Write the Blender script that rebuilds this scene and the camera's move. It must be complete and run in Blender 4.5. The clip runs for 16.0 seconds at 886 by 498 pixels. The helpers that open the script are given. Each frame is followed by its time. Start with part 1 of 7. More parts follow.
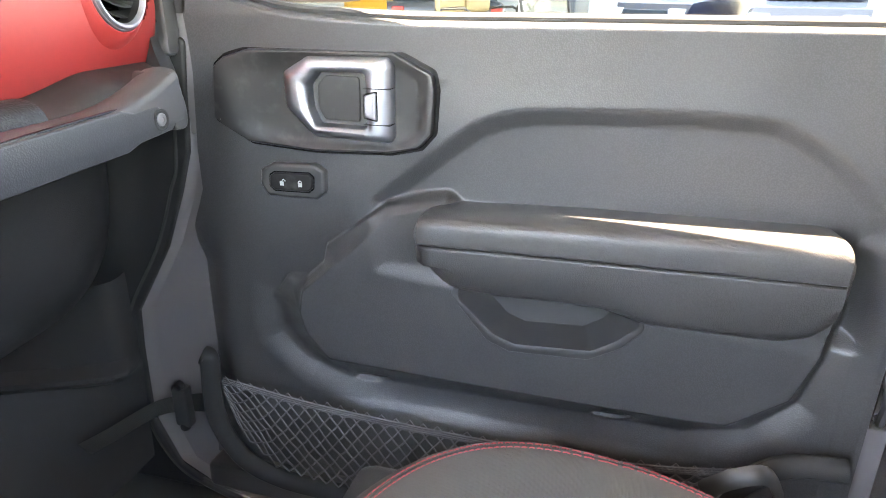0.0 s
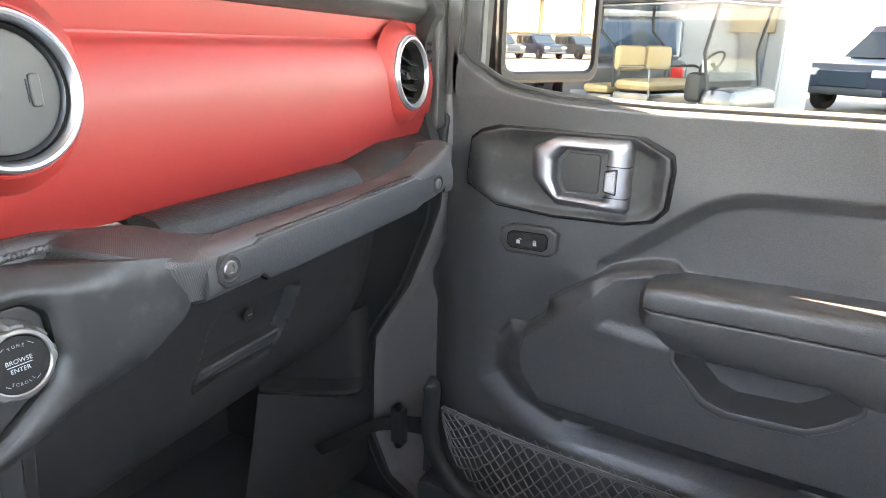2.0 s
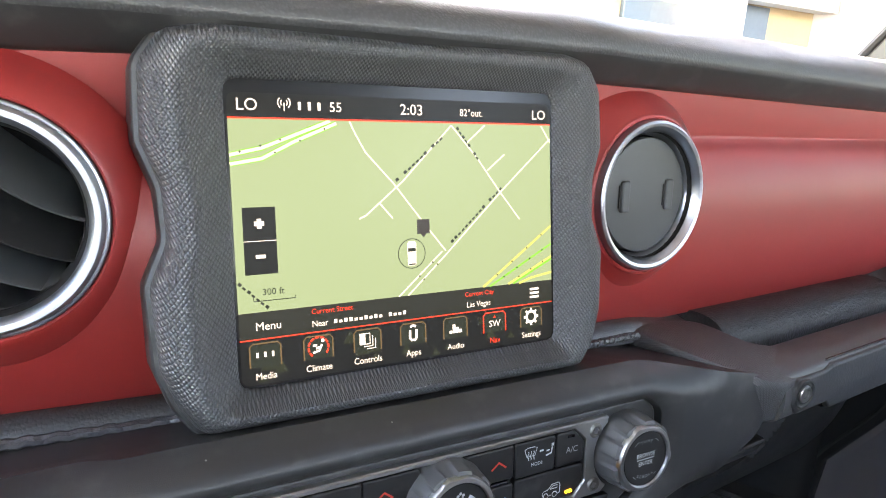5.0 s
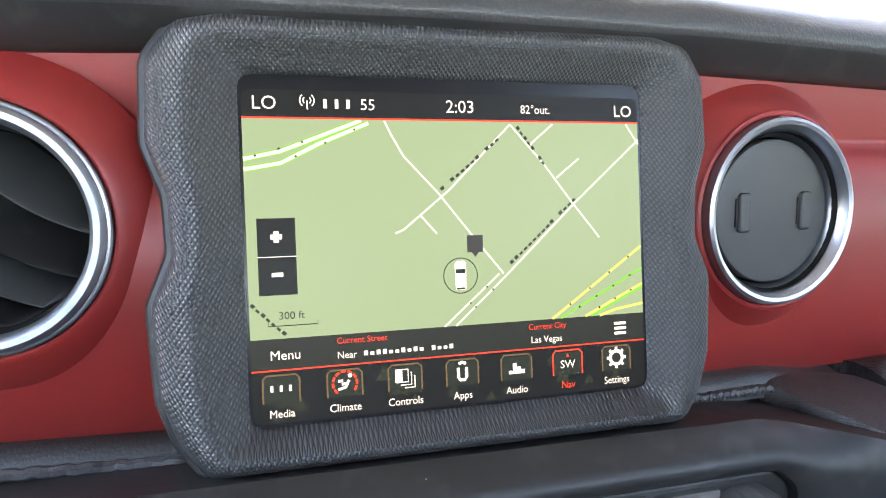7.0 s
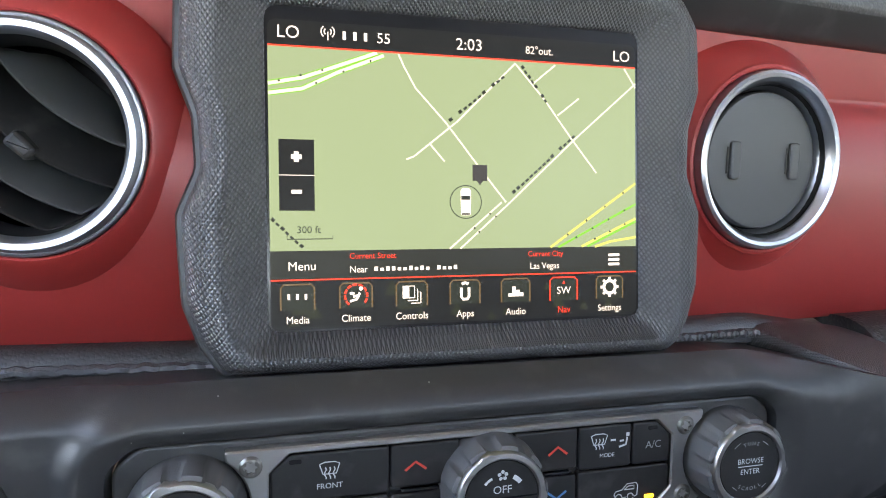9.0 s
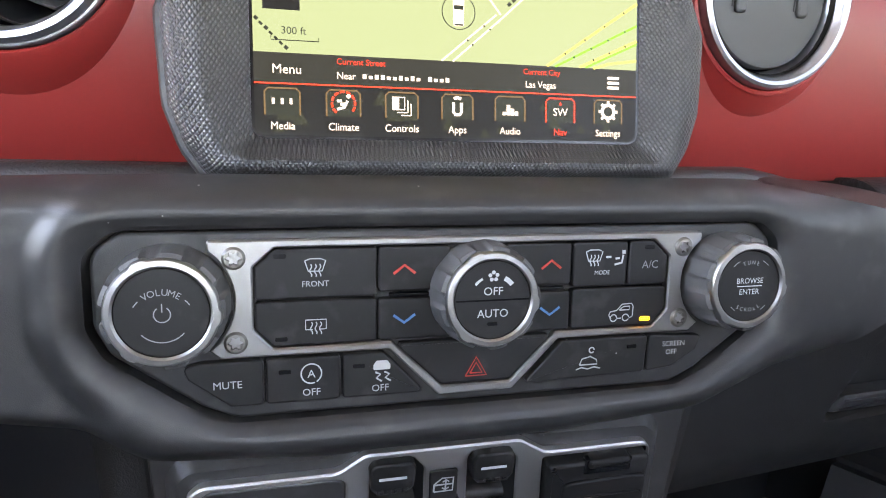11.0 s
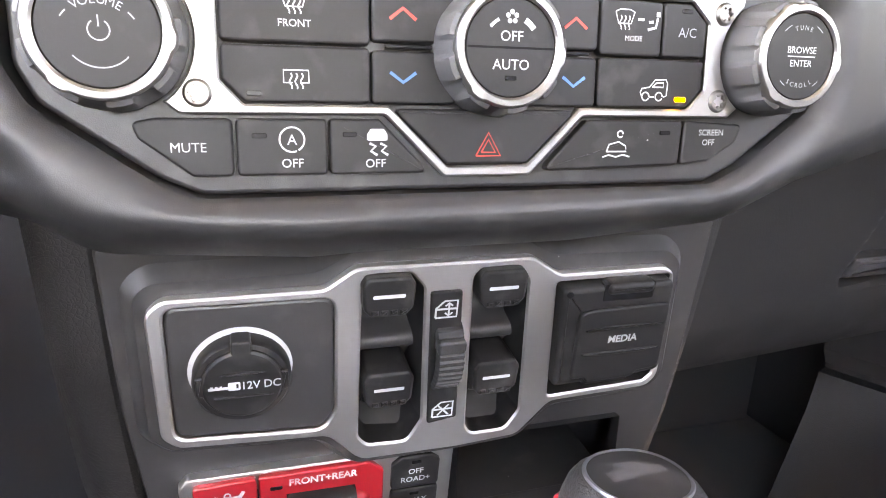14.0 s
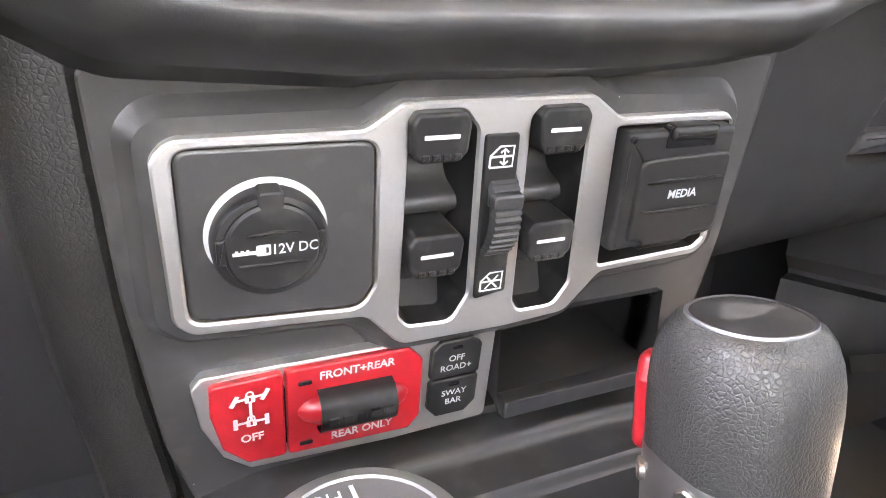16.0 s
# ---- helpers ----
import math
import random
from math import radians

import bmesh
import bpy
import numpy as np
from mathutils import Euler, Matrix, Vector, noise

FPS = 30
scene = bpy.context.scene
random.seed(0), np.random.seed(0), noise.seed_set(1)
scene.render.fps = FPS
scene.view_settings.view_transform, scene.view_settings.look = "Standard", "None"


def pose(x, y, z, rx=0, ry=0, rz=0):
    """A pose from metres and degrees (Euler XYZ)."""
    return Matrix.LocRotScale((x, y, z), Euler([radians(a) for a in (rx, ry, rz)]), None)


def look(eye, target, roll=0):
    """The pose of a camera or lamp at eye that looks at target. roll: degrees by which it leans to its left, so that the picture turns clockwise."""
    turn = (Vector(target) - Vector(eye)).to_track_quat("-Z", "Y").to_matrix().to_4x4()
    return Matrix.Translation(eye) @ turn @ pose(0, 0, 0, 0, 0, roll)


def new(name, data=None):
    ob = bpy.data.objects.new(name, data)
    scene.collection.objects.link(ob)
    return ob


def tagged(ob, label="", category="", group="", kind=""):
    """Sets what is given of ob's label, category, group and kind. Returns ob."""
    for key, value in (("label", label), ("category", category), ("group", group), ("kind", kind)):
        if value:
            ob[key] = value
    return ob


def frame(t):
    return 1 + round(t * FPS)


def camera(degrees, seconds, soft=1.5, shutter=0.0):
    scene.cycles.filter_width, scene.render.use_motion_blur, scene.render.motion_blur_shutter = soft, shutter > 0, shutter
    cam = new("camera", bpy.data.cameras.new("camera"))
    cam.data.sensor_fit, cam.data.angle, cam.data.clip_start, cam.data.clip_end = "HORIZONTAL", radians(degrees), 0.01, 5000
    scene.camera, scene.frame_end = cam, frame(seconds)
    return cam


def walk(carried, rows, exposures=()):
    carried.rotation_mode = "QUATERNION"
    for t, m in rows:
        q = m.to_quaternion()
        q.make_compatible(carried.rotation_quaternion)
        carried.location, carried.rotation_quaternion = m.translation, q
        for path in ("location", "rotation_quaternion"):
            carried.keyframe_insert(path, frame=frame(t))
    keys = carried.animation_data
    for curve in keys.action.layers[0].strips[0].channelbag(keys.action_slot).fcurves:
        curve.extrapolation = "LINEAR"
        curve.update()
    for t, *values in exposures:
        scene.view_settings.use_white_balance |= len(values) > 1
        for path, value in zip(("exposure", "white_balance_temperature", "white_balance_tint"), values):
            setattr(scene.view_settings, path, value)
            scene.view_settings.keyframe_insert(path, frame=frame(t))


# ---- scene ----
cam = camera(67.7, 16.0, soft=1.0)
EXPOSURES = (
    (0.0, 7.1, 9400, 17), (1.5, 6.8, 9600, 17), (2.5, 6.45, 9600, 18), (3.5, 6.1, 9200, 19), (5.0, 5.6, 8600, 19),
    (7.5, 5.45, 7700, 17), (9.0, 5.4, 8200, 19), (10.0, 5.55, 8700, 23), (12.5, 6.55, 9900, 23), (14.0, 7.15, 11200, 28), (16.0, 7.68, 12300, 25))
PATH = [
    (0, (0.0780, -0.4572, 1.2534), (1.8644, 0.0583, 0.5165), 0.41),
    (0.5, (0.0650, -0.4488, 1.2621), (1.8332, 0.1239, 0.5237), 0.35),
    (1, (0.0330, -0.4320, 1.2655), (1.7703, 0.2701, 0.5663), 1.00),
    (1.5, (0.0010, -0.4201, 1.2794), (1.6968, 0.4174, 0.6292), 0.98),
    (2, (-0.0370, -0.4072, 1.2945), (1.6119, 0.5482, 0.6876), 1.16),
    (2.5, (-0.0690, -0.3991, 1.3052), (1.5191, 0.6689, 0.7241), 1.34),
    (3, (-0.1050, -0.3880, 1.3171), (1.3970, 0.8026, 0.7457), 1.96),
    (3.5, (-0.1380, -0.3712, 1.3214), (1.2651, 0.9389, 0.7604), 2.92),
    (4, (-0.1520, -0.3413, 1.3237), (1.1038, 1.1084, 0.7569), 3.47),
    (4.5, (-0.1520, -0.3154, 1.3258), (0.9469, 1.2658, 0.7852), 3.38),
    (5, (-0.1410, -0.2913, 1.3257), (0.7960, 1.4016, 0.8199), 3.50),
    (5.2, (-0.1330, -0.2802, 1.3245), (0.7492, 1.4405, 0.8138), 3.53),
    (7.3, (-0.0810, -0.2614, 1.3020), (0.4529, 1.6295, 0.9282), 0.73),
    (7.5, (-0.0820, -0.2605, 1.3030), (0.4540, 1.6275, 0.9180), 0.83),
    (8, (-0.0830, -0.2635, 1.3028), (0.4650, 1.6221, 0.9226), 1.00),
    (8.5, (-0.0880, -0.2801, 1.2975), (0.4558, 1.6061, 0.9145), 1.91),
    (9, (-0.0890, -0.2884, 1.2758), (0.4379, 1.6016, 0.8879), 2.25),
    (9.5, (-0.0870, -0.2904, 1.2505), (0.4422, 1.5958, 0.8480), 2.54),
    (10, (-0.0830, -0.2960, 1.2320), (0.4460, 1.5859, 0.8094), 2.43),
    (10.2, (-0.0825, -0.2965, 1.2270), (0.4420, 1.5760, 0.7620), 2.50),
    (12.3, (-0.0830, -0.2915, 1.1872), (0.4220, 1.5783, 0.6884), 2.36),
    (12.5, (-0.0830, -0.2922, 1.1842), (0.4149, 1.5779, 0.6794), 2.18),
    (13, (-0.0830, -0.2920, 1.1681), (0.4170, 1.5710, 0.6397), 1.96),
    (13.5, (-0.0840, -0.2815, 1.1499), (0.4592, 1.5684, 0.6182), 2.35),
    (14, (-0.0860, -0.2697, 1.1278), (0.5130, 1.5475, 0.5456), 2.29),
    (14.5, (-0.0940, -0.2563, 1.1098), (0.5541, 1.5303, 0.4869), 1.54),
    (15, (-0.1050, -0.2459, 1.0925), (0.5858, 1.5092, 0.4274), 1.50),
    (15.5, (-0.1130, -0.2370, 1.0812), (0.6210, 1.4872, 0.3823), 1.86),
    (16, (-0.1190, -0.2305, 1.0757), (0.6660, 1.4698, 0.3739), 1.53),
]
walk(cam, [(t, look(eye, target, roll)) for t, eye, target, roll in PATH], EXPOSURES)

# ---- light ----
SUN_DIR = Vector((0.165, 0.95, 1.0)).normalized()
world = bpy.data.worlds.new("sky")
scene.world = world
world.use_nodes = True
_n = world.node_tree.nodes
_sky = _n.new("ShaderNodeTexSky")
_sky.sky_type, _sky.sun_disc = "NISHITA", False
_sky.sun_elevation = math.asin(SUN_DIR.z)
_sky.sun_rotation = math.atan2(SUN_DIR.x, SUN_DIR.y)
world.node_tree.links.new(_sky.outputs[0], _n["Background"].inputs[0])
_n["Background"].inputs[1].default_value = 0.15
_sun = bpy.data.lights.new("sun", "SUN")
_sun.energy, _sun.angle, _sun.color = 3.0, radians(0.55), (1.0, 0.95, 0.87)
sun = new("sun", _sun)
sun.matrix_world = look(SUN_DIR * 30, (0, 0, 0))

# ---- materials ----


def material(name, colour, rough=0.5, metal=0.0, grain=0.0, grain_scale=900.0, kind="leather", vary=0.12, coat=0.0, wear=0.0, spec=0.5, uneven=0.06, dust=0.0):
    """A surface with two scales of variation: fine relief (grain) and slow changes of tone and gloss (vary, wear)."""
    m = bpy.data.materials.new(name)
    m.use_nodes = True
    nt = m.node_tree
    n, l = nt.nodes, nt.links
    b = n["Principled BSDF"]
    b.inputs["Metallic"].default_value = metal
    b.inputs["Coat Weight"].default_value = coat
    b.inputs["Coat Roughness"].default_value = 0.25
    b.inputs["Specular IOR Level"].default_value = spec
    tc = n.new("ShaderNodeTexCoord")
    slow = n.new("ShaderNodeTexNoise")
    slow.inputs["Scale"].default_value = 14.0
    slow.inputs["Detail"].default_value = 6.0
    slow.inputs["Roughness"].default_value = 0.65
    l.new(tc.outputs["Object"], slow.inputs["Vector"])
    mix = n.new("ShaderNodeMix")
    mix.data_type = "RGBA"
    mix.inputs["A"].default_value = (*[c * (1 - vary) for c in colour], 1)
    mix.inputs["B"].default_value = (*[min(1, c * (1 + vary)) for c in colour], 1)
    l.new(slow.outputs["Fac"], mix.inputs["Factor"])
    l.new(mix.outputs["Result"], b.inputs["Base Color"])
    mr = n.new("ShaderNodeMapRange")
    mr.inputs["From Min"].default_value, mr.inputs["From Max"].default_value = 0.3, 0.7
    mr.inputs["To Min"].default_value, mr.inputs["To Max"].default_value = max(0.03, rough - uneven - wear), min(1, rough + uneven)
    l.new(slow.outputs["Fac"], mr.inputs["Value"])
    l.new(mr.outputs["Result"], b.inputs["Roughness"])
    if grain:
        bump = n.new("ShaderNodeBump")
        bump.inputs["Strength"].default_value = grain
        bump.inputs["Distance"].default_value = 0.0009 if kind == "knurl" else 0.0006
        if kind == "leather":
            warp = n.new("ShaderNodeTexNoise")
            warp.inputs["Scale"].default_value = grain_scale * 0.45
            warp.inputs["Detail"].default_value = 2.0
            l.new(tc.outputs["Object"], warp.inputs["Vector"])
            add = n.new("ShaderNodeMixRGB")
            add.blend_type = "ADD"
            add.inputs["Fac"].default_value = 1.1 / grain_scale
            l.new(tc.outputs["Object"], add.inputs["Color1"])
            l.new(warp.outputs["Color"], add.inputs["Color2"])
            v = n.new("ShaderNodeTexVoronoi")
            v.feature = "SMOOTH_F1"
            v.inputs["Scale"].default_value = grain_scale
            v.inputs["Smoothness"].default_value = 0.25
            l.new(add.outputs["Color"], v.inputs["Vector"])
            ramp = n.new("ShaderNodeMapRange")
            ramp.interpolation_type = "SMOOTHSTEP"
            ramp.inputs["From Min"].default_value, ramp.inputs["From Max"].default_value = 0.15, 0.72
            ramp.inputs["To Min"].default_value, ramp.inputs["To Max"].default_value = 1.0, 0.0
            l.new(v.outputs["Distance"], ramp.inputs["Value"])
            height = ramp.outputs["Result"]
        elif kind == "hide":
            warp = n.new("ShaderNodeTexNoise")
            warp.inputs["Scale"].default_value = grain_scale * 0.5
            warp.inputs["Detail"].default_value = 3.0
            l.new(tc.outputs["Object"], warp.inputs["Vector"])
            add = n.new("ShaderNodeMixRGB")
            add.blend_type = "ADD"
            add.inputs["Fac"].default_value = 1.3 / grain_scale
            l.new(tc.outputs["Object"], add.inputs["Color1"])
            l.new(warp.outputs["Color"], add.inputs["Color2"])
            v = n.new("ShaderNodeTexVoronoi")
            v.feature = "DISTANCE_TO_EDGE"
            v.inputs["Scale"].default_value = grain_scale
            l.new(add.outputs["Color"], v.inputs["Vector"])
            ramp = n.new("ShaderNodeMapRange")
            ramp.interpolation_type = "SMOOTHSTEP"
            ramp.inputs["From Max"].default_value = 0.20
            l.new(v.outputs["Distance"], ramp.inputs["Value"])
            height = ramp.outputs["Result"]
        elif kind == "knurl":
            sep = n.new("ShaderNodeSeparateXYZ")
            l.new(tc.outputs["Object"], sep.inputs[0])

            def calc(op, a, c):
                q = n.new("ShaderNodeMath")
                q.operation = op
                for i, v2 in enumerate((a, c)):
                    if isinstance(v2, (int, float)):
                        q.inputs[i].default_value = v2
                    elif v2 is not None:
                        l.new(v2, q.inputs[i])
                return q.outputs[0]
            u = calc("MULTIPLY", sep.outputs[0], grain_scale)
            w = calc("MULTIPLY", calc("ADD", sep.outputs[1], calc("MULTIPLY", sep.outputs[2], 0.6)), grain_scale * 0.66)
            height = calc("MULTIPLY", calc("ABSOLUTE", calc("SINE", calc("ADD", u, w), None), None), calc("ABSOLUTE", calc("SINE", calc("SUBTRACT", u, w), None), None))
        elif kind == "weave":
            wa = n.new("ShaderNodeTexWave")
            wa.inputs["Scale"].default_value = grain_scale
            wa.inputs["Distortion"].default_value = 1.5
            wb = n.new("ShaderNodeTexWave")
            wb.bands_direction = "Y"
            wb.inputs["Scale"].default_value = grain_scale
            wb.inputs["Distortion"].default_value = 1.5
            l.new(tc.outputs["Object"], wa.inputs["Vector"])
            l.new(tc.outputs["Object"], wb.inputs["Vector"])
            mm = n.new("ShaderNodeMath")
            mm.operation = "MULTIPLY"
            l.new(wa.outputs["Fac"], mm.inputs[0])
            l.new(wb.outputs["Fac"], mm.inputs[1])
            height = mm.outputs[0]
        elif kind == "brushed":
            mp = n.new("ShaderNodeMapping")
            mp.inputs["Scale"].default_value = (1.0, 40.0, 40.0)
            l.new(tc.outputs["Object"], mp.inputs["Vector"])
            v = n.new("ShaderNodeTexNoise")
            v.inputs["Scale"].default_value = grain_scale
            l.new(mp.outputs[0], v.inputs["Vector"])
            height = v.outputs["Fac"]
        else:
            v = n.new("ShaderNodeTexNoise")
            v.inputs["Scale"].default_value = grain_scale
            v.inputs["Detail"].default_value = 3.0
            l.new(tc.outputs["Object"], v.inputs["Vector"])
            height = v.outputs["Fac"]
        # Shade painted into the grain: grooves darker, crests lighter, to show in flat light.
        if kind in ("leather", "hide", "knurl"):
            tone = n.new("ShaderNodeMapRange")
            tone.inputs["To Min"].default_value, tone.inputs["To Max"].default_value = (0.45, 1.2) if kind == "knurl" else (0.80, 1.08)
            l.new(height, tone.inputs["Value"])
            groove_shade = n.new("ShaderNodeMix")
            groove_shade.data_type, groove_shade.blend_type = "RGBA", "MULTIPLY"
            groove_shade.inputs["Factor"].default_value = 1.0
            l.new(mix.outputs["Result"], groove_shade.inputs["A"])
            l.new(tone.outputs["Result"], groove_shade.inputs["B"])
            l.new(groove_shade.outputs["Result"], b.inputs["Base Color"])
        l.new(height, bump.inputs["Height"])
        l.new(bump.outputs["Normal"], b.inputs["Normal"])
    if dust:
        # sparse pale specks and fine scratches
        vd = n.new("ShaderNodeTexVoronoi")
        vd.inputs["Scale"].default_value = 170.0
        l.new(tc.outputs["Object"], vd.inputs["Vector"])
        near = n.new("ShaderNodeMath")
        near.operation, near.inputs[1].default_value = "LESS_THAN", 0.075
        l.new(vd.outputs["Distance"], near.inputs[0])
        sepc = n.new("ShaderNodeSeparateColor")
        l.new(vd.outputs["Color"], sepc.inputs[0])
        rare = n.new("ShaderNodeMath")
        rare.operation, rare.inputs[1].default_value = "GREATER_THAN", 1.0 - dust
        l.new(sepc.outputs[0], rare.inputs[0])
        both = n.new("ShaderNodeMath")
        both.operation = "MULTIPLY"
        l.new(near.outputs[0], both.inputs[0])
        l.new(rare.outputs[0], both.inputs[1])
        haze = n.new("ShaderNodeTexNoise")
        haze.inputs["Scale"].default_value, haze.inputs["Detail"].default_value = 60.0, 8.0
        l.new(tc.outputs["Object"], haze.inputs["Vector"])
        hr = n.new("ShaderNodeMapRange")
        hr.inputs["From Min"].default_value, hr.inputs["From Max"].default_value = 0.55, 0.8
        hr.inputs["To Max"].default_value = 0.10
        l.new(haze.outputs["Fac"], hr.inputs["Value"])
        top = n.new("ShaderNodeMath")
        top.operation = "MAXIMUM"
        l.new(both.outputs[0], top.inputs[0])
        l.new(hr.outputs["Result"], top.inputs[1])
        dm = n.new("ShaderNodeMix")
        dm.data_type = "RGBA"
        dm.inputs["B"].default_value = (0.30, 0.29, 0.27, 1)
        l.new(top.outputs[0], dm.inputs["Factor"])
        l.new(mix.outputs["Result"], dm.inputs["A"])
        l.new(dm.outputs["Result"], b.inputs["Base Color"])
    return m


def glowing(name, colour, strength):
    m = bpy.data.materials.new(name)
    m.use_nodes = True
    b = m.node_tree.nodes["Principled BSDF"]
    b.inputs["Base Color"].default_value = (0.01, 0.01, 0.01, 1)
    b.inputs["Roughness"].default_value = 0.30
    b.inputs["Specular IOR Level"].default_value = 0.06
    b.inputs["Emission Color"].default_value = (*colour, 1)
    b.inputs["Emission Strength"].default_value = strength
    return m


def pane_material(name, tint, gloss):
    m = bpy.data.materials.new(name)
    m.use_nodes = True
    nt = m.node_tree
    n, l = nt.nodes, nt.links
    n.remove(n["Principled BSDF"])
    tr, gl, mx, fr = (n.new("ShaderNodeBsdfTransparent"), n.new("ShaderNodeBsdfGlossy"), n.new("ShaderNodeMixShader"), n.new("ShaderNodeFresnel"))
    tr.inputs[0].default_value = (*tint, 1)
    gl.inputs["Roughness"].default_value = 0.02
    fr.inputs["IOR"].default_value = gloss
    l.new(fr.outputs[0], mx.inputs[0])
    l.new(tr.outputs[0], mx.inputs[1])
    l.new(gl.outputs[0], mx.inputs[2])
    l.new(mx.outputs[0], n["Material Output"].inputs[0])
    return m


PLASTIC = material("black_moulded_plastic", (0.034, 0.033, 0.033), 0.46, grain=0.35, grain_scale=1100, kind="noise", wear=0.08)
LOWPLASTIC = material("matt_black_lower_plastic", (0.019, 0.019, 0.019), 0.6, spec=0.25, grain=0.4, grain_scale=800, kind="noise", wear=0.05)
SOFT = material("soft_touch_black", (0.017, 0.0165, 0.0165), 0.42, grain=0.12, grain_scale=2500, kind="noise", wear=0.01, uneven=0.03, vary=0.12, dust=0.035)
GRAIN = material("grained_black_vinyl", (0.046, 0.0455, 0.0465), 0.42, grain=0.16, grain_scale=640, wear=0.04)
STRIPVINYL = material("coarse_grained_vinyl", (0.028, 0.028, 0.029), 0.46, spec=0.25, grain=0.55, grain_scale=420, wear=0.04)
PAD = material("grained_dash_vinyl", (0.040, 0.039, 0.040), 0.46, grain=0.16, grain_scale=640)
LOWGRAIN = material("dark_grained_vinyl", (0.018, 0.018, 0.018), 0.48, grain=0.2, grain_scale=560)
LEATHER = material("black_leather", (0.025, 0.025, 0.024), 0.40, grain=0.32, grain_scale=620, kind="hide", wear=0.04)
# Soft-touch black lightened to make up for the weak light on the lower panel.
SOFT_LIFTED = material("soft_touch_black_lightened", (0.030, 0.0285, 0.028), 0.38, grain=0.12, grain_scale=2500, kind="noise", wear=0.01, uneven=0.03, dust=0.05)
SIDEVINYL = material("leather_grained_side_vinyl", (0.013, 0.012, 0.0115), 0.46, grain=0.26, grain_scale=500, kind="hide", wear=0.05)
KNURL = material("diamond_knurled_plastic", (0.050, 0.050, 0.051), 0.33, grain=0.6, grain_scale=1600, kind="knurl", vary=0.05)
FINEKNURL = material("fine_knurled_plastic", (0.060, 0.058, 0.057), 0.40, grain=0.35, grain_scale=2300, kind="knurl", vary=0.08)
RAIL = material("satin_black_rail", (0.050, 0.048, 0.047), 0.40, grain=0.12, grain_scale=1600, kind="noise")
INSERT = material("grained_grip_vinyl", (0.033, 0.033, 0.034), 0.42, spec=0.36, grain=0.14, grain_scale=640)
BUTTON = material("black_button_plastic", (0.011, 0.0105, 0.0105), 0.47, spec=0.27, dust=0.02, grain=0.06, grain_scale=2500, kind="noise")
GLOSS = material("gloss_black", (0.008, 0.008, 0.009), 0.22, vary=0.05, spec=0.2)
RUBBER = material("black_rubber", (0.020, 0.020, 0.020), 0.55, grain=0.15, grain_scale=900, kind="noise")
VENTGREY = material("dark_grey_vent_plastic", (0.036, 0.037, 0.037), 0.5, grain=0.1, grain_scale=1800, kind="noise")
KNOB = material("grey_rubber_knob", (0.058, 0.057, 0.057), 0.55, grain=0.15, grain_scale=1800, kind="noise")
RED = material("red_satin_paint", (0.225, 0.015, 0.013), 0.46, metal=0.06, vary=0.06, coat=0.24, spec=0.42, uneven=0.03, grain=0.05, grain_scale=2600, kind="noise")
RED.node_tree.nodes["Principled BSDF"].inputs["Coat Roughness"].default_value = 0.46
REDPLASTIC = material("red_plastic", (0.36, 0.010, 0.016), 0.36, vary=0.06, coat=0.2)
SATIN = material("satin_silver", (0.34, 0.335, 0.325), 0.38, metal=1.0, grain=0.03, grain_scale=60, kind="brushed", vary=0.06)
# Satin silver lightened where lower pieces would mirror only the dark cabin.
SATIN_LIT = material("satin_silver_lightened", (0.54, 0.53, 0.515), 0.46, metal=1.0, grain=0.03, grain_scale=60, kind="brushed", vary=0.06)
CHROME = material("polished_chrome", (0.48, 0.50, 0.54), 0.32, metal=1.0, vary=0.04)
HANDLE = material("satin_chrome_handle", (0.33, 0.34, 0.37), 0.44, metal=1.0, vary=0.05)
GUNMETAL = material("dark_steel", (0.30, 0.29, 0.28), 0.34, metal=1.0, vary=0.1)
STEEL = material("steel", (0.21, 0.20, 0.185), 0.42, metal=1.0, vary=0.1)
WHITE = material("white_print", (0.43, 0.43, 0.43), 0.5, vary=0.04)
GREYPRINT = material("grey_print", (0.24, 0.24, 0.245), 0.5, vary=0.04)
REDPRINT = material("red_print", (0.48, 0.035, 0.022), 0.5, vary=0.04)
BLUEPRINT = material("blue_print", (0.05, 0.19, 0.40), 0.5, vary=0.04)
FABRIC = material("black_woven_fabric", (0.054, 0.053, 0.049), 0.85, grain=0.5, grain_scale=330, kind="weave", vary=0.15)
SEATLEATHER = material("black_seat_vinyl", (0.036, 0.0355, 0.0355), 0.42, grain=0.24, grain_scale=400, kind="hide")
THREAD = material("red_thread", (0.36, 0.05, 0.06), 0.7)
BODY = material("grey_body_paint", (0.15, 0.14, 0.142), 0.35, metal=0.2, vary=0.03, coat=0.3, uneven=0.01)
CARPET = material("black_carpet", (0.035, 0.035, 0.035), 0.95, grain=0.9, grain_scale=700, kind="noise", vary=0.3)
WEBBING = material("black_webbing", (0.085, 0.085, 0.088), 0.75, grain=0.8, grain_scale=260, kind="weave")
HEADLINER = material("grey_headliner", (0.28, 0.28, 0.28), 0.9, grain=0.2, grain_scale=900, kind="noise")
TRIMGREY = material("light_grey_trim", (0.34, 0.335, 0.325), 0.6, grain=0.25, grain_scale=900, kind="noise")
GLASS = pane_material("window_glass", (0.84, 0.86, 0.85), 1.35)
# Tint far darker than such glass has, added to hold down the outside brightness.
TINTED = pane_material("dimming_side_glass", (0.135, 0.142, 0.136), 1.35)
MIRROR = material("mirror_silver", (0.45, 0.46, 0.47), 0.03, metal=1.0, vary=0.01)
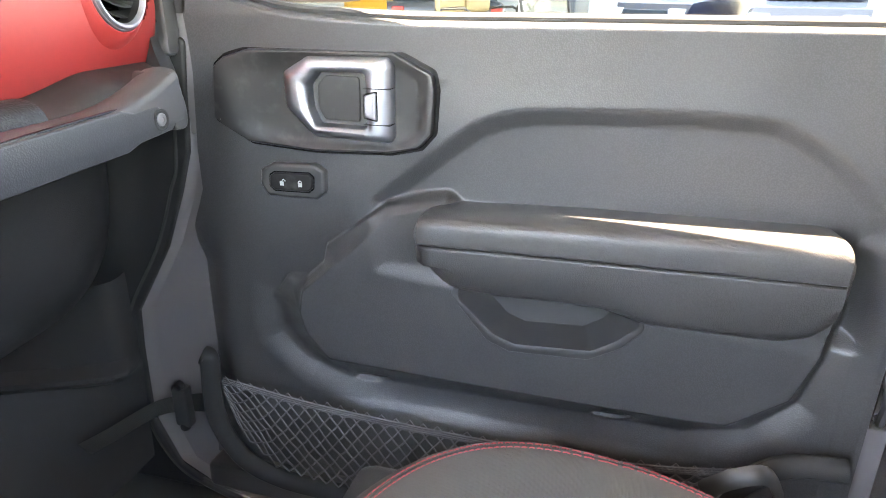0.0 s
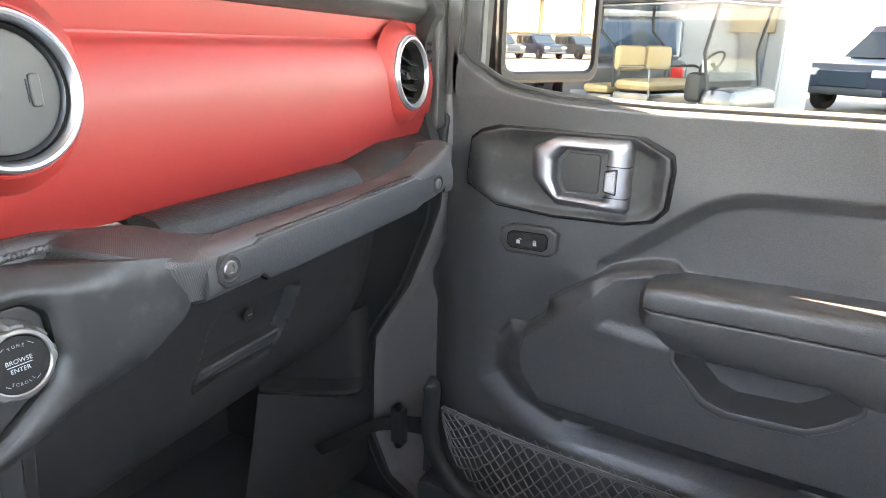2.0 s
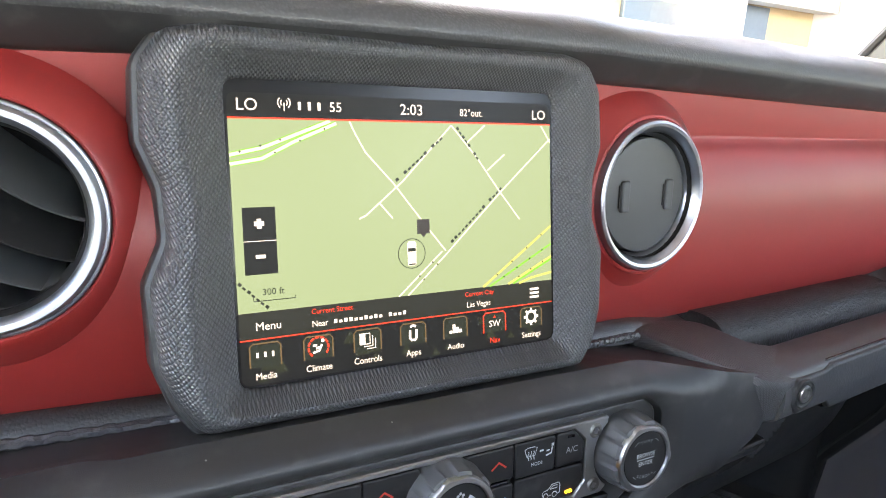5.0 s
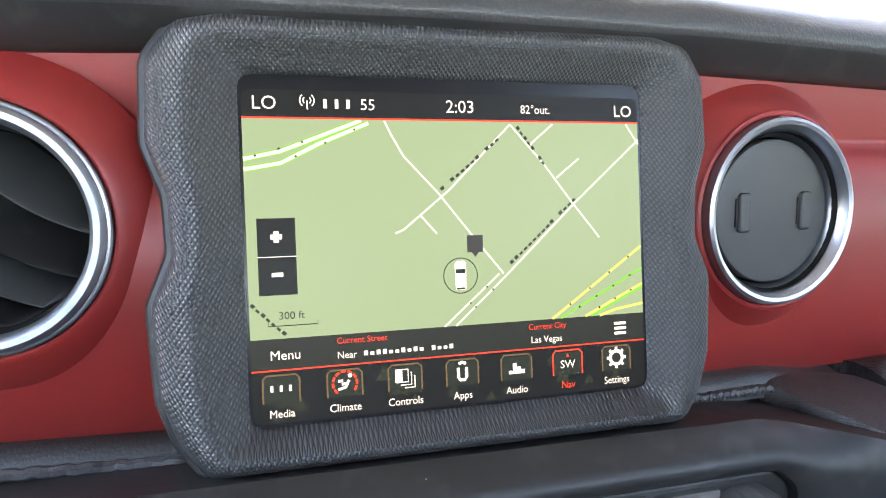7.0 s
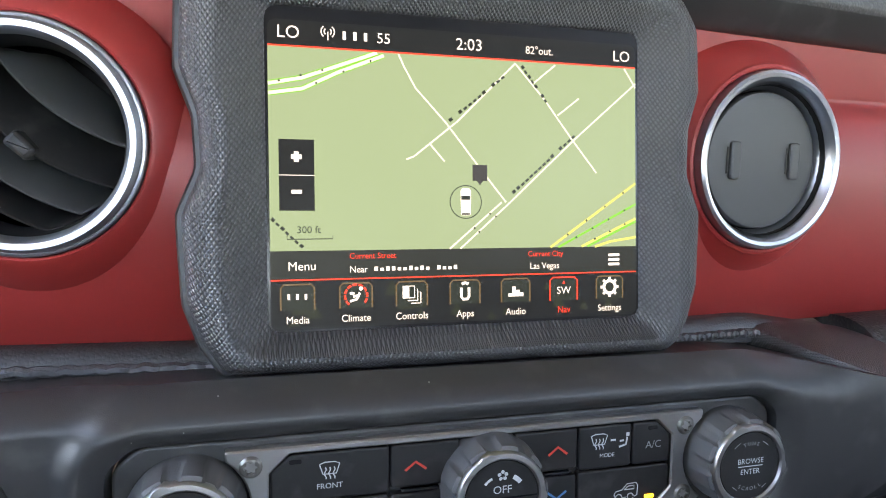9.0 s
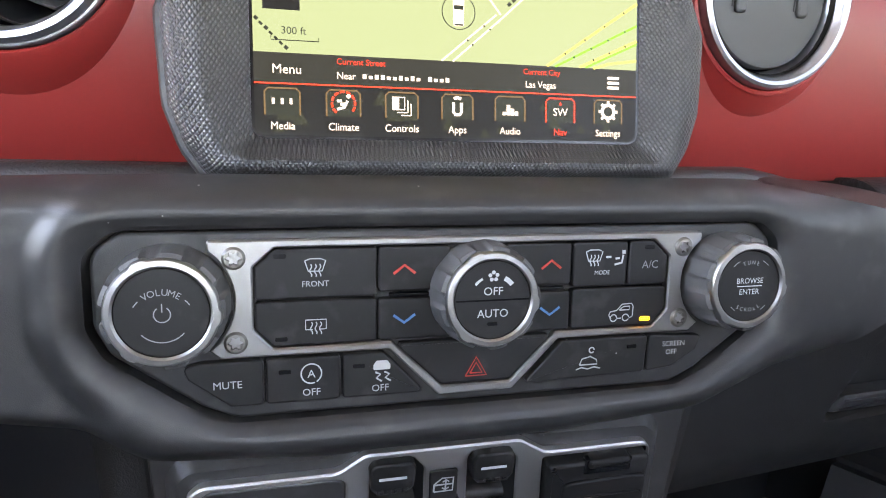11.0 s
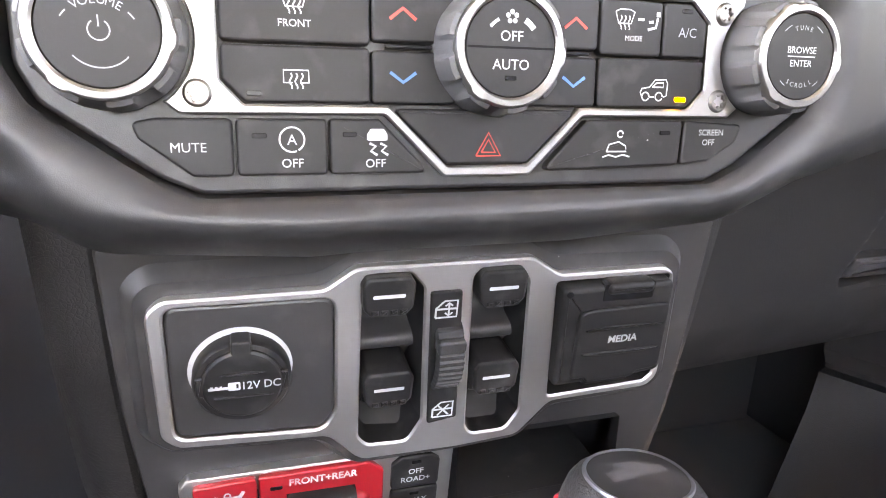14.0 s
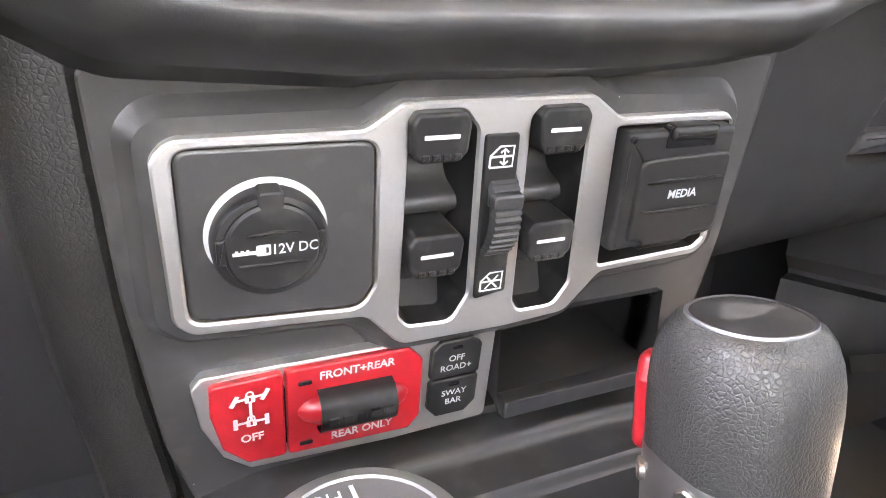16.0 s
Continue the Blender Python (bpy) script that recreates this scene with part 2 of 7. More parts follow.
MIRROR.node_tree.nodes["Map Range"].inputs["To Min"].default_value = 0.0
MIRROR.node_tree.nodes["Map Range"].inputs["To Max"].default_value = 0.01

# ---- shape tools (millimetres) ----


def part(name, bm, mat, parent, label="", unit=0.001, smooth=35.0, m=None):
    """Links a bmesh as one mesh object under a thing or a part."""
    me = bpy.data.meshes.new(name)
    if m is not None:
        bm.transform(m)
    bm.transform(Matrix.Scale(unit, 4))
    bmesh.ops.recalc_face_normals(bm, faces=bm.faces)
    bm.to_mesh(me)
    bm.free()
    me.materials.append(mat)
    if smooth:
        me.polygons.foreach_set("use_smooth", [True] * len(me.polygons))
        me.set_sharp_from_angle(angle=radians(smooth))
    ob = new(name, me)
    if smooth and len(me.polygons) < 6000:
        wn = ob.modifiers.new("normals", "WEIGHTED_NORMAL")
        wn.keep_sharp = True
    if parent is not None:
        ob.parent = parent
    if label:
        tagged(ob, label)
    return ob


def thing(name, label, category, m=None, group="", kind=""):
    ob = new(name)
    ob.empty_display_size = 0.02
    if m is not None:
        ob.matrix_world = m
    return tagged(ob, label, category, group, kind)


def solid(name, bm, mat, label, category, kind="", unit=0.001, smooth=35.0, group=""):
    """A thing or a piece of the setting that is one mesh."""
    ob = part(name, bm, mat, None, "", unit, smooth)
    return tagged(ob, label, category, group, kind)


def face_frame(x, y, z, tilt):
    """A panel facing the cabin: its x to the right, y up along the panel, z out of it. Millimetres; tilt: degrees by which its top leans forward."""
    s, c = math.sin(radians(tilt)), math.cos(radians(tilt))
    return Matrix(((1, 0, 0, x * 0.001), (0, s, -c, y * 0.001), (0, c, s, z * 0.001), (0, 0, 0, 1)))


def area2(p):
    return sum(p[i - 1][0] * p[i][1] - p[i][0] * p[i - 1][1] for i in range(len(p)))


def ccw(p):
    return list(p) if area2(p) > 0 else list(p)[::-1]


def fillet(pts, r, n=4):
    """Rounds the corners of a closed outline; a corner may carry its own radius."""
    out = []
    k = len(pts)
    for i in range(k):
        p0, p1, p2 = (Vector(pts[(i + d) % k][:2]) for d in (-1, 0, 1))
        rad = pts[i][2] if len(pts[i]) > 2 else r
        a, b = p0 - p1, p2 - p1
        la, lb = a.length, b.length
        a, b = a / la, b / lb
        ang = math.acos(max(-1, min(1, a.dot(b))))
        if rad <= 0 or ang > 3.1:
            out.append(tuple(p1))
            continue
        d = min(rad / math.tan(ang / 2), la * 0.48, lb * 0.48)
        s, e = p1 + a * d, p1 + b * d
        for j in range(n + 1):
            t = j / n
            out.append(tuple((1 - t) ** 2 * s + 2 * t * (1 - t) * p1 + t * t * e))
    return out


def mirrored(half):
    """A closed outline from its right half, given from top to bottom."""
    return [(x, *r) for x, *r in half] + [(-x, *r) for x, *r in reversed(half) if abs(x) > 1e-6]


def offset(p, d):
    """Moves a counter-clockwise outline outwards by d."""
    k = len(p)
    out = []
    for i in range(k):
        a, b, c = Vector(p[i - 1]), Vector(p[i]), Vector(p[(i + 1) % k])
        e, f = b - a, c - b
        if e.length < 1e-9:
            e = f
        if f.length < 1e-9:
            f = e
        n1, n2 = Vector((e.y, -e.x)).normalized(), Vector((f.y, -f.x)).normalized()
        s = n1 + n2
        s = s / max(0.5, s.dot(s) / 2) if s.length > 1e-6 else n1
        out.append((b.x + s.x * d, b.y + s.y * d))
    return out


def rings(bm, loops, close=True, cap0=False, cap1=False):
    """Bridges loops of equally many points."""
    vs = [[bm.verts.new(q) for q in loop] for loop in loops]
    k = len(vs[0])
    for a, b in zip(vs, vs[1:]):
        for i in range(k if close else k - 1):
            j = (i + 1) % k
            bm.faces.new((a[i], a[j], b[j], b[i]))
    if cap0:
        bm.faces.new(vs[0][::-1])
    if cap1:
        bm.faces.new(vs[-1])
    return vs


def slab(pts, z0, z1, bev=0.8, seg=3, bm=None, back=True, crown=0.0):
    """A plate of that outline with a rounded upper edge."""
    bm = bm or bmesh.new()
    p = ccw(pts)
    bev = min(bev, abs(z1 - z0) * 0.9)
    loops = [[(x, y, z0) for x, y in p], [(x, y, z1 - bev) for x, y in p]]
    for i in range(1, seg + 1):
        a = math.pi / 2 * i / seg
        loops.append([(x, y, z1 - bev + bev * math.sin(a)) for x, y in offset(p, -bev * (1 - math.cos(a)))])
    loops.append([(x, y, z1) for x, y in offset(p, -bev * 1.04)])
    if min(max(q[k] for q in p) - min(q[k] for q in p) for k in (0, 1)) > 10:
        loops.append([(x, y, z1) for x, y in offset(p, -bev * 1.04 - 0.25)])
    rings(bm, loops, cap0=back, cap1=True)
    return bm


def plate(outer, holes, z0, z1, bev=0.6, bm=None):
    """A plate with openings; its front edges are chamfered."""
    bm = bm or bmesh.new()
    edges = []
    for k, pts in enumerate([outer] + list(holes)):
        p = ccw(pts)
        s = -1 if k == 0 else 1
        q = offset(p, s * bev)
        v = rings(bm, [[(x, y, z0) for x, y in p], [(x, y, z1 - bev) for x, y in p], [(x, y, z1) for x, y in q]])
        top = v[-1]
        for i in range(len(top)):
            edges.append(bm.edges.get((top[i], top[(i + 1) % len(top)])))
    bmesh.ops.triangle_fill(bm, use_beauty=True, use_dissolve=False, edges=edges)
    return bm


def lathe(profile, n=48, bm=None, cap=True, wobble=None):
    """Turns a profile of (radius, height) round z."""
    bm = bm or bmesh.new()
    loops = []
    for i, (r, z) in enumerate(profile):
        loops.append([((r + (wobble(a, i) if wobble else 0)) * math.cos(a), (r + (wobble(a, i) if wobble else 0)) * math.sin(a), z) for a in (2 * math.pi * k / n for k in range(n))])
    rings(bm, loops, cap1=cap and profile[-1][0] > 1e-6, cap0=False)
    return bm


def tube(path, r, n=8, closed=False, bm=None, flat=1.0):
    """A round bar along a path of points."""
    bm = bm or bmesh.new()
    pts = [Vector(q) for q in path]
    k = len(pts)
    loops = []
    side = None
    for i in range(k):
        a = pts[i - 1] if (i or closed) else pts[i]
        b = pts[(i + 1) % k] if (i < k - 1 or closed) else pts[i]
        d = (b - a).normalized()
        if side is None:
            side = d.orthogonal().normalized()
        side = (side - d * side.dot(d)).normalized()
        up = d.cross(side)
        loops.append([pts[i] + side * (r * math.cos(t)) + up * (r * flat * math.sin(t)) for t in (2 * math.pi * j / n for j in range(n))])
    if closed:
        loops.append(loops[0])
    rings(bm, loops, cap0=not closed, cap1=not closed)
    if closed:
        bmesh.ops.remove_doubles(bm, verts=bm.verts, dist=1e-4)
    return bm


def ribbon(path, w, z, bm=None, closed=False):
    """A flat line of that width in the panel's plane."""
    bm = bm or bmesh.new()
    pts = [Vector(q[:2]) for q in path]
    k = len(pts)
    rows = []
    for i in range(k):
        a = pts[i - 1] if (i or closed) else pts[i]
        b = pts[(i + 1) % k] if (i < k - 1 or closed) else pts[i]
        d = (b - a).normalized()
        n = Vector((-d.y, d.x)) * (w / 2)
        rows.append((bm.verts.new((*(pts[i] + n), z)), bm.verts.new((*(pts[i] - n), z))))
    for i in range(k if closed else k - 1):
        a, b = rows[i], rows[(i + 1) % k]
        bm.faces.new((a[0], a[1], b[1], b[0]))
    return bm


def box(x0, x1, y0, y1, z0, z1, bev=1.0, bm=None):
    bm = bm or bmesh.new()
    b2 = bmesh.new()
    bmesh.ops.create_cube(b2, size=1.0)
    for v in b2.verts:
        v.co = ((x0 + x1) / 2 + v.co.x * (x1 - x0), (y0 + y1) / 2 + v.co.y * (y1 - y0), (z0 + z1) / 2 + v.co.z * (z1 - z0))
    if bev:
        bmesh.ops.bevel(b2, geom=b2.edges[:], offset=bev, segments=2, affect="EDGES", profile=0.5)
    me = bpy.data.meshes.new("tmp")
    b2.to_mesh(me)
    b2.free()
    bm.from_mesh(me)
    bpy.data.meshes.remove(me)
    return bm


def rect(x0, x1, y0, y1, r=0.0, n=4):
    p = [(x0, y0), (x1, y0), (x1, y1), (x0, y1)]
    return fillet(p, r, n) if r else p


def circle(x, y, r, n=32, a0=0.0, a1=360.0):
    full = a1 - a0 >= 360
    return [(x + r * math.cos(radians(a0 + (a1 - a0) * i / (n if full else n - 1))), y + r * math.sin(radians(a0 + (a1 - a0) * i / (n if full else n - 1)))) for i in range(n)]


def shift(bm, x=0, y=0, z=0):
    bm.transform(Matrix.Translation((x, y, z)))
    return bm


def flat(pts, z, bm=None):
    bm = bm or bmesh.new()
    bm.faces.new([bm.verts.new((x, y, z)) for x, y in ccw(pts)])
    return bm


def lettering(text, x, y, height, parent, mat, z=0.2, turn=0.0, align="CENTER", space=1.0, name="lettering", bold=0.0, stretch=1.0):
    """Flat letters of that cap height on a panel (millimetres)."""
    cu = bpy.data.curves.new(name, "FONT")
    cu.body, cu.size, cu.align_x, cu.space_character = text, height / 0.70, align, space
    cu.resolution_u = 3
    cu.offset = bold
    cu.space_line = 0.82
    tmp = bpy.data.objects.new(name, cu)
    me = bpy.data.meshes.new_from_object(tmp)
    bpy.data.objects.remove(tmp)
    bpy.data.curves.remove(cu)
    me.transform(Matrix.Scale(0.001, 4) @ Matrix.Translation((x, y, z)) @ Matrix.Rotation(radians(turn), 4, "Z") @ Matrix.Diagonal((stretch, 1, 1, 1)) @ Matrix.Translation((0, -height / 2, 0)))
    me.materials.clear()
    me.materials.append(mat)
    ob = new(name, me)
    ob.parent = parent
    return ob


def surface(rows, bm=None, wrap=False):
    """A sheet through rows of points."""
    bm = bm or bmesh.new()
    rings(bm, rows, close=wrap)
    return bm


def polar(poly, angles, cx=0.0, cy=0.0):
    """Where rays from a centre leave an outline."""
    out = []
    k = len(poly)
    for t in angles:
        dx, dy = math.cos(t), math.sin(t)
        best = 0
        for i in range(k):
            x1, y1 = poly[i - 1][0] - cx, poly[i - 1][1] - cy
            x2, y2 = poly[i][0] - cx, poly[i][1] - cy
            den = dx * (y2 - y1) - dy * (x2 - x1)
            if abs(den) < 1e-9:
                continue
            s = (x1 * (y2 - y1) - y1 * (x2 - x1)) / den
            u = (x1 * dy - y1 * dx) / den
            if -1e-6 <= u <= 1 + 1e-6 and s > best:
                best = s
        out.append((cx + dx * best, cy + dy * best))
    return out


def blend(a, b, t):
    return [(p[0] * (1 - t) + q[0] * t, p[1] * (1 - t) + q[1] * t) for p, q in zip(a, b)]


def at_z(loop, z):
    return [(x, y, z) for x, y in loop]


def sd_poly(px, py, poly):
    """Signed distance to an outline, negative inside (arrays)."""
    p = np.array(poly, float)
    d = np.full(px.shape, 1e18)
    inside = np.zeros(px.shape, bool)
    for i in range(len(p)):
        a, b2 = p[i - 1], p[i]
        e = b2 - a
        wx, wy = px - a[0], py - a[1]
        t = np.clip((wx * e[0] + wy * e[1]) / max(1e-9, e @ e), 0, 1)
        d = np.minimum(d, (wx - e[0] * t) ** 2 + (wy - e[1] * t) ** 2)
        c = (a[1] <= py) != (b2[1] <= py)
        with np.errstate(divide="ignore", invalid="ignore"):
            xi = a[0] + (py - a[1]) * e[0] / (e[1] if abs(e[1]) > 1e-12 else 1e-12)
        inside ^= c & (px < xi)
    return np.where(inside, -1, 1) * np.sqrt(d)


def step_in(d, w):
    """1 inside an outline, falling to 0 over a width w outside its edge."""
    t = np.clip(0.5 - d / w, 0, 1)
    return t * t * (3 - 2 * t)

# ---- cabin shell ----
shell = thing("cabin_shell", "closed vehicle cabin with grey headliner and glazed openings", "vehicle body", kind="structure")


def quad_wall(name, pts, mat, thick, label=""):
    """A wall panel of some thickness between four corners (metres), set towards its back."""
    bm = bmesh.new()
    v = [Vector(p) * 1000 for p in pts]
    n = (v[1] - v[0]).cross(v[3] - v[0]).normalized() * thick
    a = [bm.verts.new(p) for p in v]
    b = [bm.verts.new(p + n) for p in v]
    bm.faces.new(a)
    bm.faces.new(b[::-1])
    for i in range(4):
        j = (i + 1) % 4
        bm.faces.new((a[i], b[i], b[j], a[j]))
    return part(name, bm, mat, shell, label)


part("roof", box(-760, 750, -2300, 440, 1780, 1830, 12), HEADLINER, shell, "grey headliner")
part("floor", box(-760, 760, -2300, 700, 500, 540, 4), CARPET, shell, "black carpeted floor")
part("firewall", box(-800, 800, 520, 560, 500, 1330, 4), PLASTIC, shell)
# Unseen rear panels; the gap between them is sized to set light from behind.
part("rear_wall", box(-790, 790, -2340, -2300, 500, 1455, 4), PLASTIC, shell)
part("rear_header", box(-790, 790, -2340, -2300, 1640, 1800, 4), PLASTIC, shell)
for x0, x1 in ((-790, -520), (520, 790)):
    part("rear_corner", box(x0, x1, -2338, -2302, 1451, 1644, 4), PLASTIC, shell)
# Unseen box added to keep the driver's window light off the console side.
part("driver_knee_panel", box(-752, -270, -40, 10, 860, 1150, 14), PLASTIC, shell)
part("driver_door_wall", box(-800, -752, -800, 560, 500, 1225, 8), GRAIN, shell)
part("driver_side_upper", box(-800, -752, -800, -300, 1217, 1800, 8), HEADLINER, shell)
part("driver_cowl_side", box(-800, -752, 200, 560, 500, 1330, 8), GRAIN, shell)
part("rear_driver_wall", box(-800, -752, -2300, -790, 500, 1470, 8), PLASTIC, shell)
part("driver_pillar", box(-800, -740, -860, -760, 1220, 1790, 10), PLASTIC, shell)
part("rear_side_wall", box(752, 800, -2300, -790, 500, 1470, 8), PLASTIC, shell)
# Unseen header and roof front, set well forward to keep sun off the pad.
part("windscreen_header", box(-760, 750, 395, 450, 1755, 1800, 8), HEADLINER, shell)
part("cowl", box(-800, 800, 330, 560, 1290, 1328, 6), PLASTIC, shell)

windscreen = thing("windscreen", "clear upright windscreen glass above the dashboard", "windscreen", kind="structure")
bm = bmesh.new()
rings(bm, [[(-720, 455, 1330), (740, 455, 1330)], [(-720, 425, 1770), (740, 425, 1770)]], close=False)
part("pane", bm, GLASS, windscreen)
windscreen.children[0].visible_shadow = False

# ---- dashboard ----
dash = thing("dashboard", "black dashboard with red painted fascia and grained top pad", "dashboard")


def dash_y(x):
    return 5 + 0.07 * abs(x)


def dash_sheet(profile, x0, x1, n, top=None, back=None):
    """A moulding along the dashboard: profile of (depth behind the fascia line, height)."""
    rows = []
    for i in range(n + 1):
        x = x0 + (x1 - x0) * i / n
        d = top(x) if top else 0
        rows.append([(x, dash_y(x) + a + (back(x, z) if back else 0), z + d * w) for a, z, w in profile])
    bm = bmesh.new()
    rings(bm, rows, close=False)
    return bm


def drop(x):
    return -14 * max(0, (abs(x) - 120) / 560)


def smooth_profile(pts, n=5):
    """More points through a profile, by Catmull-Rom."""
    out = []
    k = len(pts)
    for i in range(k - 1):
        p = [np.array(pts[max(0, min(k - 1, i + d))], float) for d in (-1, 0, 1, 2)]
        for j in range(n):
            t = j / n
            out.append(tuple(0.5 * (2 * p[1] + (p[2] - p[0]) * t + (2 * p[0] - 5 * p[1] + 4 * p[2] - p[3]) * t * t + (3 * p[1] - p[0] - 3 * p[2] + p[3]) * t ** 3)))
    out.append(tuple(pts[-1]))
    return out


VENTS = ((172, 1260), (658, 1254), (-182, 1262))


def vent_hole(x, z):
    return 60 if any((x - a) ** 2 + (z - b) ** 2 < 45 ** 2 for a, b in VENTS) else 0


def pad_notch(x, z):
    """The pad stands back behind the screen."""
    t = max(0, min(1, (135 - abs(x)) / 24))
    return 2 * t * t * (3 - 2 * t)


RED_PROFILE = [(11.5, 1334, 1), (13, 1318, 1), (15.8, 1301, 0.6), (16.6, 1296, 0.3), (14.6, 1292.5, 0.2), (6, 1283, 0.1), (-1, 1271, 0), (-6, 1256, 0), (-7.5, 1240, 0), (-6, 1220, 0), (-1, 1198, 0), (7, 1178, 0), (18, 1160, 0)]
part("fascia", dash_sheet(smooth_profile(RED_PROFILE, 6), 100, 712, 200, drop, vent_hole), RED, dash, "red satin painted fascia")
part("fascia", dash_sheet(smooth_profile(RED_PROFILE, 6), -100, -420, 110, drop, vent_hole), RED, dash, "red satin painted fascia")
PAD_PROFILE = [(40, 1324, 1), (16, 1326.5, 1), (9, 1328, 1), (2, 1335, 1), (-4, 1343, 1), (-5, 1348, 1), (0, 1356, 1), (15, 1364, 0.9), (45, 1371, 0.7), (120, 1377, 0.4), (335, 1370, 0)]
part("top_pad", dash_sheet(smooth_profile(PAD_PROFILE)[20:], -720, 716, 120, drop, pad_notch), PAD, dash, "black grained top pad")
part("pad_lip", dash_sheet(smooth_profile(PAD_PROFILE)[:21], -720, 716, 120, drop, pad_notch), SOFT, dash, "smooth black face under the pad")
# the pad's end comes down beside the outer vent
end = fillet([(44, 1344), (300, 1362), (300, 1120), (38, 1120), (42, 1165), (50, 1188), (55, 1215), (56, 1250), (53, 1290), (44, 1312), (36, 1326)], 12)
bm = slab(end, 0, 26, 8)
part("end_cap", bm, SOFT, dash, m=Matrix(((0, 0, 1, 703), (1, 0, 0, 0), (0, 1, 0, 0), (0, 0, 0, 1))))
for k in range(8):
    part("vent_slot", box(708, 715, 50, 62, 1216 + 10 * k, 1220 + 10 * k, 0.8), GLOSS, dash)

# grained strip under the fascia
STRIP = [(26, 1159, 0), (14, 1162.5, 0), (0, 1163, 0), (-12, 1159.5, 0), (-20, 1152, 0), (-23, 1143, 0), (-19, 1135, 0), (10, 1130, 0)]
bm = dash_sheet(smooth_profile(STRIP), 263, 522, 24)
bm.faces.new([bm.verts.new((263, dash_y(263) + a, z)) for a, z, w in smooth_profile(STRIP)])
part("airbag_strip", bm, STRIPVINYL, dash, "grained strip with moulded wording")

END_TRIM = [(26, 1184, 1), (6, 1175, 1), (-14, 1166, 0.9), (-26, 1156, 0.7), (-30, 1147, 0.3), (-12, 1138, 0)]


def trim_rise(x):
    t = max(0, min(1, (610 - x) / 85))
    return -20 * t * t * (3 - 2 * t)


part("end_trim", dash_sheet(smooth_profile(END_TRIM), 525, 700, 24, trim_rise), SOFT, dash, "smooth black end trim")

LEDGE = [(34, 1174, 1), (14, 1170, 1), (6, 1168.5, 1), (1, 1164, 1), (-1, 1156, 1)]


def ledge_fall(x):
    t = max(0, min(1, (abs(x) - 175) / 75))
    return -12 * t * t * (3 - 2 * t)


part("ledge", dash_sheet(smooth_profile(LEDGE), 104, 252, 30, ledge_fall), GRAIN, dash, "grained ledge under the fascia")
part("ledge", dash_sheet(smooth_profile(LEDGE), -104, -420, 20), LOWGRAIN, dash, "dark ledge under the fascia")
for x0, x1 in ((106, 196), (-106, -300)):
    path = []
    for i in range(91):
        x = x0 + (x1 - x0) * i / 90
        path.append((x, dash_y(x) - 1.5 + 0.5 * math.sin(i * 2.1), 1161.5 + (ledge_fall(x) if x > 0 else 0) + 0.4 * math.sin(i * 1.3)))
    part("ledge_bead", tube(path, 2.6, 8), GRAIN, dash, "rough grained edge bead")
airbag_word = lettering("AIRBAG", 0, 0, 5.0, dash, PLASTIC, 0.3, name="moulded_wording")
airbag_word.matrix_local = Matrix.Translation((0.488, 0.0174, 1.1515)) @ Matrix.Rotation(radians(4), 4, "Z") @ face_frame(0, 0, 0, 36)

# ---- knee roll with grab handle ----


def handle_y(x):
    return -75 + 0.093 * x


grab = thing("grab_handle", "black grab handle bolted along the dashboard's lower edge", "grab handle")
rows = []
for i in range(41):
    x = 248 + 399 * i / 40
    w = min(1, (x - 205) / 60) * min(1.0, (655 - x) / 30 + 0.35)
    up = 10 * max(0, (x - 520) / 127) ** 2 * 2.6
    prof = [(95, 1124), (70, 1126), (50, 1134), (44, 1141), (38, 1147), (31, 1150), (15, 1152.6), (1, 1150.4), (-3.2, 1146.6), (-5.4, 1140), (-6.2, 1132), (-5.0, 1124), (1, 1116.5), (20, 1111), (60, 1106), (110, 1110)]
    rows.append([(x, handle_y(x) + a, z + up * (1 if z > 1140 else 0.15)) for a, z in smooth_profile(prof, 3)])
bm = bmesh.new()
rings(bm, rows, close=False)
bm.faces.new([bm.verts.new(p) for p in rows[0]])
part("rail", bm, RAIL, grab)


def on_handle(u, v, z):
    return Vector((u, handle_y(u) - z - (3.2 * (1 - ((v - 1131) / 19) ** 2) - 1.0 if v < 1155 else -1.0), v))


def bent_slab(pts, z0, z1, fn, bev=1.5):
    bm = slab(pts, z0, z1, bev)
    if fn is on_handle:
        bmesh.ops.bisect_plane(bm, geom=bm.verts[:] + bm.edges[:] + bm.faces[:], plane_co=(0, 1131, 0), plane_no=(0, 1, 0))
        for q in (1119, 1125, 1137, 1143):
            bmesh.ops.bisect_plane(bm, geom=bm.verts[:] + bm.edges[:] + bm.faces[:], plane_co=(0, q, 0), plane_no=(0, 1, 0))
    for v in bm.verts:
        v.co = fn(*v.co)
    return bm


ins = fillet([(256, 1141), (261, 1147), (296, 1146.5), (306, 1149), (430, 1149), (556, 1151), (570, 1147.5), (606, 1148), (616, 1141), (613, 1126), (604, 1121), (572, 1119), (556, 1114), (430, 1113), (312, 1114), (302, 1122), (264, 1122), (256, 1130)], 4)
part("grip_insert", bent_slab(ins, 0, 5.5, on_handle, 1.8), INSERT, grab, "softer grained grip insert")
joint = offset(ccw(ins), 1.6)
part("insert_joint", bent_slab(joint, -2, 1.2, on_handle, 0.4), GLOSS, grab)
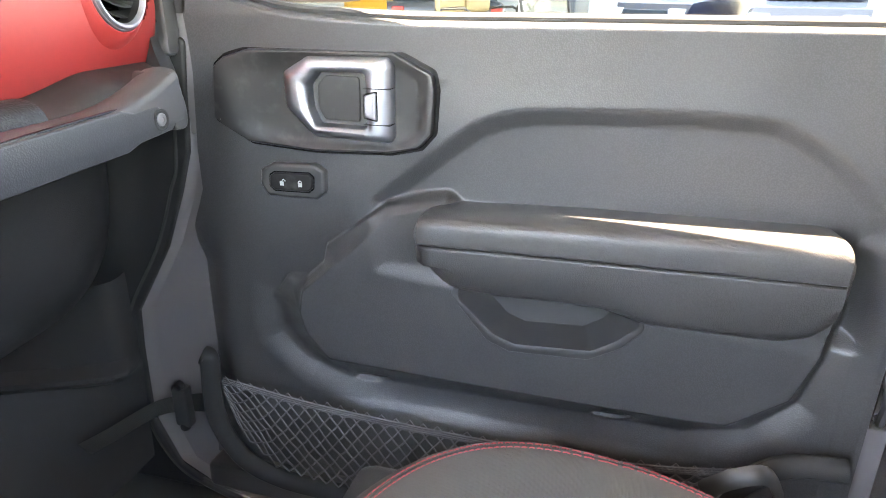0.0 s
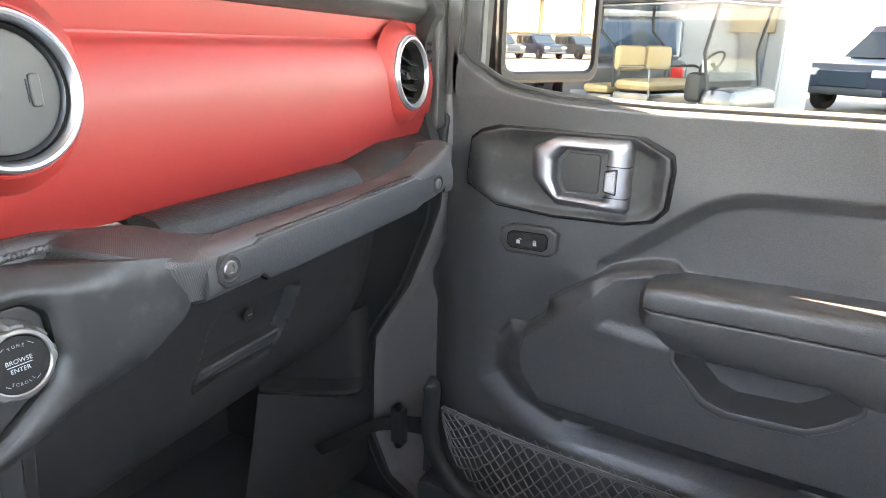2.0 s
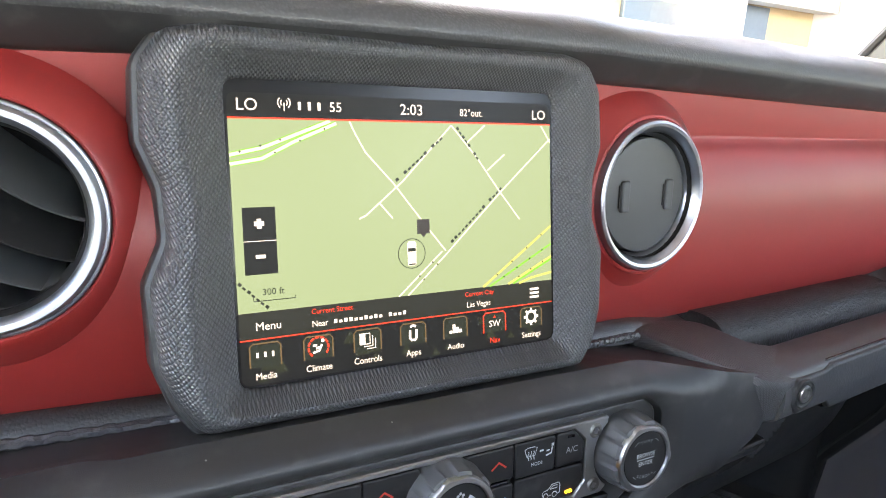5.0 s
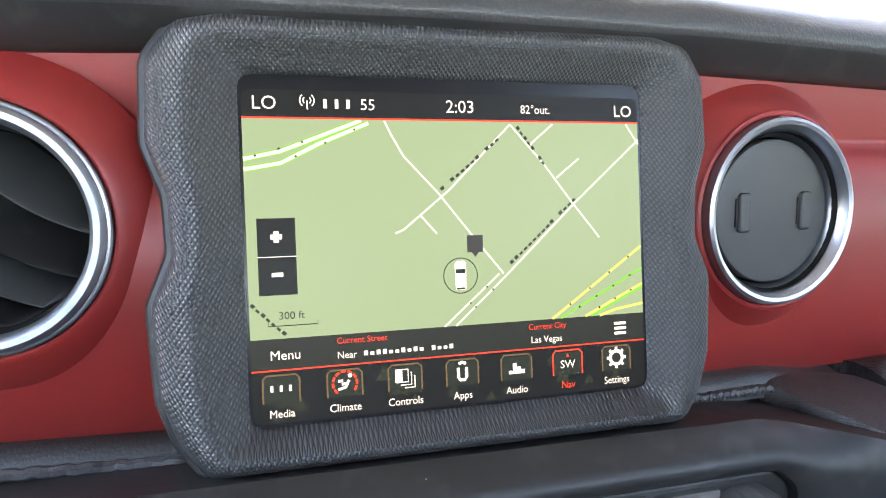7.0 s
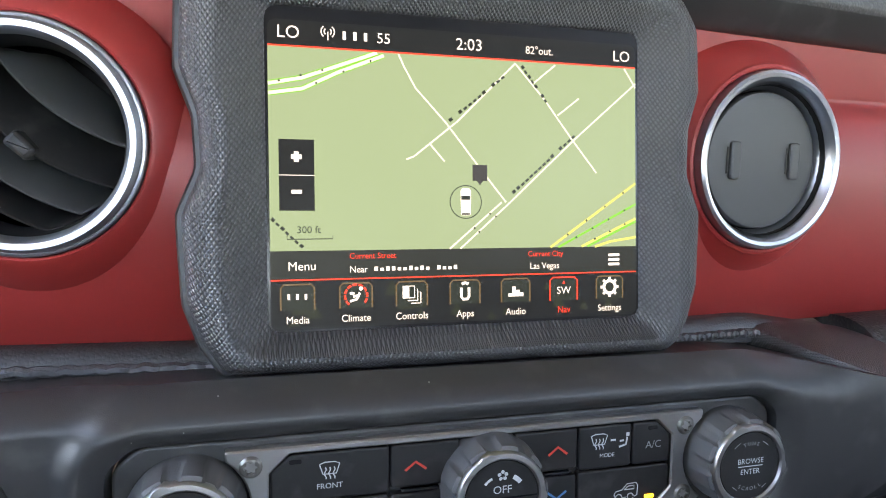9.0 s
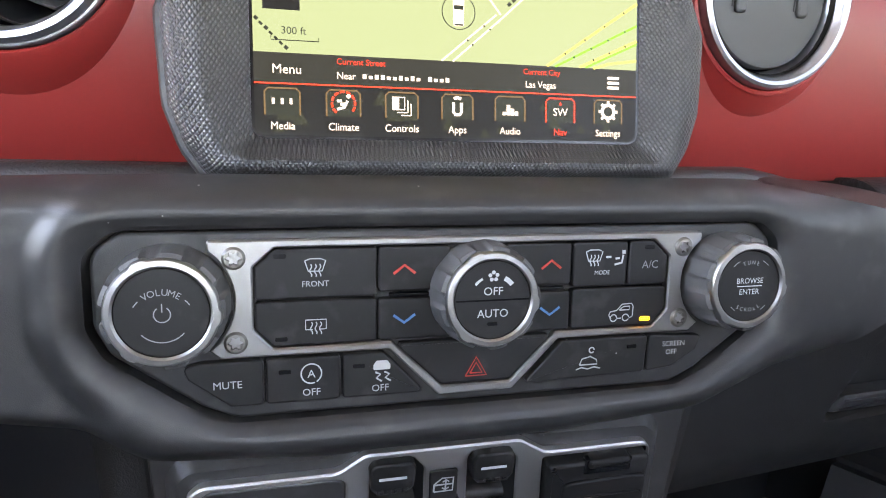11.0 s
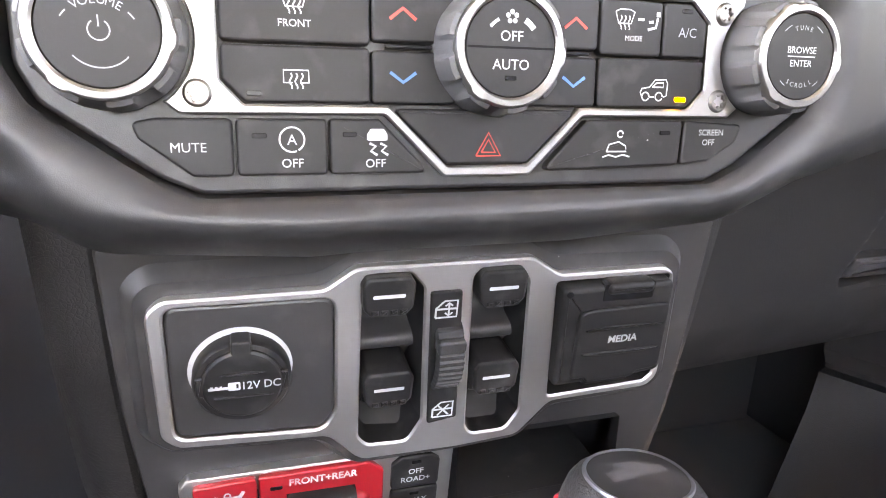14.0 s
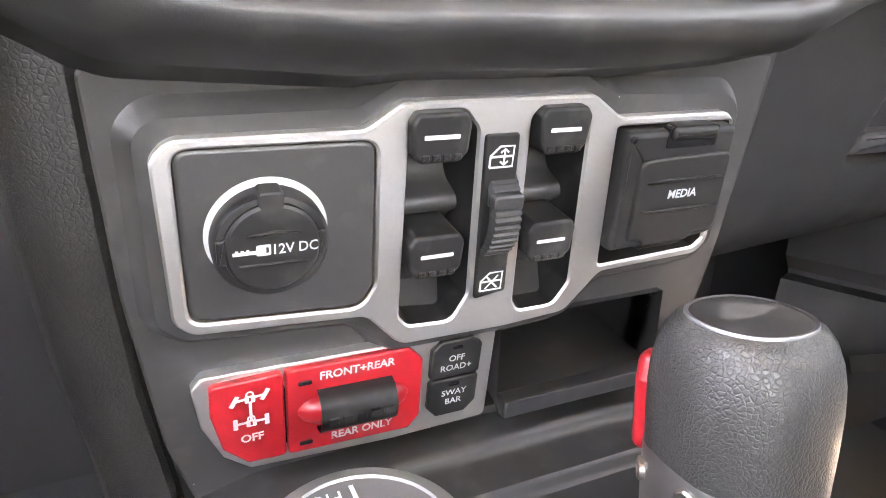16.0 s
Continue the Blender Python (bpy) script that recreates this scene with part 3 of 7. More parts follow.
# knurled corner piece that runs back to the fascia
wing = (((185, 20, 1163), (192, 28, 1164)), ((189, 8, 1162.5), (214, 30, 1163)), ((197, -14, 1161), (236, 29, 1161.5)), ((208, -36, 1158.5), (253, 24, 1160)), ((221, -51, 1155), (260, 8, 1158.5)), ((238, -57, 1150.5), (268, -10, 1155.5)), ((262, -54, 1147.5), (290, -16, 1151)))
rows = []
for f, r in zip(smooth_profile([w[0] for w in wing], 5), smooth_profile([w[1] for w in wing], 5)):
    rows.append([(f[0] - 1, f[1] + 3, f[2] - 29), (f[0] - 1.5, f[1] - 1.5, f[2] - 5), (f[0], f[1], f[2] - 0.8)] + [(f[0] + (r[0] - f[0]) * k, f[1] + (r[1] - f[1]) * k, f[2] + (r[2] - f[2]) * k + 1.6 * math.sin(math.pi * k)) for k in (0.08, 0.25, 0.5, 0.75, 0.92)] + [(r[0], r[1], r[2] - 0.8), (r[0] + 2, r[1] + 2, r[2] - 14)])
bm = bmesh.new()
rings(bm, rows, close=False)
part("corner_piece", bm, FINEKNURL, grab, "knurled piece sweeping up to the dashboard")
part("end_cap", bent_slab(fillet([(636, 1174), (650, 1174), (656, 1150), (654, 1117), (630, 1119), (632, 1150)], 7), -40, 3, on_handle, 2), RAIL, grab)
for bx, bz in ((267, 1137), (605, 1135)):
    cup = lathe([(10.5, 4.5), (10.3, 6.4), (9.2, 6.6), (8.6, 5.8), (8.2, 5.55), (0.01, 5.55)], 28)
    part("bolt_cup", cup, RUBBER, grab, m=Matrix.Translation((bx, handle_y(bx) - 2.4, bz)) @ Matrix.Rotation(radians(90), 4, "X"))
    bolt = lathe([(6.2, 4), (6.2, 6.4), (5.4, 7.2), (3.2, 7.2), (3.0, 5.9), (0.01, 5.9)], 24)
    part("bolt", bolt, GUNMETAL, grab, "dark steel bolt head", m=Matrix.Translation((bx, handle_y(bx) - 2.4, bz)) @ Matrix.Rotation(radians(90), 4, "X"))

# lower cover with glove box
cover = thing("glove_box", "black lower dash cover with a recessed glove box latch", "glove box")
rows = []
POCKET_EDGE = fillet([(331, 1038), (345, 1046), (462, 1042), (440, 1000), (424, 976), (310, 982), (318, 1004)], 6)
for i in range(181):
    x = 120 + 560 * i / 180
    prof = [(70, 1125), (40, 1110), (30, 1085), (32, 1045), (40, 1000), (58, 950), (95, 905), (170, 870)]
    bend = 40 * max(0, (x - 560) / 120) ** 2
    line = smooth_profile(prof, 14)
    sunk = 15 * step_in(sd_poly(np.array([x] * len(line)), np.array([z for a, z in line]), POCKET_EDGE), 7)
    rows.append([(x, -20 + 0.10 * x + a + bend + q, z) for (a, z), q in zip(line, sunk)])
bm = bmesh.new()
rings(bm, rows, close=False)
part("lid", bm, LOWPLASTIC, cover)


COVER_Z = (870, 905, 950, 1000, 1045, 1085, 1110)
COVER_Y = (170, 95, 58, 40, 32, 30, 40)


def on_cover(u, v, z):
    return Vector((u, -20 + 0.10 * u + float(np.interp(v, COVER_Z, COVER_Y)) - z, v))


lip = fillet([(319, 1001), (438, 998), (428, 980), (315, 984)], 4)
part("latch_lip", bent_slab(lip, -16, 0.5, on_cover, 5), GRAIN, cover, "grained latch lip")
part("lock_barrel", lathe([(8, 0), (8, 4), (6.5, 4.6), (6, 3.4), (0.01, 3.4)], 24), BUTTON, cover, m=Matrix.Translation((391, 65, 1029)) @ Matrix.Rotation(radians(90), 4, "X"))
part("keyhole", box(-3, 3, -0.8, 0.8, 3.2, 4.0, 0.2), GREYPRINT, cover, m=Matrix.Translation((391, 65, 1029)) @ Matrix.Rotation(radians(90), 4, "X"))

# ---- air vents ----


def vent_frame(x, y, z, yaw):
    return Matrix.Translation((x * 0.001, y * 0.001, z * 0.001)) @ Matrix.Rotation(radians(yaw), 4, "Z") @ face_frame(0, 0, 0, 4)


def vent(x, y, z, yaw, closed, label):
    v = thing("air_vent", label, "air vent", vent_frame(x, y, z, yaw), "dashboard vents")
    part("collar", lathe([(67, -15), (61, -8), (55.5, -2.5), (51.5, 0.6), (50.4, 2.6), (49.0, 3.2), (48.0, 2.6), (47.6, 0.5)], 96, cap=False), RED, v, "red painted collar")
    part("ring", lathe([(47.4, 0.5), (47.4, 5), (46.8, 6.8), (45.2, 7.6), (43.4, 7.0), (42.6, 5.6), (42.0, 5.0), (38.6, -2), (37.6, -6)], 96, cap=False), CHROME, v, "bright chrome ring")
    part("cup", lathe([(40, 3), (39, -4), (36, -40), (20, -46), (0.01, -46)], 48), BUTTON, v)
    if closed:
        part("disc", lathe([(36.8, -6), (36.8, -2.2), (36.0, -0.9), (33, -0.2), (0.01, 0.6)], 64), VENTGREY, v, "flat black closed shutter")
        for sx in (-20, 20):
            part("finger_tab", slab(rect(sx - 3.6, sx + 3.6, -10, 10, 2.4), -2, 2.0, 1.4), VENTGREY, v)
            part("tab_slot", slab(rect(sx - 5.2, sx - 4.6, -7, 7, 0.3), -2, 0.6, 0.1), GLOSS, v)
    else:
        for k in range(4):
            yy = -21 + 14 * k
            half = math.sqrt(max(1, 33 ** 2 - yy ** 2))
            rows = []
            for i in range(13):
                xx = -half + 2 * half * i / 12
                rows.append([(xx, yy + 5, -20), (xx, yy + 3, -8), (xx, yy - 1, -2 + 2 * math.cos(xx / 30)), (xx, yy - 2.6, -3), (xx, yy + 1, -10), (xx, yy + 3.2, -20)])
            bm = bmesh.new()
            rings(bm, rows, close=False)
            part("vane", bm, GLOSS if k == 1 else BUTTON, v)
        part("thumb_tab", box(-7, 7, -6, 2, -6, 5, 2), BUTTON, v)
    return v


vent(172, 12, 1260, 4, True, "round dashboard vent, chrome ring, shutter turned closed")


def big_vane_vent(x, y, z, yaw, label, k0=1.0, turn=-14.0):
    v = thing("air_vent", label, "air vent", vent_frame(x, y, z, yaw) @ Matrix.Scale(k0, 4), "dashboard vents")
    part("collar", lathe([(70, -15), (64, -8), (59, -2.5), (55.2, 0.6), (53, 2.6), (51.4, 3.2), (50.4, 2.6), (50.0, 0.5)], 96, cap=False), RED, v, "red painted collar")
    part("ring", lathe([(49.8, 0.5), (49.8, 4.4), (49.2, 5.2), (48.4, 5.4), (48.1, 5.0), (47.8, 6.6), (46.2, 8.2), (43.8, 8.0), (42.0, 6.0), (41.0, 2.0), (40.4, -2)], 96, cap=False), CHROME, v, "bright satin ring")
    part("inner_lip", lathe([(41.2, 3), (40.6, 1), (39.6, -5), (38.8, -12)], 72, cap=False), BUTTON, v)
    part("cup", lathe([(41, 0), (40, -6), (37, -44), (20, -50), (0.01, -50)], 48), GLOSS, v)
    for k, (yy, tilt) in enumerate(((25, 10), (5, 15), (-11, 9), (-23, 7))):
        rows = []
        for i in range(25):
            xx = -39 + 78 * i / 24
            lim = math.sqrt(max(0, 39.5 ** 2 - xx ** 2))
            bow = 9 * (1 - (xx / 39) ** 2)
            front, rear = max(-lim, min(lim, yy - bow)), max(-lim, min(lim, yy + tilt - bow * 0.3))
            rows.append([(xx, rear, -34), (xx, (front + rear) / 2 + 1.5, -18), (xx, front + 1.1, -4.5), (xx, front, -3.6), (xx, front - 0.9, -4.6), (xx, (front + rear) / 2 - 1.2, -19), (xx, rear - 1.4, -34)])
        bm = bmesh.new()
        rings(bm, rows, close=False)
        part("vane", bm, BUTTON if k % 2 else VENTGREY, v, m=Matrix.Rotation(radians(turn), 4, "Z"))
    part("thumb_tab", slab(fillet([(-6, -7), (6, -8), (7, -1), (-5, 1)], 2), -10, -1, 2), BUTTON, v, m=Matrix.Rotation(radians(turn), 4, "Z"))
    return v


big_vane_vent(-180, 10, 1262, -4, "round dashboard vent, chrome ring, curved black vanes", 0.95, -38.0)
big_vane_vent(653, 44, 1254, 7, "round outer dashboard vent, chrome ring, black vanes", 0.88, -20.0)

# ---- centre stack surround ----
PANEL = face_frame(0, -50, 1127, 5.5)
stack = thing("centre_stack", "satin black centre stack moulding round the controls", "centre stack", PANEL)
PANEL_EDGE = fillet(mirrored([(134, 27), (144, 19), (144, -8), (138.5, -19), (108, -41), (95, -47)]), 10)
ANG = [math.atan2(0.30 * math.sin(2 * math.pi * i / 320), math.cos(2 * math.pi * i / 320)) for i in range(320)]
inner = polar(PANEL_EDGE, ANG)
OUTLINE = fillet([(-330, 42), (-120, 47), (135, 46), (172, 39), (222, 29), (237, 24), (240, 2), (232, -13), (205, -27), (165, -43), (112, -65), (40, -70), (-40, -70), (-60, -71), (-128, -66), (-152, -52), (-185, -46), (-330, -34)], 26, 8)
outer = polar(OUTLINE, ANG)
outer2 = polar(fillet([(-330, 32), (-120, 38), (135, 38), (172, 34), (216, 26), (236, 26), (240, -2), (230, -18), (205, -33), (160, -50), (108, -72), (40, -77), (-40, -77), (-60, -78), (-132, -74), (-155, -60), (-190, -54), (-330, -42)], 14), ANG)
def moulding_height(pts):
    """A ridge round the panel, rolled over at the rim; a soft valley and a flat at the driver's side, flush to the grab handle on the other."""
    x, y = np.array([p[0] for p in pts]), np.array([p[1] for p in pts])
    d, e = sd_poly(x, y, PANEL_EDGE), np.maximum(0, -sd_poly(x, y, OUTLINE))
    ridge = np.interp(d, (0, 2, 5, 8, 11, 14, 18), (-1, 1.2, 3.2, 4.4, 5.1, 5.5, 5.5))
    w = np.clip((-134 - x) / 20, 0, 1)
    w = w * w * (3 - 2 * w)
    k = np.clip((d - 9) / 13, 0, 1)
    valley = -6.6 * k * k * (3 - 2 * k) + 1.2 * np.clip((d - 24) / 40, 0, 1)
    r = np.clip((x - 150) / 45, 0, 1)
    roll = np.clip(1 - e / (17 - 5 * w), 0, 1)
    return (ridge + valley * w) - (19 * (1 - r) + 2.5 * r) * roll ** 2.2


reach = [math.dist(p, q) for p, q in zip(inner, outer)]
steps = [[min(32, 0.7 * r) * k / 22 for k in range(1, 23)] + [min(32, 0.7 * r) + (r - min(32, 0.7 * r)) * k / 20 for k in range(1, 21)] for r in reach]
loops = [at_z(inner, -7)]
for k in range(42):
    ring = [(p[0] + (q[0] - p[0]) * st[k] / r, p[1] + (q[1] - p[1]) * st[k] / r) for p, q, st, r in zip(inner, outer, steps, reach)]
    loops.append([(x, y, z) for (x, y), z in zip(ring, moulding_height(ring))])
rim = loops[-1]
bm = bmesh.new()
rings(bm, loops)
part("face_moulding", bm, SOFT, stack, "rounded satin black surround")
bm = bmesh.new()
rings(bm, [rim, at_z(blend(outer, outer2, 0.5), -34), at_z(outer2, -75)])
part("shelf", bm, SOFT, stack, "satin black shelf behind the surround")

# ---- climate control panel ----
climate = thing("climate_panel", "black climate control panel with silver frame and three knobs", "control panel", PANEL)
part("backing", slab(offset(ccw(PANEL_EDGE), -0.4), -9, -2.5, 1.5), SOFT, climate)
hole = fillet(mirrored([(80, 20.4), (88, 13), (88, -11), (81, -18.4), (35.4, -18.4), (15, -38.4)]), 1.6, 3)
side = circle(118, 1, 23.4, 12, 128, 234)
frame_outer = [(104, 23.4, 1.2)] + [(x, y, 0.0) for x, y in side if x < 112] + [(100, -21.4, 1.2), (36.5, -21.4, 2), (16, -42, 2)]
part("frame", plate(fillet(mirrored(frame_outer), 1.0, 3), [hole], -3, 1.8, 0.7), SATIN, climate, "brushed silver frame")
for sx in (-94.5, 94.5):
    for sy in (16.8, -15.2):
        part("screw", shift(lathe([(4.3, 1.2), (4.3, 2.0), (3.4, 2.9), (2.3, 3.0), (2.1, 1.6), (0.01, 1.6)], 48, wobble=lambda a, i: 0.45 * math.cos(6 * a) if i in (3, 4) else 0), sx, sy), STEEL, climate, "torx screw head")


def button(name, pts, parent, z=1.4, mat=None, r=1.8, label=""):
    return part(name, slab(fillet(ccw(pts), r, 3), -6, z, 0.9), mat or BUTTON, parent, label)


def bars(parent, mat, z, *rects):
    bm = bmesh.new()
    for x0, x1, y0, y1 in rects:
        flat(rect(x0, x1, y0, y1), z, bm)
    return part("symbol", bm, mat, parent, smooth=0)


def lines(parent, mat, z, w, *paths):
    bm = bmesh.new()
    for p in paths:
        ribbon(p, w, z, bm)
    return part("symbol", bm, mat, parent, smooth=0)


def led(parent, x, y, lit=None, z=1.6):
    part("indicator", slab(rect(x - 2.3, x + 2.3, y - 0.8, y + 0.8, 0.6), z - 0.4, z + 0.25, 0.2), lit or GLOSS, parent)


AMBER = glowing("amber_lamp", (1.0, 0.36, 0.02), 0.45)
Zt = 1.75


def defrost(parent, x, y, rear):
    w = 3.9
    if rear:
        shape = [(x - 1.2, y - 1.6), (x - w, y - 1.6), (x - w, y + 2.2), (x + w, y + 2.2), (x + w, y - 1.6), (x + 1.2, y - 1.6)]
    else:
        shape = [(x - w, y + 2.6), (x - 2, y + 3.4), (x + 2, y + 3.4), (x + w, y + 2.6), (x + 2.6, y - 1.4), (x - 2.6, y - 1.4), (x - w, y + 2.6)]
    waves = []
    for k in (-1.7, 0, 1.7):
        waves.append([(x + k + 0.4 * math.sin(i * 1.1), y + 1.3 - i * 0.6) for i in range(9)])
    lines(parent, WHITE, Zt, 0.45, shape, *waves)


b = button("button", [(-87.4, 0.4), (-41.3, 0.4), (-41.3, 19.8), (-80, 19.8), (-87.4, 13)], climate)
defrost(b, -65, 12.5, False)
lettering("FRONT", -65, 6.3, 2.2, b, WHITE, Zt)
led(b, -78, 17)
b = button("button", [(-87.4, -0.3), (-41.3, -0.3), (-41.3, -17.8), (-80.8, -17.8), (-87.4, -11)], climate)
defrost(b, -65, -10, True)
led(b, -78, -15)
for s in (-1, 1):
    x0, x1 = (-40.8, -12) if s < 0 else (12, 41.2)
    xc = -30.5 if s < 0 else 32
    b = button("button", [(x0, 1.8), (x1, 1.8), (x1, 19.8), (x0, 19.8)], climate)
    lines(b, REDPRINT, Zt, 1.1, [(xc - 4.4, 9), (xc, 12.4), (xc + 4.4, 9)])
    b = button("button", [(x0, -0.8), (x1, -0.8), (x1, -17.8), (x0, -17.8)], climate)
    lines(b, BLUEPRINT, Zt, 1.1, [(xc - 4.4, -7.6), (xc, -10.8), (xc + 4.4, -7.6)])
    part("groove", slab(rect(xc - 6, xc + 10 if s < 0 else xc + 6, -0.1, 1.2, 0.6), 0, 1.9, 0.4), GLOSS, climate)
b = button("button", [(42, 0.4), (67.6, 0.4), (67.6, 19.8), (42, 19.8)], climate)
defrost(b, 51.5, 13, False)
lines(b, WHITE, Zt, 0.9, [(57, 13.2), (59.5, 13.2)], [(61.2, 9.8), (64.6, 10.6), (65.2, 14)], [(61.5, 12.4), (63.5, 12.6)])
bars(b, WHITE, Zt, (64.6, 66.2, 14.4, 16))
lettering("MODE", 55.5, 6.6, 1.8, b, WHITE, Zt)
b = button("button", [(68.3, 0.4), (87.2, 0.4), (87.2, 13), (80, 19.8), (68.3, 19.8)], climate)
lettering("A/C", 78.5, 9.5, 3.4, b, GREYPRINT, Zt)
led(b, 78, 17)
b = button("button", [(42, -0.3), (87.2, -0.3), (87.2, -11), (80.8, -17.8), (42, -17.8)], climate)
lines(b, WHITE, Zt, 0.5, [(60.6, -14.0), (59.8, -12.4), (60.4, -11.0), (63.6, -10.4), (66.0, -7.8), (70.6, -7.6), (71.4, -9.0), (71.2, -13.4), (69.8, -14.0)], [(65.8, -14.0), (63.6, -14.0)], [(64.8, -10.4), (66.6, -8.9), (69.6, -8.8), (69.6, -10.4), (64.8, -10.4)], circle(62.1, -13.8, 1.5, 16), circle(67.9, -13.8, 1.5, 16))
led(b, 77.5, -14.8, AMBER)
b = button("button", [(-34.3, -19.2), (34.3, -19.2), (15, -37.8), (-15, -37.8)], climate)
lines(b, REDPRINT, Zt, 0.6, [(-4.6, -35), (4.6, -35), (0, -27), (-4.6, -35)], [(-2.6, -33.8), (2.6, -33.8), (0, -29.4), (-2.6, -33.8)])
b = button("button", [(-114, -24), (-107, -22.6), (-84.8, -22.6), (-84.8, -40.6), (-97, -40.6), (-112, -29)], climate, r=2.2)
lettering("MUTE", -98, -31.5, 2.9, b, WHITE, Zt)
b = button("button", [(-84, -22.6), (-55.7, -22.6), (-55.7, -40.6), (-84, -40.6)], climate)
lines(b, WHITE, Zt, 0.55, circle(-67, -29.2, 3.9, 24, -60, 290))
lettering("A", -67, -29.2, 3.2, b, WHITE, Zt)
lettering("OFF", -67, -36.6, 2.8, b, WHITE, Zt)
led(b, -77, -28)
b = button("button", [(-55, -22.6), (-38.6, -22.6), (-21, -40.6), (-55, -40.6)], climate)
lines(b, WHITE, Zt, 0.8, [(-42, -30.5), (-40, -31.5), (-41.6, -33), (-39.4, -34.4)], [(-38.4, -30.5), (-36.4, -31.5), (-38, -33), (-35.8, -34.4)])
part("symbol", flat(fillet([(-42.8, -29.6), (-42.8, -27.6), (-41.6, -25.8), (-37.2, -25.8), (-36, -27.6), (-36, -29.6)], 0.5), Zt), WHITE, b, smooth=0)
lettering("OFF", -40, -37, 2.8, b, WHITE, Zt)
led(b, -48.5, -27.6)
b = button("button", [(38.6, -22.6), (80, -22.6), (79, -39.4), (21, -40.6)], climate)
lines(b, WHITE, Zt, 0.6, [(47, -34), (48, -31.4), (52, -30.4), (55, -32), (55.4, -34), (47, -34)], [(45.4, -36), (48, -35.2), (51, -36), (54, -35.2), (57, -36)], circle(52.5, -27.6, 1.2, 10))
led(b, 72, -27.2)
b = button("button", [(80.8, -22.6), (108, -24), (105, -31), (93, -38), (79.8, -39.4)], climate)
lettering("SCREEN", 93, -27.0, 2.3, b, WHITE, Zt)
lettering("OFF", 92, -30.8, 2.3, b, WHITE, Zt)


def rotary(x, y, label, kind):
    k = thing("control_knob", label, "knob", PANEL @ Matrix.Translation((x * 0.001, y * 0.001, 0)), "climate panel knobs")

    def lobes(a, i):
        return (0, 0.2, 0.8, 1.15, 1.3, 0.7)[i] * max(-1.0, min(0.5, 2.6 * (math.cos(a * 9) + 0.15)))

    def tabs(a, i):
        return 0.9 * max(0.0, min(1.0, 9.0 * (math.cos(a * 3 + 0.4) - 0.86))) if i in (0, 1, 2) else 0
    part("skirt", lathe([(21.5, -3), (21.8, 2), (21.0, 5.5), (20.4, 11), (20.0, 14.0), (18.8, 15)], 144, cap=False, wobble=lobes), KNOB, k, "grey rubber grip")
    part("ring", lathe([(18.9, 13), (18.9, 15.5), (18.2, 16.5), (16.5, 16.7), (15.7, 15.8)], 144, cap=False, wobble=tabs), SATIN, k, "silver ring")
    cap = part("cap", lathe([(15.8, 13), (15.8, 15.2), (15.2, 15.8), (0.01, 16.0)], 48), BUTTON, k)
    if kind == "volume":
        for i, ch in enumerate("VOLUME"):
            a = 120 - 12 * i
            lettering(ch, 10.8 * math.cos(radians(a)), 10.8 * math.sin(radians(a)) - 3.4, 2.3, cap, GREYPRINT, 16.15, a - 90)
        lines(cap, GREYPRINT, 16.2, 0.4, circle(0, -1, 9.2, 16, 222, 318), circle(0, -0.4, 2.7, 20, 125, 415), [(0, 0.4), (0, 3.4)], circle(0, -3.4, 10.8, 4, 134, 146), circle(0, -3.4, 10.8, 4, 34, 46))
    elif kind == "fan":
        lettering("OFF", 0, 3.6, 3.2, cap, WHITE, 16.15)
        lettering("AUTO", 0, -5.2, 3.2, cap, WHITE, 16.15)
        bars(cap, GLOSS, 16.15, (-15, 15, -0.4, 0.3))
        lines(cap, WHITE, 16.2, 1.0, circle(0, 0, 9.6, 6, 118, 140))
        lines(cap, WHITE, 16.2, 1.9, circle(0, 0, 9.6, 6, 38, 62))
        bm = bmesh.new()
        for i in range(5):
            a = radians(72 * i + 20)
            flat([(1.5 * math.cos(a) + q[0] * 0.8, 9.4 + 1.5 * math.sin(a) + q[1] * 0.8) for q in circle(0, 0, 1, 8)], 16.2, bm)
        part("symbol", bm, WHITE, cap, smooth=0)
        part("indicator", slab(rect(-2, 2, -10.2, -8.8, 0.5), 15.9, 16.3, 0.2), GLOSS, cap)
    else:
        for w, r0, up in (("TUNE", 10.4, 1), ("SCROLL", 10.4, -1)):
            for i, ch in enumerate(w):
                a = (90 - up * (i - (len(w) - 1) / 2) * 13) if up > 0 else (270 + (i - (len(w) - 1) / 2) * 12)
                lettering(ch, r0 * math.cos(radians(a)), r0 * math.sin(radians(a)), 1.7, cap, GREYPRINT, 16.15, a - 90 if up > 0 else a + 90)
        lettering("BROWSE", 0, 2.4, 2.4, cap, WHITE, 16.15)
        lettering("ENTER", 0, -2.4, 2.4, cap, WHITE, 16.15)
        bars(cap, WHITE, 16.15, (-6.4, 6.4, -0.2, 0.2))
        lines(cap, GREYPRINT, 16.2, 0.3, circle(0, 0, 12.4, 8, 45, 62), circle(0, 0, 12.4, 8, 118, 135), circle(0, 0, 12.4, 8, 225, 238), circle(0, 0, 12.4, 8, 302, 315))
    return k


rotary(-117.5, 0.8, "round volume knob with ribbed grey grip", "volume")
rotary(1.5, 0.2, "round fan speed knob with ribbed grey grip", "fan")
rotary(118.5, 1.2, "round browse knob with ribbed grey grip", "browse")

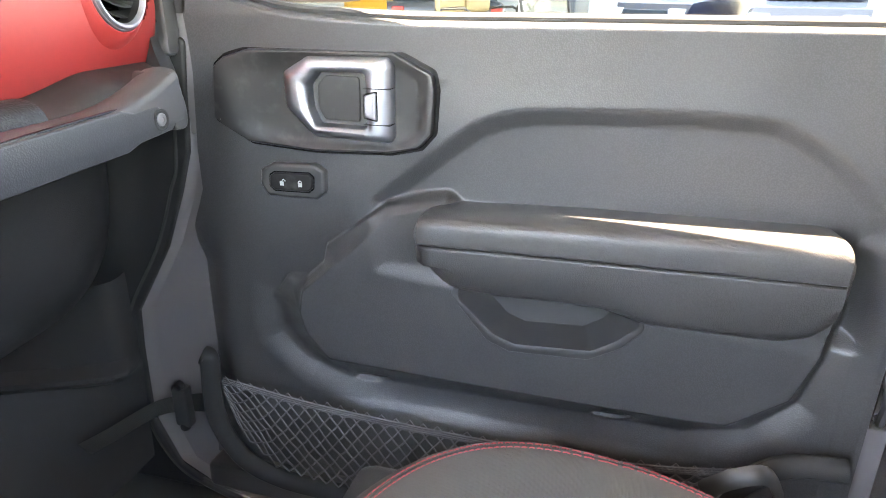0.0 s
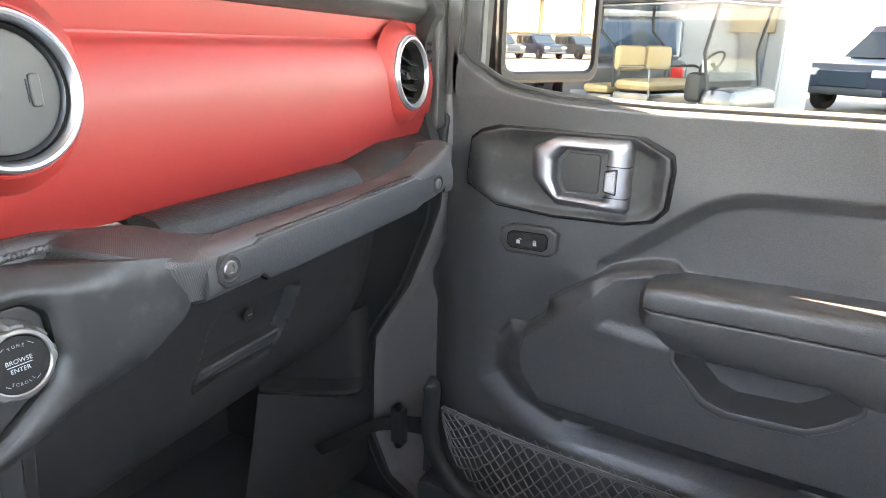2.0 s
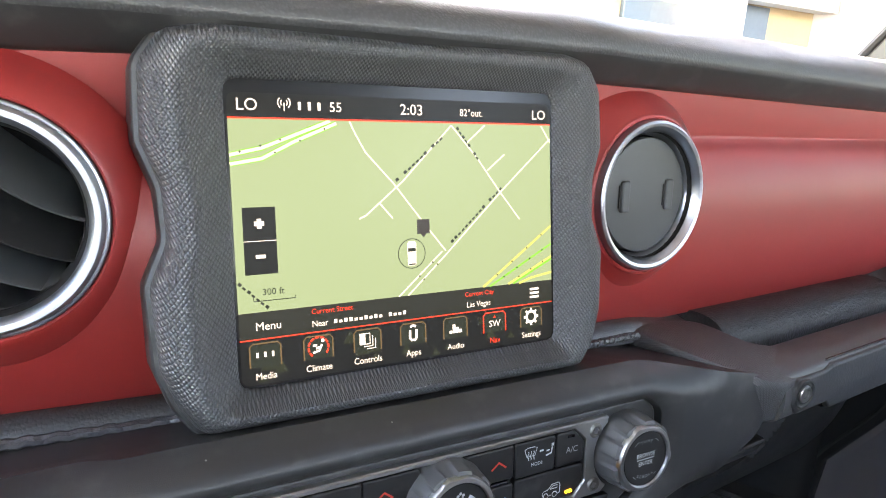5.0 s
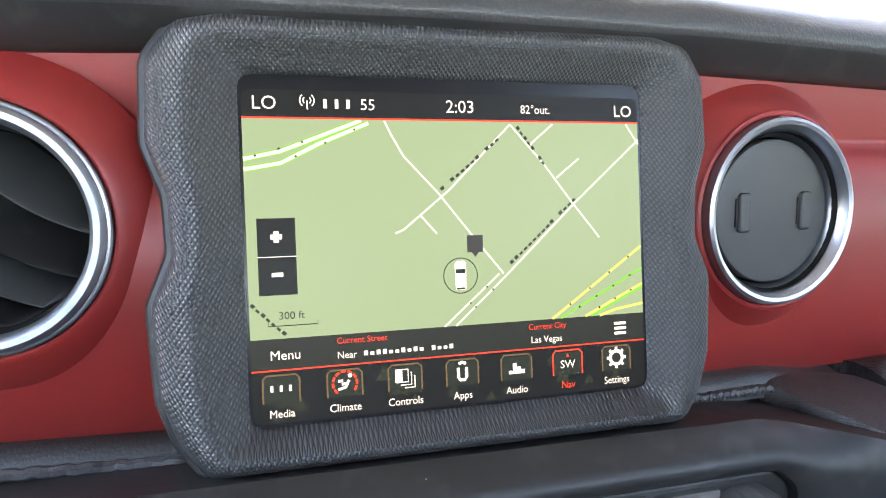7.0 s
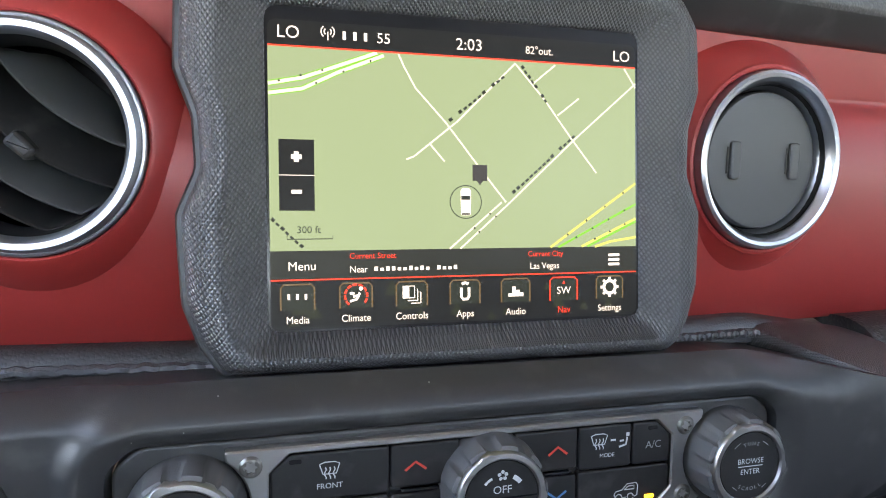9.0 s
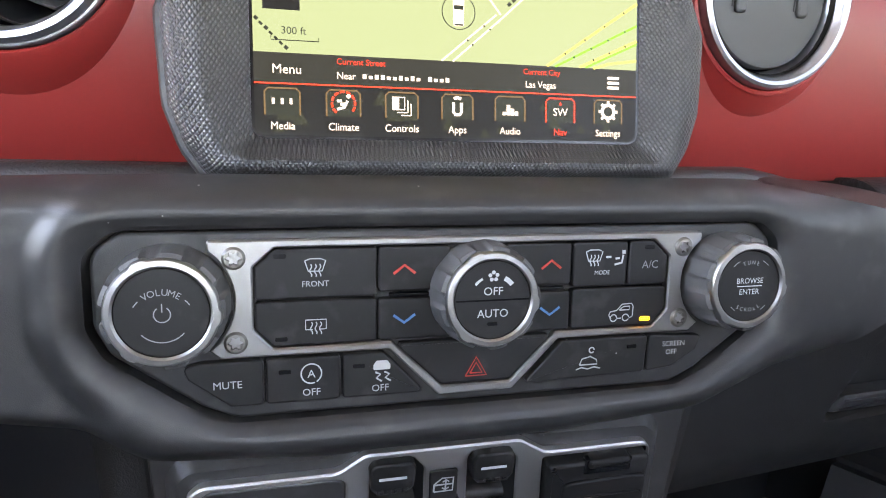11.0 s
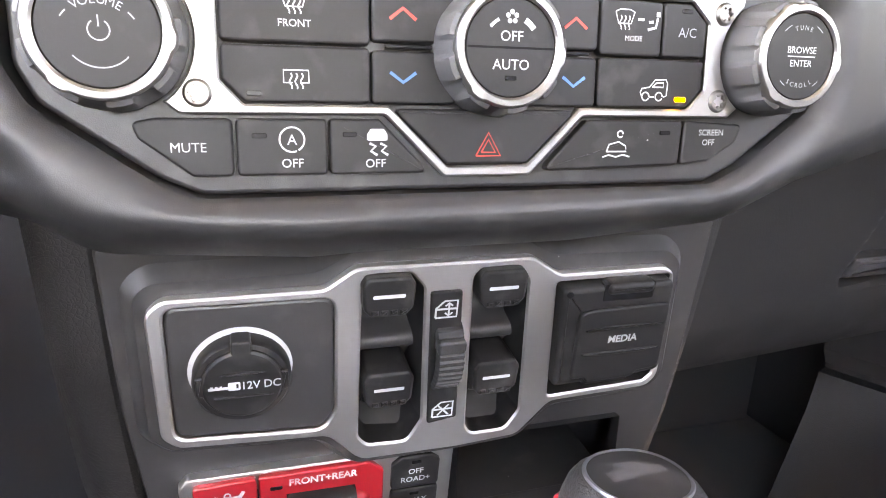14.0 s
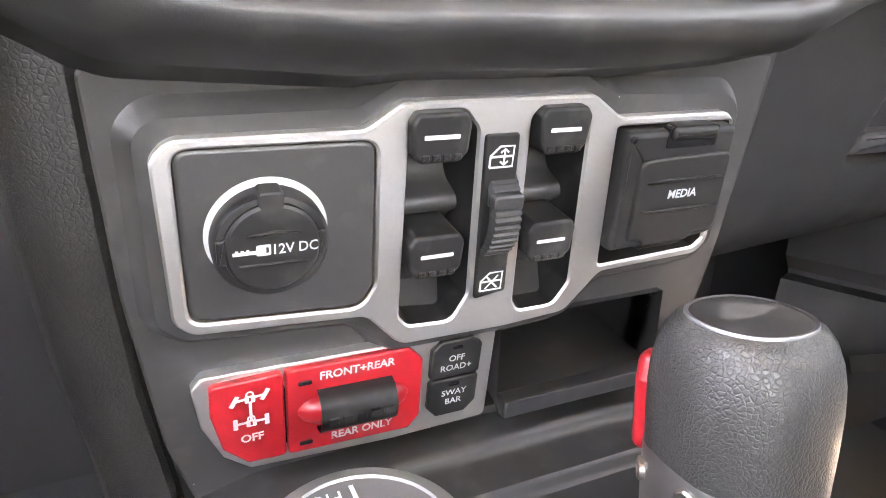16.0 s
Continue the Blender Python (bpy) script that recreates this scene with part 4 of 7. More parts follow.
# ---- touchscreen ----
SCREEN = face_frame(0, -3.4, 1249, 10.5)
screen = thing("touchscreen", "touchscreen lit with a green map in a knurled black bezel", "touchscreen", SCREEN)
OUT = fillet(mirrored([(94, 95), (111, 91), (120.5, 77), (121.5, 45), (114.5, 26), (113.5, 3), (121.5, -16), (119.5, -52), (113.5, -69), (104, -83)]), 9, 7)
INN = rect(-87.5, 87.5, -65.5, 72, 6)
A2 = [2 * math.pi * (i + 0.5) / 220 for i in range(220)]
po, pi_ = polar(OUT, A2), polar(INN, A2)
loops = [at_z(offset(po, 3.4), -50), at_z(offset(po, 2.6), -9), at_z(offset(po, 2.2), -4.5), at_z(offset(po, 1.2), -3.2), at_z(offset(po, -0.6), -2.8)]
bm = bmesh.new()
rings(bm, loops)
part("housing", bm, SOFT, screen, "smooth black housing rim")
loops = [at_z(offset(po, -0.4), -5), at_z(offset(po, -0.5), -2), at_z(blend(po, pi_, 0.06), 2.6), at_z(blend(po, pi_, 0.14), 6.6), at_z(blend(po, pi_, 0.24), 9.4), at_z(blend(po, pi_, 0.35), 10.9), at_z(blend(po, pi_, 0.46), 11.0), at_z(blend(po, pi_, 0.53), 10.0), at_z(blend(po, pi_, 0.58), 8.6), at_z(blend(po, pi_, 0.95), 1.6), at_z(pi_, 0.6), at_z(offset(pi_, -0.8), -2)]
bm = bmesh.new()
rings(bm, loops)
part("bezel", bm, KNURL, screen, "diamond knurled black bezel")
part("glass", slab(rect(-88.5, 88.5, -66.5, 73, 5), -8, 0.0, 0.3), GLOSS, screen, "glossy black display glass")

# start button at the stack's driver side
start = thing("start_button", "round black start button with orange wording", "button", PANEL @ Matrix.Translation((-0.1945, 0.008, -0.003)))
part("collar", lathe([(19, -6), (19, 3), (17.5, 4.5), (16, 4), (15.5, 2)], 40, cap=False), BUTTON, start)
part("push", lathe([(15.4, 0), (15.2, 3.5), (14, 4.2), (0.01, 4.4)], 36), BUTTON, start)
for k, a in enumerate((30, 18, 6)):
    bm = flat([(p[0] * 0.6 - 0.6, p[1]) for p in rect(0, 2, 0, 2.2)], 4.6)
    bm.transform(Matrix.Rotation(radians(a - 90), 4, "Z") @ Matrix.Translation((0, 10.5, 0)))
    part("marking", bm, AMBER, start, smooth=0)

# ---- lower switch panel ----
LOWER = face_frame(0, -23.3, 991.7, -8.5)
lower = thing("switch_panel", "black lower console panel with brushed silver switch frame", "switch panel", LOWER)
DC = fillet([(-113, -18), (-54, -22, 9), (-49, -13, 7), (-50, 42), (-113, 42.5)], 6, 6)
SWL = fillet([(-39.5, 48), (-36, 51), (-20, 51), (-14, 44), (-11, -24), (-17, -35), (-35, -34), (-39, -29)], 5, 5)
SWR = fillet([(7, 47), (10, 50.5), (26, 51), (32, 44), (37, -26), (31, -36), (14, -36), (11, -31)], 5, 5)
MEDIA = fillet([(46, 41.5), (104, 41.5), (107, -14), (103, -18), (51, -20)], 2)
FRAME = fillet([(-119, 40), (-113, 45.6), (-54, 45.6), (-42, 54.2), (33, 54.2), (47, 45), (101, 45), (106, 41), (111, -16), (106, -22), (53, -23.5), (38, -41), (8, -43), (-36, -42.5), (-40, -40), (-52, -26.5), (-112, -22.5), (-118, -17)], 8, 6)
CUSHION = fillet([(-125, 46), (-118, 53), (-57, 53.5), (-40, 63), (30, 63), (45, 55), (104, 53.5), (113, 46), (119, -20), (110, -29), (56, -31), (42, -48), (10, -50), (-40, -50), (-55, -33), (-116, -29), (-125, -20)], 12, 7)
BASE = fillet([(-134.5, 64), (130, 66), (132, -20), (130, -52), (116, -118), (-116, -118), (-126, -78), (-132.5, -11)], 4)
bm = plate(BASE, [offset(ccw(CUSHION), -4), fillet([(-112, -49), (100, -49), (100, -96), (-95, -96), (-105, -86), (-111, -68)], 4)], -24, -11, 1.0)
part("base", bm, SOFT_LIFTED, lower, "satin black base panel")
grow = offset(ccw(CUSHION), 6)
bm = bmesh.new()
edge = ccw(CUSHION)
holes = [DC, SWL, SWR, MEDIA]
rings(bm, [at_z(grow, -13), at_z(offset(edge, 3.0), -11), at_z(offset(edge, 0.5), -7.5), at_z(offset(edge, -2.0), -4.6)])
part("cushion", bm, SOFT_LIFTED, lower)
part("cushion_face", plate(offset(edge, -1.9), [offset(ccw(h), 1.0) for h in holes], -12, -4.6, 0.3), SOFT_LIFTED, lower)
part("frame", plate(FRAME, holes, -6, 0.0, 0.9), SATIN_LIT, lower, "brushed silver switch frame")
part("outlet_plate", slab(offset(ccw(DC), -0.2), -16, -1.0, 1.6), SOFT_LIFTED, lower)


def well(pts, depth):
    bm = bmesh.new()
    p = ccw(pts)
    rings(bm, [at_z(p, -1.0), at_z(offset(p, -1.0), -8), at_z(offset(p, -2.0), -depth)], cap1=True)
    return bm


for h in (SWL, SWR):
    part("switch_well", well(h, 30), BUTTON, lower)
    xs = [q[0] for q in h]
    floor = smooth_profile([(51, -6), (40, -22), (26, -25), (18, -22), (14, -13), (9, -12), (4, -18), (-8, -26), (-22, -26), (-36, -8)], 4)
    bm = bmesh.new()
    rings(bm, [[(x, y, z) for y, z in floor] for x in (min(xs) + 1, (min(xs) + max(xs)) / 2, max(xs) - 1)], close=False)
    part("well_floor", bm, SOFT_LIFTED, lower)
part("media_well", well(MEDIA, 12), BUTTON, lower)
for x0, y0, tilt in ((-40, 34, 8), (-38, -11, 8), (8.5, 34, 8), (10.5, -11, 8)):
    s = part("window_switch", slab(fillet([(x0 + 0.5, y0 + 3.5), (x0 + 3.5, y0), (x0 + 17.5, y0), (x0 + 20.8, y0 + 3.5), (x0 + 21.4, y0 + 14), (x0 + 19, y0 + 17.5), (x0 + 1.6, y0 + 17.5), (x0 - 0.4, y0 + 14)], 2.6), -16, 4.5, 1.3), BUTTON, lower)
    part("mark", flat(rect(x0 + 4, x0 + 17, y0 + 8.6, y0 + 10.2, 0.6), 4.6), WHITE, s, smooth=0)
    if y0 < 0:
        part("underlip", slab(fillet([(x0 + 2, y0 - 8), (x0 + 11, y0 - 8), (x0 + 15, y0 - 3), (x0 + 15, y0 + 3), (x0 + 2, y0 + 3)], 2), -22, -9, 2), SOFT, lower)
    for k in range(4):
        part("rib", slab(rect(x0 + 3.4 + 3.9 * k, x0 + 6.4 + 3.9 * k, y0 + 1.0, y0 + 3.4, 0.5), 3, 5.0, 0.5), BUTTON, s)
strip = fillet([(-11.4, 42), (2.4, 42), (5.6, -24), (-8.2, -26)], 1.5)
part("lock_plate", slab(strip, -6, 1.2, 0.8), BUTTON, lower)
wheel = bmesh.new()
rows = []
for i in range(57):
    a = radians(-62 + 124 * i / 56)
    rows.append([(-9.5 + 1.2, 9 + 18.5 * math.sin(a), -9 + 14 * math.cos(a)), (-8.5 + 1.2, 9 + 19.5 * math.sin(a), -9 + (17.6 if (i // 2) % 2 else 16.8) * math.cos(a)), (2.4 + 1.2, 9 + 19.5 * math.sin(a), -9 + (17.6 if (i // 2) % 2 else 16.8) * math.cos(a)), (3.4 + 1.2, 9 + 18.5 * math.sin(a), -9 + 14 * math.cos(a))])
rings(wheel, rows, close=False)
part("thumb_wheel", wheel, RUBBER, lower, "ribbed black thumb wheel", smooth=25)
part("wheel_detent", slab(rect(-8.2, 4.4, 14.5, 21, 2.2), 2, 7.6, 1.2), RUBBER, lower)
for yc, cross in ((33.5, False), (-18.5, True)):
    xo = -4.2 if not cross else -1.6
    lines(lower, WHITE, 1.35, 0.9, [(xo - 4.6, yc - 3.8), (xo + 4.6, yc - 3.8), (xo + 4.6, yc + 4), (xo - 1, yc + 4), (xo - 4.6, yc + 0.6), (xo - 4.6, yc - 3.8)], [(xo - 4.6, yc + 0.2), (xo + 4.6, yc + 0.2)])
    if cross:
        lines(lower, WHITE, 1.4, 0.8, [(xo - 2.4, yc - 3), (xo + 2.8, yc + 2.6)], [(xo + 2.8, yc - 3), (xo - 2.4, yc + 2.6)])
    else:
        lines(lower, WHITE, 1.4, 0.8, [(xo + 1, yc - 3), (xo + 1, yc + 3)], [(xo - 0.6, yc - 1.6), (xo + 1, yc - 3), (xo + 2.6, yc - 1.6)], [(xo - 0.6, yc + 1.6), (xo + 1, yc + 3), (xo + 2.6, yc + 1.6)])

# media door
door = thing("media_door", "black hinged media port door, shut", "port cover", LOWER)
part("flap", slab(fillet([(47, 40.5), (103, 41, 4), (106.5, -8, 4), (90, -10), (89, -12), (66, -12.5), (65, -10.5), (50, -11)], 2.5), -6, 5.5, 2.4), BUTTON, door)
part("raised_field", slab(fillet([(56, 29, 4), (66, 30), (102, 30.5, 4), (104, -5, 4), (92, -6), (90, -9), (66, -9.5), (64, -6.5), (57, -6.5)], 2.5), 5, 7.0, 1.1), BUTTON, door)
for y0, s in ((19.5, 1), (7.5, -1)):
    part("crease", slab(fillet([(57, y0), (70, y0 + 1.6 * s), (92, y0 + 1.6 * s), (103, y0 + 0.6), (92, y0 + 0.1), (70, y0 + 0.1)], 0.4), 6.5, 7.8, 0.5), BUTTON, door)
part("hinge_slot", slab(rect(66.5, 92, 33.4, 42, 1.2), 2, 5.8, 0.2), GLOSS, door)
part("hinge_bar", slab(rect(68, 91.5, 36.6, 42.4, 2.6), 0, 7.4, 2.2), BUTTON, door)
part("pin", shift(lathe([(1.5, 5), (1.5, 5.9), (0.01, 6.0)], 12), 50, 38), GLOSS, door)
lettering("MEDIA", 80, 14.0, 3.6, door, WHITE, 7.2, bold=0.14)

# power outlet
outlet = thing("power_outlet", "capped power outlet with pale ring and key symbol", "power outlet", LOWER @ Matrix.Translation((-0.086, 0.011, 0)))
bm = bmesh.new()
rows = []
for i in range(49):
    deg = -12 + 224 * i / 48
    w = 0.15 + 2.6 * math.sin(math.pi * i / 48) ** 0.7
    c, q = math.cos(radians(deg)), math.sin(radians(deg))
    rows.append([(18.4 * c, 18.4 * q, -0.9), ((18.4 + w) * c, (18.4 + w) * q, -0.9)])
rings(bm, rows, close=False)
part("pale_ring", bm, WHITE, outlet, "pale crescent ring", smooth=0)
part("collar", lathe([(18.6, -2), (18.6, 4), (17.4, 5.8), (15.5, 6.2), (15.2, 5.0)], 56, cap=False), BUTTON, outlet)
cap = part("cap", lathe([(15.2, 2), (15.2, 6.6), (14.2, 7.4), (0.01, 7.6)], 48), BUTTON, outlet)
part("hinge", slab(rect(-3.8, 3.8, 13.2, 19.4, 1.6), 0, 7.4, 0.8), BUTTON, outlet)
for sx in (-1, 1):
    part("cap_tab", slab(fillet([(sx * 14, -5), (sx * 17.2, -4), (sx * 17.2, 4), (sx * 14, 5)], 0.8), 2, 7.0, 0.8), BUTTON, outlet)
part("crease", slab(fillet([(-11, 5.4), (0, 6.6), (11.5, 5.4), (0, 5.0)], 0.4), 7, 8.2, 0.5), BUTTON, outlet)
part("crease", slab(fillet([(-11, -4.6), (11.5, -4.6), (11, -5.4), (-10.6, -5.4)], 0.3), 7, 8.0, 0.4), BUTTON, outlet)
lettering("12V DC", 6.7, 0.2, 3.5, cap, WHITE, 7.75, bold=0.05, stretch=0.9)
bars(cap, WHITE, 7.75, (-12.6, -5.2, -0.9, 0.3), (-11.8, -10.9, 0.3, 0.9), (-10.1, -9.2, 0.3, 0.8), (-8.4, -7.6, 0.3, 0.9))
part("symbol", flat(rect(-5.4, -0.9, -1.7, 2.1, 0.7), 7.76), WHITE, cap, smooth=0)
bars(cap, BUTTON, 7.78, (-2.4, -1.6, -0.8, 1.2))

# ---- axle lock switches ----
AXLE = face_frame(0, -6.8, 922.7, -8.5)
axle = thing("axle_lock_panel", "red axle lock switch set in a silver plate", "switch panel", AXLE)
plate_out = fillet([(-115, 20), (-111, 25), (9, 23.5), (9, -26), (-36, -27), (-96, -24), (-106, -15), (-113, 2)], 3)
part("plate", slab(plate_out, -14, 0, 0.8), SATIN_LIT, axle, "brushed silver plate")
part("locker_off_button", slab(fillet([(-109, 22), (-82.5, 23), (-82, -19), (-97, -18.5), (-106, -9), (-109.5, 8)], 2.5), -4, 2.6, 1.0), REDPLASTIC, axle)
part("rocker_plate", slab(fillet([(-81.8, 23), (-32, 23), (-25.5, 16), (-25, -14), (-30, -20.5), (-81.3, -19)], 2), -4, 2.6, 1.0), REDPLASTIC, axle)
part("joint", slab(rect(-82.4, -81.9, -12, 15), 0, 2.8, 0.1), GLOSS, axle)
bm = bmesh.new()
rows = []
for i in range(21):
    x = -77.5 + 46 * i / 20
    k = math.sin(math.pi * min(1, max(0, i / 20))) ** 0.35 if 0 < i < 20 else 0.15
    rows.append([(x, 0.5 + 8.2 * k * math.cos(a) - 0.02 * x, 2.2 + 7.2 * k * max(0, math.sin(a))) for a in (math.pi * j / 10 for j in range(11))])
rings(bm, rows, close=False)
part("rocker_pod", bm, REDPLASTIC, axle)
bm = bmesh.new()
rows = []
for i in range(17):
    x = -70 + 31 * i / 16
    rows.append([(x, 0.8 + 9.4 * math.cos(a) - 0.02 * x, 2.2 + 9.6 * math.sin(a) ** 0.8) for a in (math.pi * j / 12 for j in range(13))])
rings(bm, rows, close=False)
bmesh.ops.holes_fill(bm, edges=bm.edges)
grip = part("rocker_grip", bm, BUTTON, axle, "black rocker grip", smooth=25)
for k in range(5):
    part("grip_mark", box(-67.5 + 5.6 * k, -63.4 + 5.6 * k, 0.4, 3.8, 10.8, 12.7, 0.35), BUTTON, grip)
lettering("FRONT+REAR", -53.5, 18.2, 3.7, axle, WHITE, 2.75, 0, bold=0.13, stretch=0.93)
lettering("REAR ONLY", -51, -13.8, 3.7, axle, WHITE, 2.75, 0, bold=0.13, stretch=0.93)
lettering("OFF", -95, -5.0, 3.7, axle, WHITE, 2.75, 0, bold=0.13, stretch=0.93)
for y0 in (16, -14.5):
    part("indicator", slab(rect(-77, -71.6, y0 - 1, y0 + 1, 0.9), 2, 3.0, 0.3), GLOSS, axle)
lines(axle, WHITE, 2.8, 1.1, [(-100.6, 13.8), (-89.4, 15)], [(-95, 13), (-95, 4)], [(-100.8, 2.8), (-89.2, 2.8)])
lines(axle, WHITE, 2.82, 1.7, [(-102.0, 11.4), (-99.4, 16.2)], [(-90.8, 12.6), (-88.2, 17.4)], [(-100.8, 0.2), (-100.8, 5.4)], [(-89.2, 0.2), (-89.2, 5.4)])
for yc in (14.4, 2.8):
    part("symbol", flat(rect(-96.9, -93.1, yc - 2.2, yc + 1.2, 0.7), 2.86), WHITE, axle, smooth=0)
    lines(axle, WHITE, 2.87, 0.7, [(-96.2, yc + 1), *[(-95 + 1.2 * math.cos(a), yc + 1.8 + 1.2 * math.sin(a)) for a in (math.pi * (1 - j / 9) for j in range(10))], (-93.8, yc + 1)])
    bars(axle, REDPLASTIC, 2.9, (-95.4, -94.6, yc - 1.5, yc + 0.3))
b = part("button", slab(fillet([(-21.5, 2.6), (2, 2.6), (2, 18), (-3, 22), (-17, 22), (-21.5, 18)], 2), -3, 2.2, 1), BUTTON, axle)
lettering("OFF", -9.8, 13.0, 3.0, b, WHITE, 2.35, bold=0.05)
lettering("ROAD+", -9.8, 8.2, 3.0, b, WHITE, 2.35, bold=0.05)
led(b, -9.8, 18.4, z=2.4)
b = part("button", slab(fillet([(-21.5, 1.8), (2, 1.8), (2, -13), (-3, -18.5), (-17, -18.5), (-21.5, -13)], 2), -3, 2.2, 1), BUTTON, axle)
lettering("SWAY", -9.4, -5.6, 3.0, b, WHITE, 2.35, bold=0.05)
lettering("BAR", -9.4, -10.4, 3.0, b, WHITE, 2.35, bold=0.05)
led(b, -9.8, -1.2, z=2.4)

# ---- centre console ----
console = thing("centre_console", "black centre console with storage cubby and stepped ridges", "console")
tray = bmesh.new()
rings(tray, [[(11, -10, 948), (11, 75, 946), (11, 78, 916), (11, 0, 909), (11, -8, 907), (11, -11, 903)], [(100, -10, 948), (100, 75, 946), (100, 78, 916), (100, 0, 909), (100, -8, 907), (100, -11, 903)]], close=False)
for x in (11, 100):
    tray.faces.new([tray.verts.new(p) for p in ((x, -10, 948), (x, 75, 946), (x, 78, 916), (x, 0, 909), (x, -8, 907), (x, -11, 903))])
part("cubby", tray, SOFT, console, "open storage cubby")
part("cubby_lip", box(12, 99, -16, -6, 901, 910, 2), SOFT, console)
prof = [(8, 893), (-6, 891), (-13, 889), (-17, 883), (-34, 881), (-38, 874), (-56, 871), (-60, 864), (-90, 860), (-140, 857), (-420, 850)]
rows = []
for i in range(25):
    x = -116 + 228 * i / 24
    e = abs(x + 2) / 114
    d = 18 * max(0, e - 0.8) / 0.2
    rows.append([(x, y, z - d * 0.4) for y, z in smooth_profile(prof, 3)])
bm = bmesh.new()
rings(bm, rows, close=False)
part("ridged_top", bm, SOFT, console)
for s, xa in ((-1, -134), (1, 131)):
    bm = bmesh.new()
    rows = []
    for k, z in enumerate((1086, 1062, 1000, 940, 890, 840, 700, 545)):
        x0 = xa + (-s) * [0, 0, 1, 4, 10, 18, 22, 24][k]
        yb = -14 + 0.148 * (1062 - z) * 0.95 - (20 if z < 860 else 0)
        if s < 0:
            rows.append([(x0 + 0.8, yb + 4, z), (x0 - 0.6, yb - 1.2, z), (x0 - 3, yb - 3, z), (x0 - 12, yb - 2.6, z), (x0 - 19, yb + 1, z), (x0 - 26, yb + 10, z), (x0 - 33, yb + 34, z), (x0 - 38, yb + 140, z), (x0 - 42, yb + 330, z)])
        else:
            rows.append([(x0 - 0.8, yb + 4, z), (x0 + 0.6, yb - 1.2, z), (x0 + 3, yb - 2.5, z), (x0 + 11, yb, z), (x0 + 16, yb + 8, z), (x0 + 20, yb + 60, z), (x0 + 24, yb + 140, z), (x0 + 30, yb + 330, z)])
    rings(bm, rows, close=False)
    part("side_panel", bm, SIDEVINYL, console, "grained console side")
part("console_body", box(-116, 112, -900, -60, 545, 846, 14), PLASTIC, console)

# ---- gear lever ----
SH = Matrix.Translation((0.043, -0.104, 0.99)) @ Matrix.Rotation(radians(-6), 4, "X") @ Matrix.Translation((0, 0, -0.99))
shift_lever = thing("gear_lever", "leather gear lever knob with silver ring and red release button", "gear lever", SH)


def oval(a, b, z, k=2.6, n=56, dx=0, dy=0):
    out = []
    for i in range(n):
        t = 2 * math.pi * i / n
        c, s = math.cos(t), math.sin(t)
        out.append((dx + a * 1.07 * math.copysign(abs(c) ** (2 / k), c), dy + b * 0.90 * math.copysign(abs(s) ** (2 / k), s), z))
    return out


bm = bmesh.new()
rings(bm, [oval(21, 25, 868), oval(22.6, 27, 900), oval(23.8, 28.6, 930), oval(24.4, 29.4, 950), oval(24.5, 29.5, 962), oval(24, 29, 970), oval(22.8, 27.6, 977), oval(20.8, 25.2, 983), oval(18.4, 22.4, 986.6), oval(16.6, 20.2, 988, 2.2)])
part("grip", bm, LEATHER, shift_lever)
bm = bmesh.new()
rings(bm, [oval(17.2, 20.8, 985, 2.2), oval(17.2, 20.8, 988.0, 2.2), oval(16.8, 20.4, 988.6, 2.2), oval(15.8, 19.2, 988.4, 2.2)], cap1=False)
part("ring", bm, HANDLE, shift_lever, "silver ring")
bm = bmesh.new()
rings(bm, [oval(16.0, 19.4, 985, 2.2), oval(15.8, 19.2, 988.2, 2.2), oval(9, 11, 989.0, 2.2)], cap1=True)
top = part("top_cap", bm, SOFT, shift_lever, "satin dark top")
bm = bmesh.new()
flat([(-11, -3), (11, -2), (12, 3), (6, 4), (4, 8), (-5, 8), (-7, 4), (-11, 3)], 989.2, bm)
part("emblem", bm, KNOB, top, "plain vehicle outline", smooth=0)
part("release_button", slab(fillet([(-7, 934), (7, 934), (7, 960), (4, 969), (-4, 969), (-7, 960)], 3), 0, 8, 4), REDPLASTIC, shift_lever, "red release button", m=Matrix(((0.87, 0, -0.5, -11), (0.5, 0, 0.87, 23), (0, 1, 0, 0), (0, 0, 0, 1))))


def round_grip(deg, grow):
    """A point on the grip's outline."""
    c, s2 = math.cos(radians(deg)), math.sin(radians(deg))
    return (25.4 + grow) * math.copysign(abs(c) ** (2 / 2.6), c), (25.8 + grow) * math.copysign(abs(s2) ** (2 / 2.6), s2)


bm = bmesh.new()
rows = []
for i in range(33):
    deg = 105 + 125 * i / 32
    zt = float(np.interp(deg, (105, 140, 165, 195, 218, 230), (947, 942, 944, 942, 942, 936)))
    rows.append([(*round_grip(deg, g), zt + dz) for g, dz in ((-0.6, -32), (0.7, -30), (1.0, -16), (0.9, -2), (-0.6, 0.5))])
rings(bm, rows, close=False)
part("clasp", bm, SATIN, shift_lever, "bright metal clasp")
for deg, z in ((147, 932), (189, 935)):
    x, y = round_grip(deg, 0.8)
    mm = Matrix.Translation((x, y, z)) @ Vector((x, y, 0)).to_track_quat("Z", "Y").to_matrix().to_4x4()
    part("screw", lathe([(4.0, -1), (4.0, 1.2), (3.2, 1.8), (1.9, 1.8), (1.7, 0.8), (0.01, 0.8)], 20), STEEL, shift_lever, m=mm)
bm = bmesh.new()
rings(bm, [oval(56, 70, 848, 2.2), oval(46, 58, 856, 2.2), oval(34, 42, 864, 2.2), oval(24, 28, 872, 2.2), oval(22, 26, 900, 2.2)])
part("boot", bm, LEATHER, shift_lever, "gathered leather boot")

